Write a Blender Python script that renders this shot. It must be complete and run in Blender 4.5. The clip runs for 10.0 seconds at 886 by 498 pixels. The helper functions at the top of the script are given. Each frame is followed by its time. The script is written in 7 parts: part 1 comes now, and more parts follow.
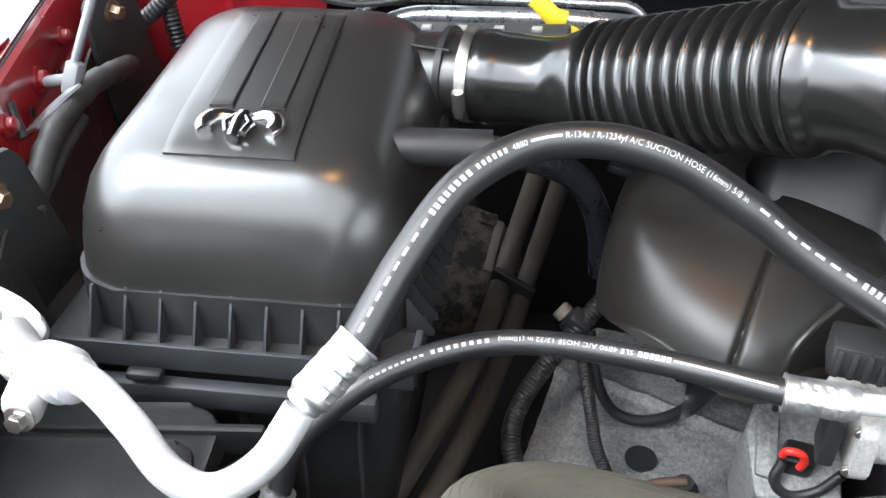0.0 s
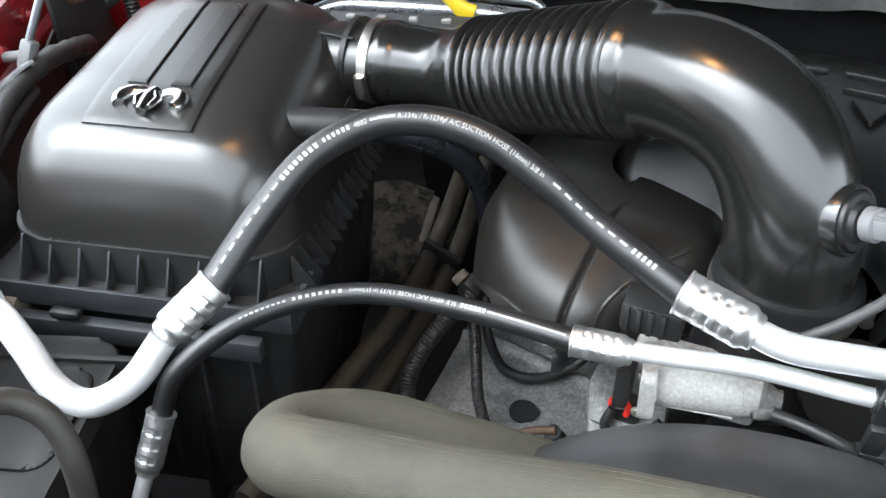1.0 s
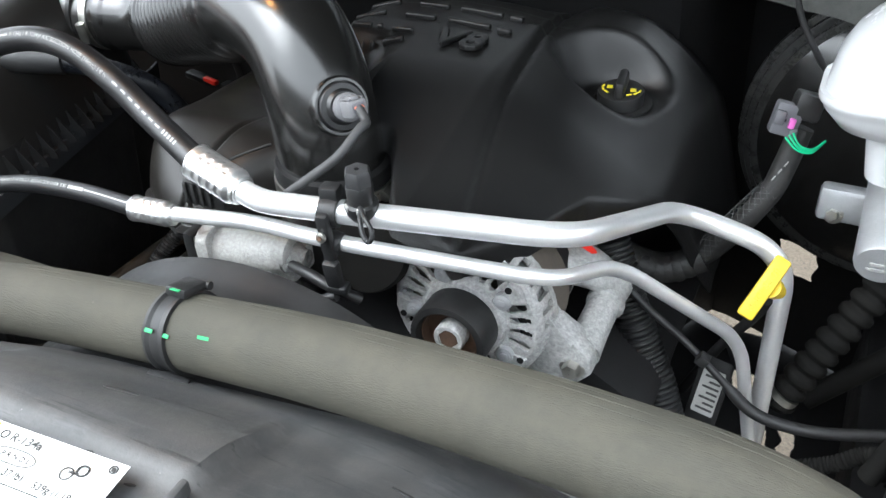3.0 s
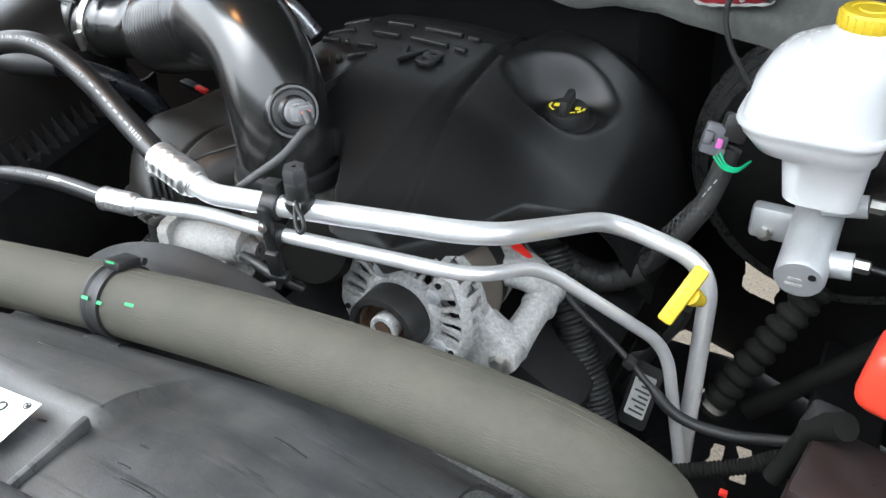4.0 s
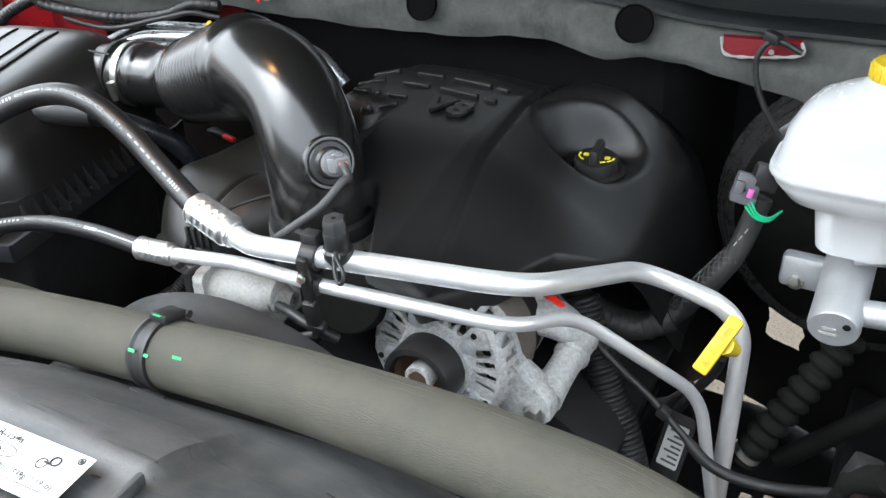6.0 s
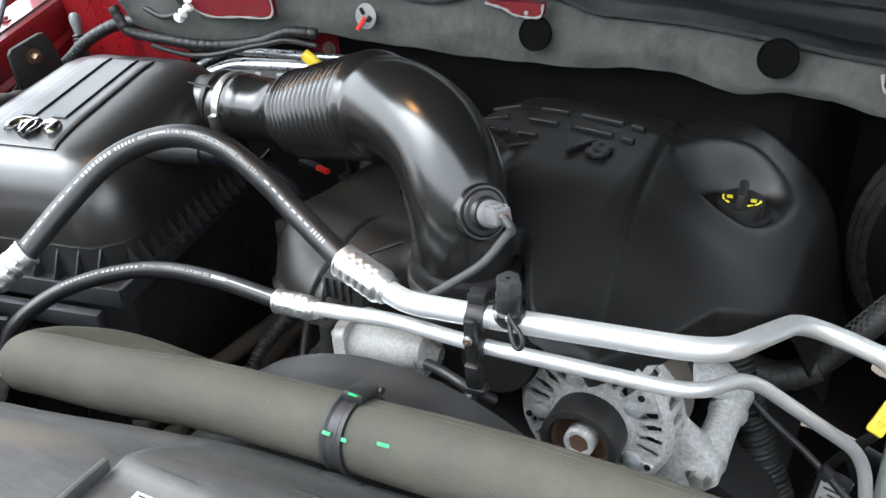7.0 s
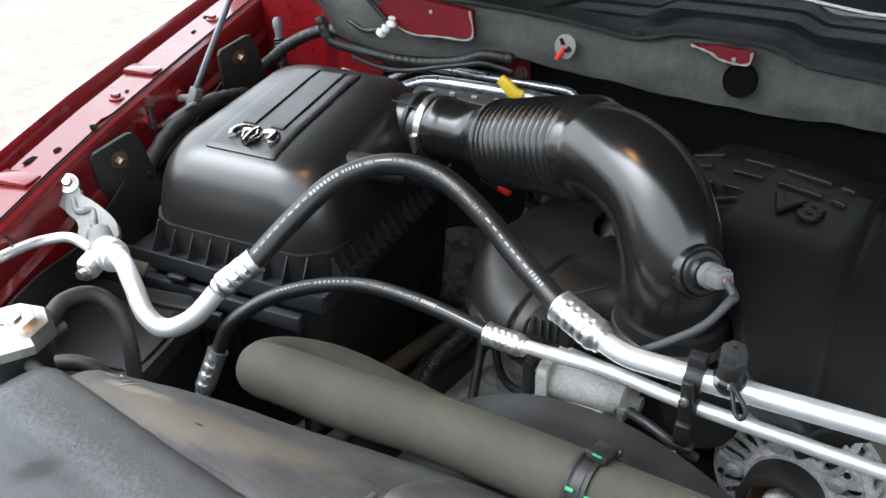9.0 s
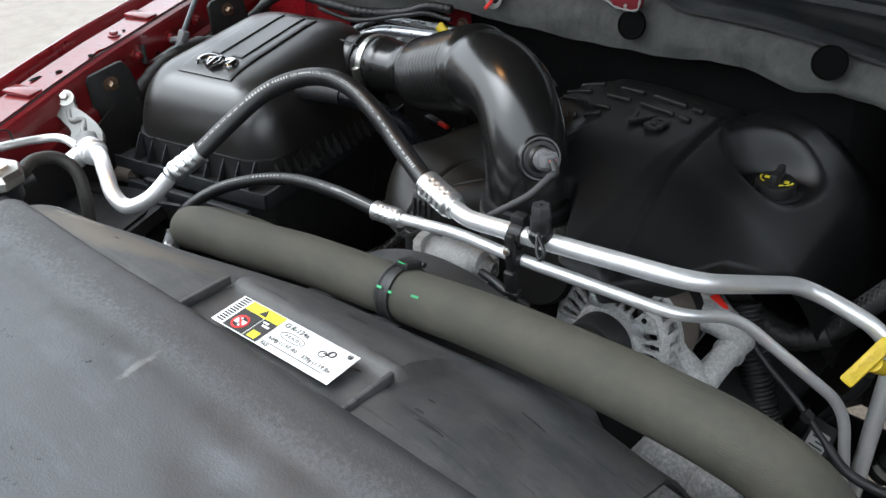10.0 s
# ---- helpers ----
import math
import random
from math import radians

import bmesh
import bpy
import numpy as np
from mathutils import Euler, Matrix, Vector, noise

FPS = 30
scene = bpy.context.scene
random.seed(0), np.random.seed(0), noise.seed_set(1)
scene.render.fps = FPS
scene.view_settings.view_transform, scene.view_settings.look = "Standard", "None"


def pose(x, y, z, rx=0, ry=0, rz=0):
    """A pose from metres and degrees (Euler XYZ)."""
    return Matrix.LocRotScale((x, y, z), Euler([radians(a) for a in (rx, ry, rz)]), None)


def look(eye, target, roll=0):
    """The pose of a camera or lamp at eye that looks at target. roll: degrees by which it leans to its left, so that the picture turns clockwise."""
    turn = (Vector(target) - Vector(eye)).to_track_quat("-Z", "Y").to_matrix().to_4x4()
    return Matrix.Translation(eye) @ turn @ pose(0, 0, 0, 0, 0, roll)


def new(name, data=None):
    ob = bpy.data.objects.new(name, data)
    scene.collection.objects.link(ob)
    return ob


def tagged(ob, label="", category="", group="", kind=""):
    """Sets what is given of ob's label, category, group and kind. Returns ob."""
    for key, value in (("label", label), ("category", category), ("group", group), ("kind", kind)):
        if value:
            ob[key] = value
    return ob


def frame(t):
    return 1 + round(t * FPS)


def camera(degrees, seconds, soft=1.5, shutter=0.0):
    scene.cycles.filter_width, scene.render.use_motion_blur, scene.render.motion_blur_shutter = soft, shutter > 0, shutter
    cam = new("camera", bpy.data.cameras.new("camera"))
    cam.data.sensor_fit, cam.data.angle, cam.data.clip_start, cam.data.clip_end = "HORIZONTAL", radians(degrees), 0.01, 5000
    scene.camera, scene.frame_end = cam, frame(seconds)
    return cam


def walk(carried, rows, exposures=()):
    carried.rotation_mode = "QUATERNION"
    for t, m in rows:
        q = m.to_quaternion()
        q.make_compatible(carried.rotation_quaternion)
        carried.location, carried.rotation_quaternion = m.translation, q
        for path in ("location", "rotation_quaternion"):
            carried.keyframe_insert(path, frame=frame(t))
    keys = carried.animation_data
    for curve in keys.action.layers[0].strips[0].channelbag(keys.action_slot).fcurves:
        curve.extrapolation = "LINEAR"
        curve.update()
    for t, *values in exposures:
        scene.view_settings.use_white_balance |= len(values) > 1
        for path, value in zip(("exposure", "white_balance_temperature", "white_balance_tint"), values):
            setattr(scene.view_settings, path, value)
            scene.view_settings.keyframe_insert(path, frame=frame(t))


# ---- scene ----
cam = camera(53.8, 10.0, 1.5, 0.0)
PATH = [
    (0, (0.0000, 0.0000, 1.4500), (-0.2802, 0.7697, 0.8764), -0.00),
    (0.2, (0.0158, -0.0067, 1.4473), (-0.2793, 0.7496, 0.8634), -0.20),
    (0.5, (0.0518, -0.0175, 1.4583), (-0.2550, 0.7326, 0.8724), 0.06),
    (0.7, (0.0912, -0.0247, 1.4755), (-0.2192, 0.7234, 0.8890), 0.20),
    (1, (0.1572, -0.0339, 1.4948), (-0.1523, 0.7119, 0.9049), 0.43),
    (1.2, (0.2027, -0.0386, 1.5039), (-0.1044, 0.7076, 0.9133), 0.68),
    (1.5, (0.2681, -0.0376, 1.5108), (-0.0479, 0.7047, 0.9199), 0.43),
    (1.7, (0.3214, -0.0389, 1.5186), (-0.0014, 0.6992, 0.9262), 0.13),
    (2, (0.4111, -0.0237, 1.5100), (0.0746, 0.7098, 0.9195), -0.33),
    (2.2, (0.4705, -0.0185, 1.5035), (0.1266, 0.7130, 0.9148), -0.71),
    (2.5, (0.5440, -0.0211, 1.4968), (0.1986, 0.7111, 0.9098), -1.18),
    (2.7, (0.5814, -0.0245, 1.4910), (0.2301, 0.7057, 0.9050), -1.55),
    (3, (0.6179, -0.0384, 1.4878), (0.2461, 0.6882, 0.9100), -2.52),
    (3.2, (0.6383, -0.0428, 1.4833), (0.2535, 0.6795, 0.9086), -2.07),
    (4.3, (0.7404, -0.0624, 1.5046), (0.3268, 0.6682, 0.9613), -1.51),
    (4.5, (0.7429, -0.0644, 1.5032), (0.3247, 0.6684, 0.9664), -1.57),
    (5, (0.7193, -0.0714, 1.5022), (0.2995, 0.6672, 0.9747), -1.66),
    (5.2, (0.7083, -0.0709, 1.5046), (0.2945, 0.6716, 0.9778), -1.34),
    (6.3, (0.6905, -0.0685, 1.5103), (0.2594, 0.6756, 1.0000), -1.97),
    (6.5, (0.6675, -0.0655, 1.5038), (0.2333, 0.6764, 0.9928), -2.12),
    (6.7, (0.6233, -0.0722, 1.5036), (0.1966, 0.6740, 0.9927), -1.72),
    (7, (0.5453, -0.0809, 1.5281), (0.1137, 0.6642, 1.0196), -1.87),
    (7.2, (0.4669, -0.0890, 1.5344), (0.0399, 0.6588, 1.0261), -1.50),
    (7.5, (0.3621, -0.0886, 1.5384), (-0.0701, 0.6557, 1.0292), -1.60),
    (7.7, (0.3098, -0.0915, 1.5466), (-0.1214, 0.6532, 1.0372), -1.44),
    (8, (0.2748, -0.1112, 1.5616), (-0.1483, 0.6351, 1.0478), -0.82),
    (8.2, (0.2794, -0.1243, 1.5681), (-0.1394, 0.6230, 1.0522), 0.03),
    (8.5, (0.3166, -0.1314, 1.5749), (-0.0962, 0.6179, 1.0570), 1.63),
    (8.7, (0.3664, -0.1283, 1.5751), (-0.1021, 0.5877, 1.0575), 0.57),
    (9, (0.4533, -0.1388, 1.5915), (-0.0691, 0.5364, 1.0708), -0.14),
    (9.2, (0.5280, -0.1616, 1.5998), (-0.0228, 0.4913, 1.0797), -0.45),
    (9.5, (0.6273, -0.1999, 1.5914), (0.0611, 0.4376, 1.0689), -0.46),
    (9.7, (0.6793, -0.2089, 1.5778), (0.1076, 0.4253, 1.0573), -0.51),
    (10, (0.7496, -0.2054, 1.5799), (0.1776, 0.4314, 1.0629), -0.39),
]
walk(cam, [(t, look(eye, target, roll)) for t, eye, target, roll in PATH],
     [(t, stops, 5950, 6) for t, stops in ((0.0, 3.16), (0.5, 2.9), (1.0, 2.85), (1.5, 2.8), (2.0, 2.68), (4.5, 2.64), (5.0, 2.64), (6.5, 2.56), (7.5, 2.58), (8.0, 2.46), (8.5, 2.32), (9.0, 2.05), (9.5, 1.78), (10.0, 1.70))])

# ---- world and sun ----
SUN_EL, SUN_AZ = 54.0, 232.0
world = bpy.data.worlds.new("world")
scene.world = world
world.use_nodes = True
wn = world.node_tree
wn.nodes.clear()
sky = wn.nodes.new("ShaderNodeTexSky")
sky.sky_type, sky.sun_disc = "NISHITA", False
sky.sun_elevation, sky.sun_rotation = radians(SUN_EL), radians(SUN_AZ)
sky.air_density, sky.dust_density, sky.ozone_density = 1.0, 4.5, 0.6
soft_sky = wn.nodes.new("ShaderNodeHueSaturation")
soft_sky.inputs["Saturation"].default_value = 0.10
overcast = wn.nodes.new("ShaderNodeMix")
overcast.data_type = "RGBA"
overcast.inputs[0].default_value = 0.6
overcast.inputs[7].default_value = (5.6, 5.65, 5.7, 1)
bg = wn.nodes.new("ShaderNodeBackground")
bg.inputs["Strength"].default_value = 0.15
wout = wn.nodes.new("ShaderNodeOutputWorld")
wn.links.new(sky.outputs[0], soft_sky.inputs["Color"])
wn.links.new(soft_sky.outputs[0], overcast.inputs[6])
wn.links.new(overcast.outputs[2], bg.inputs["Color"])
wn.links.new(bg.outputs[0], wout.inputs[0])
sun = new("sun", bpy.data.lights.new("sun", "SUN"))
sun.data.energy, sun.data.angle, sun.data.color = 0.35, radians(50), (1.0, 0.985, 0.97)
az, el = radians(SUN_AZ), radians(SUN_EL)
sun.matrix_world = look((0, 0, 3), (-math.sin(az) * math.cos(el), -math.cos(az) * math.cos(el), 3 - math.sin(el)))

# ---- shaping helpers ----
def vec(p):
    return Vector(p)


def thing(name, at, label, category, group="", kind=""):
    ob = new(name)
    ob.empty_display_size = 0.02
    ob.location = at
    return tagged(ob, label, category, group, kind)


def finish(bm, smooth=True, angle=40.0):
    bmesh.ops.remove_doubles(bm, verts=bm.verts, dist=1e-6)
    bmesh.ops.recalc_face_normals(bm, faces=bm.faces)
    for f in bm.faces:
        f.smooth = smooth
    if smooth:
        lim = radians(angle)
        for e in bm.edges:
            if len(e.link_faces) == 2 and e.calc_face_angle(0) > lim:
                e.smooth = False


def mesh_of(name, bm, material, smooth=True, angle=40.0):
    finish(bm, smooth, angle)
    me = bpy.data.meshes.new(name)
    bm.to_mesh(me)
    bm.free()
    for m in (material if isinstance(material, (list, tuple)) else [material]):
        me.materials.append(m)
    return me


def attach(ob, parent):
    ob.parent = parent
    if parent.type == "EMPTY":
        ob.matrix_parent_inverse = Matrix.Translation(parent.location).inverted()
    return ob


def part(name, bm, material, parent, label="", smooth=True, angle=40.0):
    ob = new(name, mesh_of(name, bm, material, smooth, angle))
    attach(ob, parent)
    return tagged(ob, label)


def solo(name, bm, material, label, category, group="", kind="", smooth=True, angle=40.0):
    return tagged(new(name, mesh_of(name, bm, material, smooth, angle)), label, category, group, kind)


def join(*bms):
    out = bmesh.new()
    for b in bms:
        tmp = bpy.data.meshes.new("tmp")
        b.to_mesh(tmp)
        b.free()
        out.from_mesh(tmp)
        bpy.data.meshes.remove(tmp)
    return out


def spline(pts, n):
    """n points at even steps along a Catmull-Rom curve through pts."""
    p = [vec(q) for q in pts]
    p = [p[0] * 2 - p[1]] + p + [p[-1] * 2 - p[-2]]
    fine = []
    for i in range(1, len(p) - 2):
        a, b, c, d = p[i - 1:i + 3]
        for k in range(24):
            t = k / 24
            fine.append(0.5 * (2 * b + (c - a) * t + (2 * a - 5 * b + 4 * c - d) * t * t + (3 * b - a - 3 * c + d) * t ** 3))
    fine.append(p[-2])
    return even(fine, n)


def even(fine, n):
    run = [0.0]
    for a, b in zip(fine, fine[1:]):
        run.append(run[-1] + (b - a).length)
    out, j = [], 0
    for i in range(n):
        s = run[-1] * i / (n - 1)
        while j < len(run) - 2 and run[j + 1] < s:
            j += 1
        u = (s - run[j]) / max(run[j + 1] - run[j], 1e-9)
        out.append(fine[j].lerp(fine[j + 1], min(max(u, 0), 1)))
    return out


def bent(pts, rad, n):
    """n points along straight legs with rounded corners of that radius."""
    p = [vec(q) for q in pts]
    fine = [p[0]]
    for a, b, c in zip(p, p[1:], p[2:]):
        u, w = (a - b), (c - b)
        r = min(rad, u.length * 0.48, w.length * 0.48)
        s, e = b + u.normalized() * r, b + w.normalized() * r
        for k in range(13):
            t = k / 12
            fine.append(s * (1 - t) ** 2 + b * 2 * t * (1 - t) + e * t * t)
    fine.append(p[-1])
    return even(fine, n)


def frames_along(path):
    tang = [(path[min(i + 1, len(path) - 1)] - path[max(i - 1, 0)]).normalized() for i in range(len(path))]
    ref = Vector((0, 0, 1)) if abs(tang[0].z) < 0.9 else Vector((0, 1, 0))
    side = tang[0].cross(ref).normalized()
    out = []
    for i, t in enumerate(tang):
        side = (side - t * side.dot(t)).normalized()
        out.append((path[i], t, side, side.cross(t).normalized()))
    return out


def tube(path, r, seg=20, caps=True, squash=1.0):
    """A round bar along path; r: a radius or a function of 0..1."""
    bm = bmesh.new()
    rings = []
    n = len(path)
    for i, (p, t, s, u) in enumerate(frames_along(path)):
        rr = r(i / (n - 1)) if callable(r) else r
        rings.append([bm.verts.new(p + (s * math.cos(a) + u * math.sin(a) * squash) * rr) for a in (2 * math.pi * k / seg for k in range(seg))])
    for a, b in zip(rings, rings[1:]):
        for k in range(seg):
            bm.faces.new((a[k], a[(k + 1) % seg], b[(k + 1) % seg], b[k]))
    if caps:
        bm.faces.new(rings[0])
        bm.faces.new(rings[-1])
    return bm


def lathe(profile, at, axis, seg=32, squash=(1.0, 1.0)):
    """profile: (radius, height) rows turned about axis through at."""
    z = vec(axis).normalized()
    x = z.orthogonal().normalized() if abs(z.z) < 0.9 else (Vector((1, 0, 0)) - z * z.x).normalized()
    y = z.cross(x)
    bm = bmesh.new()
    rings = []
    for r, h in profile:
        if r <= 1e-6:
            rings.append([bm.verts.new(vec(at) + z * h)])
        else:
            rings.append([bm.verts.new(vec(at) + z * h + (x * math.cos(a) * squash[0] + y * math.sin(a) * squash[1]) * r) for a in (2 * math.pi * k / seg for k in range(seg))])
    for a, b in zip(rings, rings[1:]):
        for k in range(seg):
            q = [a[k % len(a)], a[(k + 1) % len(a)], b[(k + 1) % len(b)], b[k % len(b)]]
            q = [v for i, v in enumerate(q) if v not in q[:i]]
            if len(q) > 2:
                bm.faces.new(q)
    if len(rings[0]) > 1:
        bm.faces.new(rings[0])
    if len(rings[-1]) > 1:
        bm.faces.new(rings[-1])
    return bm


def box(c, s, bevel=0.002, turn=(0, 0, 0), segs=2):
    """A bevelled box: centre, full sizes, turn in degrees."""
    bm = bmesh.new()
    bmesh.ops.create_cube(bm, size=1.0)
    bmesh.ops.scale(bm, vec=s, verts=bm.verts)
    if bevel > 0:
        bmesh.ops.bevel(bm, geom=list(bm.edges), offset=min(bevel, min(s) * 0.45), segments=segs, profile=0.5, affect="EDGES")
    bmesh.ops.transform(bm, matrix=pose(*c, *turn), verts=bm.verts)
    return bm


def prism(outline, z0, z1, m=None, bevel=0.0):
    """A flat plate from a 2D outline, between two heights, moved by m."""
    bm = bmesh.new()
    lo = [bm.verts.new((x, y, z0)) for x, y in outline]
    hi = [bm.verts.new((x, y, z1)) for x, y in outline]
    n = len(lo)
    bm.faces.new(lo[::-1])
    bm.faces.new(hi)
    for k in range(n):
        bm.faces.new((lo[k], lo[(k + 1) % n], hi[(k + 1) % n], hi[k]))
    if bevel > 0:
        bmesh.ops.bevel(bm, geom=list(bm.edges), offset=bevel, segments=2, profile=0.5, affect="EDGES")
    if m is not None:
        bmesh.ops.transform(bm, matrix=m, verts=bm.verts)
    return bm


def rounded(w, d, r, k=6):
    """Outline of a rounded rectangle about the origin."""
    out = []
    for cx, cy, a0 in ((w / 2 - r, d / 2 - r, 0), (-w / 2 + r, d / 2 - r, 90), (-w / 2 + r, -d / 2 + r, 180), (w / 2 - r, -d / 2 + r, 270)):
        for i in range(k + 1):
            a = radians(a0 + 90 * i / k)
            out.append((cx + r * math.cos(a), cy + r * math.sin(a)))
    return out


def sheet(fn, nu, nv, thick=0.003):
    """A sheet with thickness over u, v in 0..1; fn gives its upper face."""
    bm = bmesh.new()
    P = [[vec(fn(i / nu, j / nv)) for j in range(nv + 1)] for i in range(nu + 1)]
    top = [[bm.verts.new(P[i][j]) for j in range(nv + 1)] for i in range(nu + 1)]
    low = []
    for i in range(nu + 1):
        row = []
        for j in range(nv + 1):
            du = P[min(i + 1, nu)][j] - P[max(i - 1, 0)][j]
            dv = P[i][min(j + 1, nv)] - P[i][max(j - 1, 0)]
            row.append(bm.verts.new(P[i][j] - du.cross(dv).normalized() * thick))
        low.append(row)
    for i in range(nu):
        for j in range(nv):
            bm.faces.new((top[i][j], top[i + 1][j], top[i + 1][j + 1], top[i][j + 1]))
            bm.faces.new((low[i][j], low[i][j + 1], low[i + 1][j + 1], low[i + 1][j]))
    for i in range(nu):
        bm.faces.new((top[i][0], low[i][0], low[i + 1][0], top[i + 1][0]))
        bm.faces.new((top[i][nv], top[i + 1][nv], low[i + 1][nv], low[i][nv]))
    for j in range(nv):
        bm.faces.new((top[0][j], top[0][j + 1], low[0][j + 1], low[0][j]))
        bm.faces.new((top[nu][j], low[nu][j], low[nu][j + 1], top[nu][j + 1]))
    return bm


def hexbolt(at, axis, r=0.006, h=0.006, washer=1.5):
    """A hexagon head on its washer flange."""
    a = lathe([(r * washer, 0), (r * washer, 0.0012), (r * washer * 0.9, 0.0018)], at, axis, 20)
    b = lathe([(r, 0.0015), (r, h * 0.85), (r * 0.86, h), (r * 0.5, h * 1.02)], at, axis, 6)
    return join(a, b)


def letters(text, size, depth=0.0, align="LEFT", bevel=0.0, bold=0.0):
    """A mesh of words in the built-in font, in its own x y plane."""
    cu = bpy.data.curves.new("words", "FONT")
    cu.body, cu.size, cu.extrude, cu.align_x, cu.resolution_u = text, size, depth, align, 2
    cu.bevel_depth, cu.offset = bevel, bold
    ob = bpy.data.objects.new("words", cu)
    scene.collection.objects.link(ob)
    me = bpy.data.meshes.new_from_object(ob.evaluated_get(bpy.context.evaluated_depsgraph_get()))
    bm = bmesh.new()
    bm.from_mesh(me)
    bpy.data.objects.remove(ob)
    bpy.data.meshes.remove(me)
    bpy.data.curves.remove(cu)
    return bm


def on_hose(bm, path, r, s0, up, flip=False):
    """Lay a flat pattern (x along, y across) on a round hose; s0: metres from its start, up: the way that the pattern's middle faces."""
    run = [0.0]
    for a, b in zip(path, path[1:]):
        run.append(run[-1] + (b - a).length)
    bmesh.ops.triangulate(bm, faces=bm.faces)
    for v in bm.verts:
        x, y = (-v.co.x, -v.co.y) if flip else (v.co.x, v.co.y)
        s = min(max(s0 + x, 0), run[-1] - 1e-5)
        j = max(k for k in range(len(run) - 1) if run[k] <= s)
        u = (s - run[j]) / (run[j + 1] - run[j])
        p = path[j].lerp(path[j + 1], u)
        t0 = (path[j + 1] - path[max(j - 1, 0)]).normalized()
        t1 = (path[min(j + 2, len(path) - 1)] - path[j]).normalized()
        t = t0.lerp(t1, u).normalized()
        n = (vec(up) - t * vec(up).dot(t)).normalized()
        side = n.cross(t)
        a = y / r
        v.co = p + (n * math.cos(a) + side * math.sin(a)) * (r + 0.0003)
    return bm


def strip(x0, x1, y0, y1, n=6):
    bm = bmesh.new()
    lo = [bm.verts.new((x0 + (x1 - x0) * i / n, y0, 0)) for i in range(n + 1)]
    hi = [bm.verts.new((x0 + (x1 - x0) * i / n, y1, 0)) for i in range(n + 1)]
    for i in range(n):
        bm.faces.new((lo[i], lo[i + 1], hi[i + 1], hi[i]))
    return bm


def corrugated(path, r, depth, count):
    return tube(path, lambda s: r - depth * (0.5 + 0.5 * math.cos(2 * math.pi * count * s)) ** 2, 18)


def placed(bm, m):
    bmesh.ops.transform(bm, matrix=m, verts=bm.verts)
    return bm

# ---- materials ----
def material(name, color, rough=0.5, metal=0.0, vary=0.15, scale=30.0, bump=0.1, bscale=400.0, dust=0.0, dust_color=(0.32, 0.29, 0.24), coat=0.0, rvary=0.12, spec=0.5):
    """A Principled surface whose colour and gloss vary at two scales, with fine relief and optional settled dust."""
    m = bpy.data.materials.new(name)
    m.use_nodes = True
    t = m.node_tree
    b = t.nodes["Principled BSDF"]
    geo = t.nodes.new("ShaderNodeTexCoord")

    def noise_tex(sc, detail=4.0, rough_=0.6):
        n = t.nodes.new("ShaderNodeTexNoise")
        n.inputs["Scale"].default_value, n.inputs["Detail"].default_value, n.inputs["Roughness"].default_value = sc, detail, rough_
        t.links.new(geo.outputs["Object"], n.inputs["Vector"])
        return n

    def remap(src, lo, hi, a=0.3, z=0.7):
        r = t.nodes.new("ShaderNodeMapRange")
        for k, v in (("From Min", a), ("From Max", z), ("To Min", lo), ("To Max", hi)):
            r.inputs[k].default_value = v
        t.links.new(src, r.inputs["Value"])
        return r.outputs[0]

    big, small = noise_tex(scale), noise_tex(scale * 9, 3.0)
    mix = t.nodes.new("ShaderNodeMix")
    mix.data_type = "FLOAT"
    mix.inputs[0].default_value = 0.4
    t.links.new(big.outputs[0], mix.inputs[2])
    t.links.new(small.outputs[0], mix.inputs[3])
    hsv = t.nodes.new("ShaderNodeHueSaturation")
    hsv.inputs["Color"].default_value = (*color, 1)
    t.links.new(remap(mix.outputs[0], 1 - vary, 1 + vary), hsv.inputs["Value"])
    last = hsv.outputs[0]
    if dust > 0:
        d = noise_tex(scale * 0.7, 6.0, 0.7)
        dm = t.nodes.new("ShaderNodeMix")
        dm.data_type = "RGBA"
        dm.inputs[7].default_value = (*dust_color, 1)
        t.links.new(remap(d.outputs[0], 0.0, dust, 0.4, 0.75), dm.inputs[0])
        t.links.new(last, dm.inputs[6])
        last = dm.outputs[2]
    t.links.new(last, b.inputs["Base Color"])
    t.links.new(remap(mix.outputs[0], max(rough - rvary, 0.03), min(rough + rvary, 1.0)), b.inputs["Roughness"])
    b.inputs["Metallic"].default_value = metal
    b.inputs["Coat Weight"].default_value = coat
    b.inputs["Coat Roughness"].default_value = 0.06
    b.inputs["Specular IOR Level"].default_value = spec
    if bump > 0:
        bp = t.nodes.new("ShaderNodeBump")
        bp.inputs["Strength"].default_value, bp.inputs["Distance"].default_value = bump, 0.0006
        t.links.new(noise_tex(bscale, 2.0).outputs[0], bp.inputs["Height"])
        t.links.new(bp.outputs[0], b.inputs["Normal"])
    return m


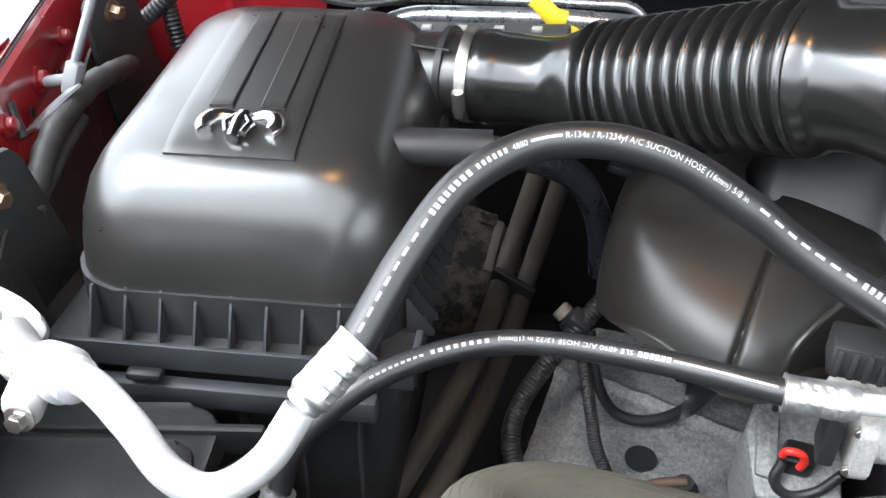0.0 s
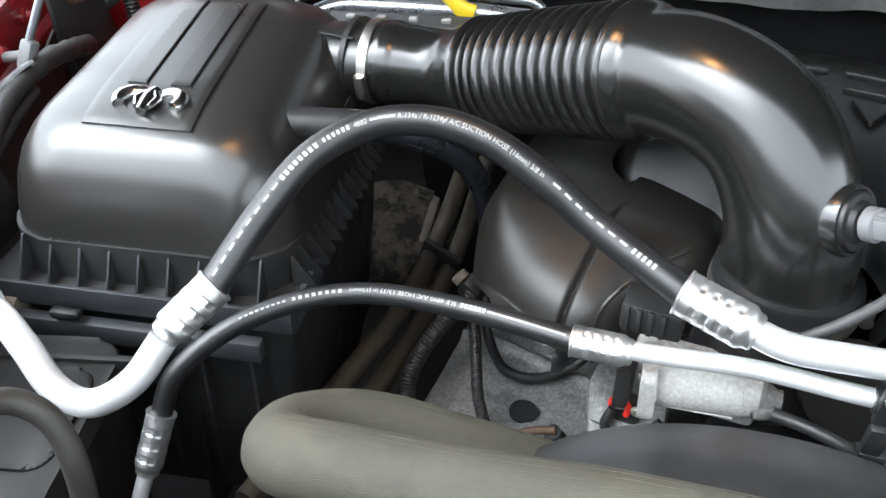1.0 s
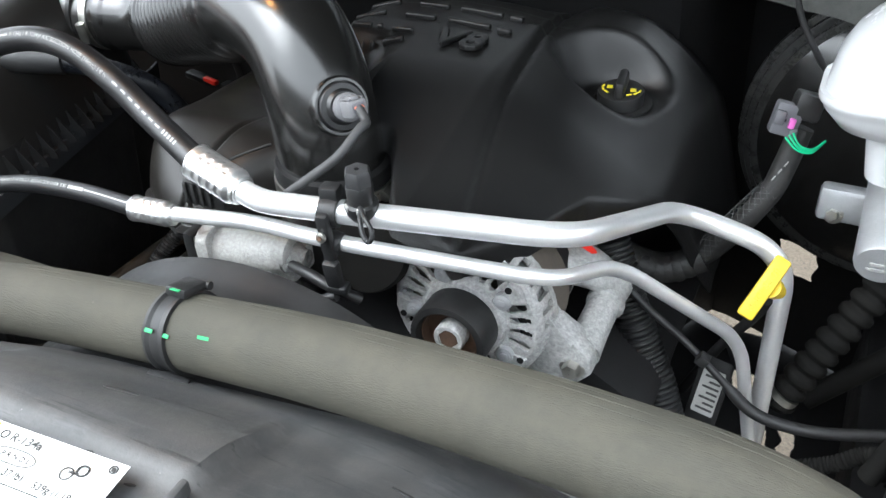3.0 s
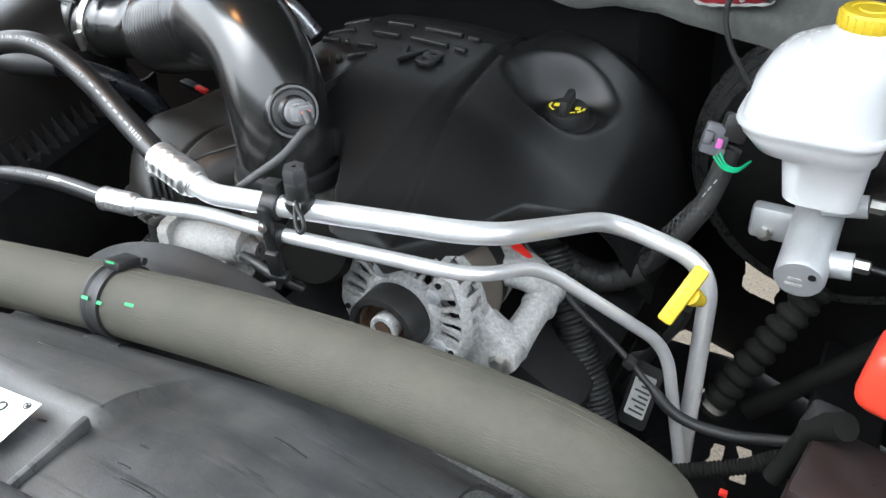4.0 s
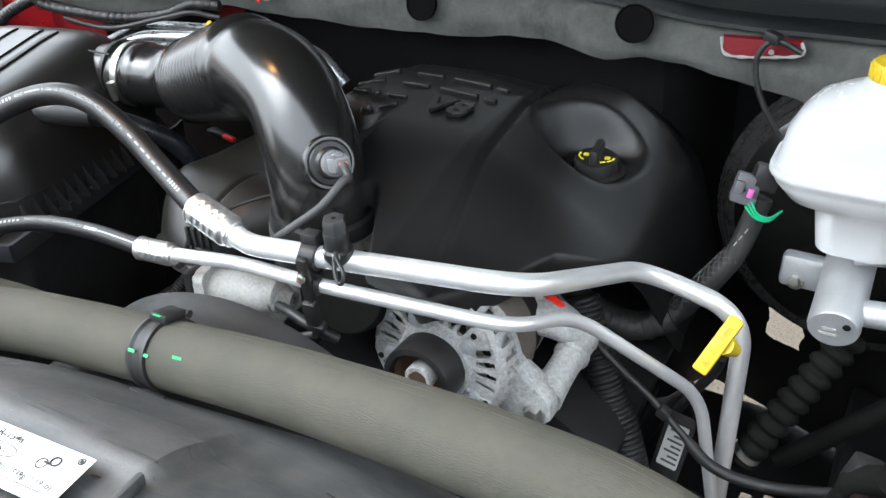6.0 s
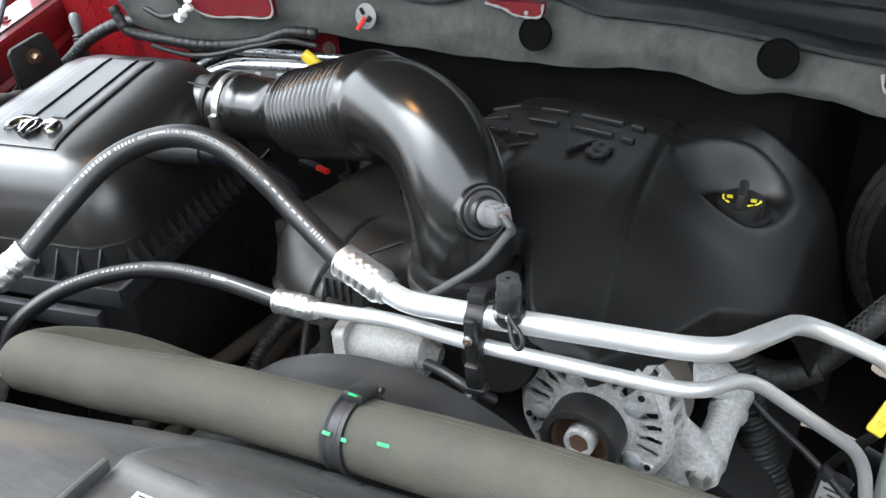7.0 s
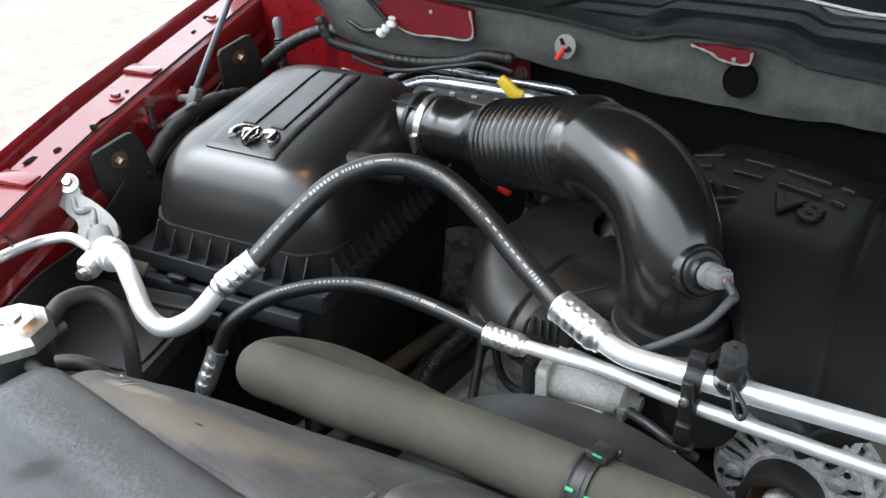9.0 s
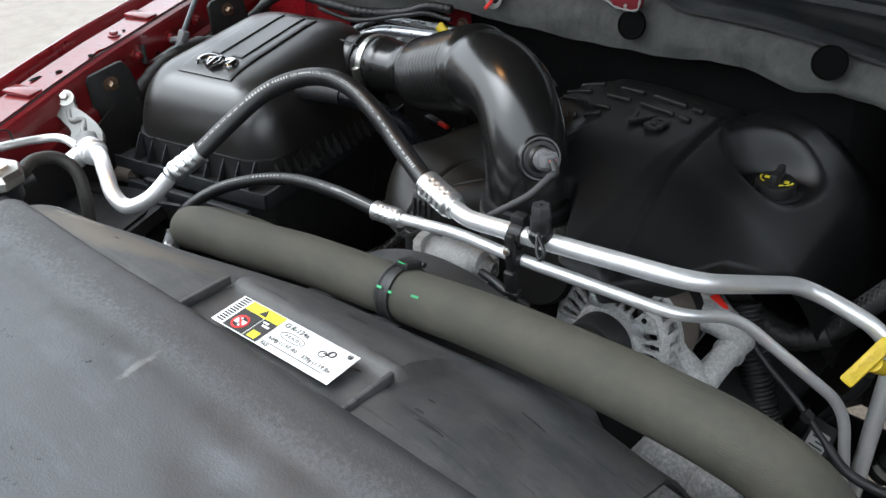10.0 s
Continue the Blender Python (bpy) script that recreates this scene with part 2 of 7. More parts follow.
GLOSS_BLACK = material("satin_black_plastic", (0.015, 0.0142, 0.0134), 0.29, vary=0.25, scale=12, bump=0.03, bscale=900, rvary=0.02, spec=0.85)
TUBE_BLACK = material("smooth_black_plastic", (0.009, 0.0088, 0.0084), 0.22, vary=0.2, scale=12, bump=0.02, bscale=900, rvary=0.02, spec=0.8)
MATTE_BLACK = material("black_moulded_plastic", (0.0125, 0.0128, 0.0135), 0.46, vary=0.35, scale=25, bump=0.25, bscale=900, dust=0.03, spec=0.36, rvary=0.15)
DUSTY_BLACK = material("dusty_black_plastic", (0.014, 0.0142, 0.0148), 0.54, vary=0.35, scale=18, bump=0.3, bscale=700, dust=0.05, spec=0.38, rvary=0.18)
COVER_BLACK = material("grained_black_plastic", (0.0062, 0.0063, 0.0066), 0.35, vary=0.15, scale=10, bump=0.5, bscale=1100, dust=0.012, spec=0.42, rvary=0.04)
SHROUD = material("faded_shroud_plastic", (0.034, 0.035, 0.036), 0.55, vary=0.4, scale=26, bump=0.25, bscale=600, rvary=0.12, dust=0.3, dust_color=(0.15, 0.135, 0.12))
FRONT_GREY = material("weathered_grey_plastic", (0.041, 0.0425, 0.045), 0.40, vary=0.28, scale=9, bump=0.5, bscale=550, dust=0.1, dust_color=(0.2, 0.21, 0.23), rvary=0.22)
RUBBER = material("black_hose_rubber", (0.011, 0.011, 0.0115), 0.36, vary=0.2, scale=25, bump=0.2, bscale=1600, rvary=0.08)
WIRE_BLACK = material("black_loom", (0.011, 0.011, 0.0118), 0.48, vary=0.3, scale=60, bump=0.3, bscale=900, dust=0.04)
OLIVE = material("olive_grey_hose", (0.047, 0.0455, 0.0365), 0.72, vary=0.25, scale=14, bump=0.35, bscale=1500, dust=0.12, dust_color=(0.2, 0.17, 0.12), spec=0.22)
wt = OLIVE.node_tree
wmap = wt.nodes.new("ShaderNodeMapping")
wmap.inputs["Scale"].default_value = (150.0, 2000.0, 2000.0)
wtex = wt.nodes.new("ShaderNodeTexNoise")
wtex.inputs["Scale"].default_value, wtex.inputs["Detail"].default_value = 1.0, 2.0
wt.links.new(next(n for n in wt.nodes if n.type == "TEX_COORD").outputs["Object"], wmap.inputs["Vector"])
wt.links.new(wmap.outputs[0], wtex.inputs["Vector"])
wbump = wt.nodes.new("ShaderNodeBump")
wbump.inputs["Strength"].default_value, wbump.inputs["Distance"].default_value = 0.5, 0.0008
wt.links.new(wtex.outputs[0], wbump.inputs["Height"])
wt.links.new(next(n for n in wt.nodes if n.type == "BUMP" and n != wbump).outputs[0], wbump.inputs["Normal"])
wt.links.new(wbump.outputs[0], wt.nodes["Principled BSDF"].inputs["Normal"])


def ragged_tint(m, centre, radii, color, amount, turn=0.0, ragged=0.5, rough=None, fine=90.0):
    """A ragged patch of another colour round a place on the surface."""
    t = m.node_tree
    b = t.nodes["Principled BSDF"]
    co = next(n for n in t.nodes if n.type == "TEX_COORD").outputs["Object"]
    mp = t.nodes.new("ShaderNodeMapping")
    mp.vector_type = "TEXTURE"
    mp.inputs["Location"].default_value = centre
    mp.inputs["Rotation"].default_value = (0, 0, radians(turn))
    mp.inputs["Scale"].default_value = radii
    t.links.new(co, mp.inputs["Vector"])
    ln = t.nodes.new("ShaderNodeVectorMath")
    ln.operation = "LENGTH"
    t.links.new(mp.outputs[0], ln.inputs[0])
    nz = t.nodes.new("ShaderNodeTexNoise")
    nz.inputs["Scale"].default_value, nz.inputs["Detail"].default_value = fine, 5.0
    t.links.new(co, nz.inputs["Vector"])
    ad = t.nodes.new("ShaderNodeMath")
    ad.operation = "MULTIPLY_ADD"
    ad.inputs[1].default_value = ragged * 2
    t.links.new(nz.outputs[0], ad.inputs[0])
    t.links.new(ln.outputs["Value"], ad.inputs[2])
    rg = t.nodes.new("ShaderNodeMapRange")
    rg.interpolation_type = "SMOOTHSTEP"
    for k, v in (("From Min", 0.35 + ragged), ("From Max", 1.0 + ragged), ("To Min", amount), ("To Max", 0.0)):
        rg.inputs[k].default_value = v
    t.links.new(ad.outputs[0], rg.inputs["Value"])
    for sock, value in (("Base Color", color), ("Roughness", rough)):
        if value is None:
            continue
        mx = t.nodes.new("ShaderNodeMix")
        mx.data_type = "RGBA" if sock == "Base Color" else "FLOAT"
        ia, ib, out = (6, 7, 2) if sock == "Base Color" else (2, 3, 0)
        mx.inputs[ib].default_value = (*value, 1) if sock == "Base Color" else value
        t.links.new(b.inputs[sock].links[0].from_socket, mx.inputs[ia])
        t.links.new(rg.outputs[0], mx.inputs[0])
        t.links.new(mx.outputs[out], b.inputs[sock])


def streaks(m, stretch, color, amount, low=0.55, high=0.68):
    """Long drawn-out rub marks."""
    t = m.node_tree
    b = t.nodes["Principled BSDF"]
    mp = t.nodes.new("ShaderNodeMapping")
    mp.inputs["Scale"].default_value = stretch
    mp.inputs["Rotation"].default_value = (0, 0, radians(-9))
    t.links.new(next(n for n in t.nodes if n.type == "TEX_COORD").outputs["Object"], mp.inputs["Vector"])
    nz = t.nodes.new("ShaderNodeTexNoise")
    nz.inputs["Scale"].default_value, nz.inputs["Detail"].default_value, nz.inputs["Roughness"].default_value = 1.0, 6.0, 0.65
    t.links.new(mp.outputs[0], nz.inputs["Vector"])
    rg = t.nodes.new("ShaderNodeMapRange")
    for k, v in (("From Min", low), ("From Max", high), ("To Min", 0.0), ("To Max", amount)):
        rg.inputs[k].default_value = v
    t.links.new(nz.outputs[0], rg.inputs["Value"])
    mx = t.nodes.new("ShaderNodeMix")
    mx.data_type = "RGBA"
    mx.inputs[7].default_value = (*color, 1)
    t.links.new(b.inputs["Base Color"].links[0].from_socket, mx.inputs[6])
    t.links.new(rg.outputs[0], mx.inputs[0])
    t.links.new(mx.outputs[2], b.inputs["Base Color"])


streaks(SHROUD, (16.0, 110.0, 60.0), (0.085, 0.085, 0.085), 0.4)
streaks(SHROUD, (9.0, 150.0, 80.0), (0.009, 0.009, 0.010), 0.75, 0.58, 0.66)
streaks(SHROUD, (60.0, 90.0, 60.0), (0.008, 0.008, 0.009), 0.8, 0.69, 0.73)
streaks(OLIVE, (230.0, 230.0, 230.0), (0.26, 0.24, 0.18), 0.7, 0.735, 0.77)
streaks(SHROUD, (260.0, 260.0, 260.0), (0.20, 0.20, 0.19), 0.7, 0.72, 0.76)
streaks(FRONT_GREY, (10.0, 40.0, 40.0), (0.10, 0.105, 0.112), 0.35, 0.5, 0.7)
streaks(OLIVE, (9.0, 70.0, 70.0), (0.075, 0.068, 0.048), 0.25, 0.5, 0.75)
# rough dark speckled band on the closure panel's roll, dark and pale marks; tan dust on the shroud
ragged_tint(FRONT_GREY, (0.25, 0.092, 1.16), (0.9, 0.055, 0.2), (0.020, 0.019, 0.019), 0.7, ragged=0.9, rough=0.6, fine=260.0)
ragged_tint(FRONT_GREY, (0.155, 0.030, 1.166), (0.075, 0.020, 0.2), (0.022, 0.021, 0.021), 0.6, turn=4, ragged=0.5, fine=45.0)
ragged_tint(FRONT_GREY, (-0.017, 0.028, 1.166), (0.013, 0.024, 0.2), (0.012, 0.012, 0.013), 0.9, turn=-12, ragged=0.3, rough=0.3)
ragged_tint(FRONT_GREY, (0.232, 0.026, 1.166), (0.005, 0.024, 0.2), (0.17, 0.17, 0.165), 0.75, turn=10, ragged=0.5, fine=200.0)
ragged_tint(FRONT_GREY, (0.133, -0.067, 1.166), (0.005, 0.016, 0.2), (0.15, 0.15, 0.145), 0.6, turn=20, ragged=0.5, fine=200.0)
ragged_tint(SHROUD, (0.02, 0.135, 1.13), (0.15, 0.036, 0.2), (0.125, 0.105, 0.080), 0.8, turn=18, ragged=0.5, rough=0.62, fine=30.0)
ragged_tint(SHROUD, (-0.055, 0.128, 1.13), (0.035, 0.010, 0.2), (0.25, 0.22, 0.18), 0.7, turn=25, ragged=0.5, rough=0.6, fine=60.0)
BROWN_HOSE = material("aged_brown_hose", (0.04, 0.033, 0.024), 0.75, vary=0.4, scale=30, bump=0.5, bscale=500, dust=0.15, dust_color=(0.2, 0.15, 0.1))
ALU = material("drawn_aluminium", (0.90, 0.90, 0.90), 0.36, 0.72, vary=0.05, scale=40, bump=0.06, bscale=800, rvary=0.07)
ALU_DULL = material("dull_aluminium", (0.5, 0.52, 0.54), 0.38, 1.0, vary=0.12, scale=40, bump=0.1, bscale=700)
SLEEVE = material("crimped_sleeve_metal", (0.7, 0.7, 0.7), 0.42, 1.0, vary=0.06, scale=60, bump=0.12, bscale=500)
CAST_PALE = material("pale_sand_cast_aluminium", (0.42, 0.415, 0.4), 0.62, 0.25, vary=0.3, scale=350, bump=0.9, bscale=380, dust=0.55, dust_color=(0.22, 0.2, 0.16))
CAST = material("rough_cast_aluminium", (0.5, 0.5, 0.49), 0.58, 0.35, vary=0.35, scale=300, bump=1.0, bscale=420, dust=0.5, dust_color=(0.07, 0.067, 0.06))
CAST_CLEAN = material("machined_cast_aluminium", (0.5, 0.51, 0.52), 0.5, 0.6, vary=0.12, scale=60, bump=0.6, bscale=500)
STEEL = material("zinc_steel", (0.55, 0.54, 0.5), 0.35, 1.0, vary=0.2, scale=80, bump=0.1, bscale=700)
RUST = material("rusty_steel", (0.10, 0.06, 0.04), 0.7, 0.4, vary=0.4, scale=90, bump=0.5, bscale=600)
CHROME = material("chromed_plastic", (0.6, 0.6, 0.6), 0.2, 1.0, vary=0.05, scale=60, bump=0.0, rvary=0.04)
RED = material("dark_red_paint", (0.15, 0.003, 0.006), 0.34, vary=0.18, scale=9, bump=0.05, bscale=300, dust=0.05, dust_color=(0.3, 0.2, 0.17), coat=0.9, spec=0.35)
# plain bulkhead red, with the shadow round the liner put into its tone
RED_SHADED = material("plain_shaded_red_paint", (0.13, 0.004, 0.008), 0.55, vary=0.25, scale=25, bump=0.05, bscale=300, spec=0.2)
LINER = material("grey_firewall_felt", (0.054, 0.0565, 0.053), 0.88, vary=0.4, scale=22, bump=0.9, bscale=350, dust=0.25, dust_color=(0.22, 0.22, 0.2))
streaks(LINER, (22.0, 22.0, 9.0), (0.022, 0.022, 0.021), 0.55, 0.55, 0.7)
COWL = material("dark_cowl_plastic", (0.006, 0.0078, 0.0086), 0.5, vary=0.12, scale=14, bump=0.1, bscale=700, dust=0.03, spec=0.2)
YELLOW = material("yellow_plastic", (0.62, 0.45, 0.015), 0.45, vary=0.08, scale=40, bump=0.1, bscale=600, dust=0.06)
ORANGE = material("orange_red_plastic", (0.62, 0.045, 0.022), 0.4, vary=0.08, scale=30, bump=0.1, bscale=600)
RED_CLIP = material("bright_red_plastic", (0.75, 0.03, 0.02), 0.4, vary=0.1, scale=60, bump=0.05)
GREY_CONN = material("grey_connector_plastic", (0.145, 0.145, 0.15), 0.5, vary=0.12, scale=60, bump=0.1)
PINK = material("magenta_lock_plastic", (0.55, 0.12, 0.42), 0.45, vary=0.1, scale=60, bump=0.05)
GREEN_WIRE = material("green_wire", (0.02, 0.42, 0.19), 0.4, vary=0.1, scale=80, bump=0.0)
GREEN_MARK = material("green_paint_mark", (0.02, 0.27, 0.09), 0.6, vary=0.25, scale=120, bump=0.2, bscale=600)
INK = material("white_print", (0.30, 0.30, 0.29), 0.6, vary=0.3, scale=160, bump=0.0)
DARK_INK = material("black_print", (0.02, 0.02, 0.02), 0.6, vary=0.1, scale=80, bump=0.0)
YELLOW_INK = material("yellow_print", (0.75, 0.66, 0.03), 0.55, vary=0.1, scale=80, bump=0.0)
RED_INK = material("red_print", (0.6, 0.03, 0.03), 0.55, vary=0.1, scale=80, bump=0.0)
PAPER = material("white_sticker", (0.78, 0.78, 0.76), 0.4, vary=0.06, scale=30, bump=0.05)
GROUND = material("pale_gravel_concrete", (0.238, 0.209, 0.182), 0.9, vary=0.25, scale=9, bump=0.8, bscale=60, dust=0.5, dust_color=(0.30, 0.275, 0.23))
# near-black metal; on the bulkhead and far apron it stands in for shade
DARK_METAL = material("dark_metal_and_shade", (0.0095, 0.0095, 0.01), 0.65, 0.1, vary=0.5, scale=25, bump=0.5, bscale=200, dust=0.08, dust_color=(0.05, 0.045, 0.04), spec=0.25)
BOLT_BROWN = material("brown_tinged_bolt_steel", (0.2, 0.14, 0.095), 0.42, 0.8, vary=0.35, scale=200, bump=0.3, bscale=700)
BROWN_PLATE = material("dusty_brown_bracket", (0.10, 0.085, 0.07), 0.75, vary=0.3, scale=30, bump=0.4, bscale=400, dust=0.3, dust_color=(0.18, 0.14, 0.11))
TANK = material("milky_white_plastic", (0.53, 0.54, 0.545), 0.22, vary=0.025, scale=10, bump=0.08, bscale=500)
TANK.node_tree.nodes["Principled BSDF"].inputs["Subsurface Weight"].default_value = 0.12
TANK.node_tree.nodes["Principled BSDF"].inputs["Subsurface Radius"].default_value = (0.02, 0.02, 0.02)
DUSTY_HOSE = material("dusty_grey_brown_hose", (0.02, 0.0185, 0.0165), 0.6, vary=0.3, scale=25, bump=0.3, bscale=900, dust=0.15, dust_color=(0.08, 0.07, 0.055))
OLD_PAPER = material("dusty_grey_tag", (0.27, 0.27, 0.26), 0.6, vary=0.2, scale=60, bump=0.05)
COPPER = material("copper_red_core", (0.55, 0.16, 0.10), 0.5, vary=0.1, scale=80, bump=0.0)
WIRE_GREY = material("dusty_grey_cable", (0.035, 0.035, 0.036), 0.6, vary=0.3, scale=60, bump=0.3, bscale=900, dust=0.15, dust_color=(0.10, 0.10, 0.10))
PLATE_GRIME = material("grimy_dark_plate", (0.06, 0.05, 0.04), 0.8, vary=0.6, scale=55, bump=0.5, bscale=400, dust=0.7, dust_color=(0.04, 0.034, 0.028), spec=0.2)
streaks(PLATE_GRIME, (38.0, 44.0, 40.0), (0.009, 0.008, 0.007), 0.9, 0.46, 0.58)
streaks(PLATE_GRIME, (160.0, 120.0, 140.0), (0.15, 0.13, 0.10), 0.5, 0.62, 0.7)
LAMP = bpy.data.materials.new("warm_lamp_lens")
LAMP.use_nodes = True
LAMP.node_tree.nodes["Principled BSDF"].inputs["Emission Color"].default_value = (1.0, 0.45, 0.12, 1)
LAMP.node_tree.nodes["Principled BSDF"].inputs["Emission Strength"].default_value = 14.0
ALU_CAST = material("pale_cast_aluminium", (0.25, 0.25, 0.245), 0.6, 0.5, vary=0.2, scale=70, bump=0.6, bscale=260)
WORN_RUBBER = material("worn_black_cap_plastic", (0.020, 0.020, 0.021), 0.5, vary=0.4, scale=80, bump=0.4, bscale=600, dust=0.3, dust_color=(0.09, 0.09, 0.09))
RUBBER_DULL = material("dull_black_rubber_sheet", (0.013, 0.0135, 0.014), 0.55, vary=0.35, scale=30, bump=0.3, bscale=400, dust=0.05, rvary=0.15, spec=0.28)
STRUT_GREY = material("grey_strut_steel", (0.22, 0.23, 0.25), 0.35, 0.8, vary=0.1, scale=60, bump=0.05)
GREY_DARK = material("mid_grey_plug_plastic", (0.10, 0.10, 0.11), 0.5, vary=0.12, scale=60, bump=0.1)
WORN_BLACK = material("worn_black_steel", (0.06, 0.06, 0.058), 0.3, 0.6, vary=0.15, scale=40, bump=0.2, bscale=300)
TAPE = material("dusty_loom_tape", (0.010, 0.0098, 0.0095), 0.6, vary=0.5, scale=70, bump=0.9, bscale=260, dust=0.2, dust_color=(0.1, 0.095, 0.085))
BOOT_RUBBER = material("dusty_dark_boot_rubber", (0.0068, 0.0066, 0.006), 0.8, vary=0.35, scale=60, bump=0.4, bscale=500, dust=0.06, dust_color=(0.05, 0.046, 0.038), spec=0.15)
LINE_STEEL = material("dull_line_steel", (0.34, 0.35, 0.37), 0.3, 0.85, vary=0.15, scale=50, bump=0.08, bscale=600)
DEEP_BLACK = material("deep_black_rubber", (0.009, 0.009, 0.0095), 0.55, vary=0.35, scale=30, bump=0.4, bscale=500, dust=0.03, rvary=0.15, spec=0.25)
NAVY = material("dark_navy_rubber", (0.0065, 0.0075, 0.01), 0.3, vary=0.2, scale=30, bump=0.1, bscale=900)
THREAD = material("grey_braid_thread", (0.055, 0.055, 0.055), 0.5, vary=0.3, scale=200, bump=0.0)
HOLE = material("deep_black_hole", (0.004, 0.004, 0.004), 0.9, vary=0.1, scale=40, bump=0.0, spec=0.05)
GRIMY_CAST = material("grimy_cast_aluminium", (0.21, 0.21, 0.205), 0.66, 0.3, vary=0.6, scale=300, bump=1.0, bscale=350, dust=0.75, dust_color=(0.06, 0.056, 0.05))

# ---- the place: ground and the truck's front end ----
def smooth(a, b, x):
    t = min(max((x - a) / (b - a), 0.0), 1.0)
    return t * t * (3 - 2 * t)


def lerp_table(table, x):
    """Straight-line reading of a short table of (x, value)."""
    if x <= table[0][0]:
        return table[0][1]
    for (x0, v0), (x1, v1) in zip(table, table[1:]):
        if x <= x1:
            return v0 + (v1 - v0) * (x - x0) / (x1 - x0)
    return table[-1][1]


bm = bmesh.new()
bmesh.ops.create_grid(bm, x_segments=8, y_segments=8, size=400)
solo("ground", bm, GROUND, "pale sandy concrete driveway in bright daylight", "ground", kind="structure")


GRAVEL = material("brown_gravel", (0.15, 0.122, 0.092), 0.95, vary=0.75, scale=130, bump=1.0, bscale=120, dust=0.5, dust_color=(0.13, 0.105, 0.075))
solo("gravel_bed", sheet(lambda u, v: (0.05 + 1.1 * u, 0.6 + 2.6 * v, 0.008 + 0.004 * noise.noise(Vector((u * 60, v * 140, 0)))), 60, 130, 0.006), GRAVEL, "brown sandy gravel on the driveway under the truck", "gravel", kind="structure")


# left wing: inner apron, top flange, groove and outer rim
def rail_in(y):
    return -0.525 - 0.49 * (y - 0.36), lerp_table([(-0.1, 1.06), (0.23, 1.100), (0.337, 1.1130), (0.45, 1.1235), (0.66, 1.135), (1.0, 1.15), (1.4, 1.16)], y)


def across(rows, v):
    k = min(int(v * (len(rows) - 1)), len(rows) - 2)
    t = v * (len(rows) - 1) - k
    a, b = rows[k], rows[k + 1]
    return a[0] + (b[0] - a[0]) * t, a[1] + (b[1] - a[1]) * t


def wing(u, v):
    y = -0.1 + 1.5 * u
    xi, zi = rail_in(y)
    dent = 0.004 * smooth(0.3, 0.8, 0.5 + 0.5 * noise.noise(Vector((y * 9, 3, 0))))
    x, z = across([(-0.005, -0.50), (0.004, -0.30), (0.012 - dent, -0.12), (0.010 - dent, -0.07), (0.002, -0.06), (0.001, -0.012), (-0.002, -0.004), (-0.008, 0.0), (-0.030, 0.0), (-0.060, 0.0),
                   (-0.071, 0.001), (-0.074, -0.008), (-0.080, -0.006), (-0.088, 0.014), (-0.093, 0.019), (-0.102, 0.017), (-0.112, 0.0), (-0.125, -0.06), (-0.15, -0.3), (-0.15, -0.6)], v)
    return (xi + x, y, zi + z)


def flange_plate(u, v):
    y = -0.1 + 1.5 * u
    xi, zi = rail_in(y)
    a = -0.0115 - 0.007 * (smooth(0.425, 0.44, y) - smooth(0.452, 0.467, y))
    return (xi + a + (-0.068 - a) * v, y, zi + 0.0035 + 0.002 * v)


fender = thing("front_fender", (-0.6, 0.4, 0.5), "dark red painted front fender with inner apron and top rail", "fender", kind="structure")
part("wing_panel", sheet(wing, 60, 38, 0.002), RED, fender, angle=25)
part("top_flange", sheet(flange_plate, 120, 4, 0.0025), RED, fender, "dark red overlapping top flange")
part("seam_gap", sheet(lambda u, v: (rail_in(-0.1 + 1.5 * u)[0] - 0.0082 - 0.004 * v, -0.1 + 1.5 * u, rail_in(-0.1 + 1.5 * u)[1] + 0.0012), 60, 2, 0.001), DARK_METAL, fender, "dark sealer line along the flange")


def on_rail(y, f, lift=0.0):
    xi, zi = rail_in(y)
    return Vector((xi - 0.014 - 0.052 * f, y, zi + 0.0045 + 0.001 * f + lift))


for y, f in ((0.502, 0.35), (0.22, 0.5), (0.80, 0.4)):
    part("bolt", hexbolt(on_rail(y, f), (0, 0, 1), 0.0068, 0.007, 1.6), RED, fender, "red painted hexagon bolt")
for y, f, r, k, turn in ((0.331, 0.75, 0.0048, 3.0, 20), (0.365, 0.32, 0.0045, 1.6, 30), (0.429, 0.02, 0.005, 1.5, 60), (0.525, 0.28, 0.003, 1.4, 40), (0.74, 0.5, 0.0036, 2.0, 30), (0.80, 0.75, 0.004, 1.8, 30)):
    hole = placed(lathe([(r, 0.0), (r, 0.0003), (0, 0.0003)], (0, 0, 0), (0, 0, 1), 20, (1.0, k)), Matrix.Translation(on_rail(y, f, 0.0004)) @ pose(0, 0, 0, 0, 0, turn))
    part("hole", hole, HOLE, fender, "dark punched slot")
for y in (0.585, 0.295):
    part("rail_step", box(on_rail(y, 0.55, 0.002), (0.050, 0.030, 0.006), 0.003, (0, 3, 22)), RED, fender)


def apron_liner(u, v):
    y = -0.1 + 0.86 * u
    xi, zi = rail_in(y)
    return (xi + 0.022 + 0.006 * noise.noise(Vector((y * 12, v * 4, 7))), y, zi - 0.075 - 0.012 * math.sin(y * 23) - 0.40 * v)


# black sheet for both the liner and the shadow on the lower apron
part("lower_liner", sheet(apron_liner, 50, 10, 0.003), DUSTY_BLACK, fender, "dusty black lower liner of the apron, also standing for its shadow")
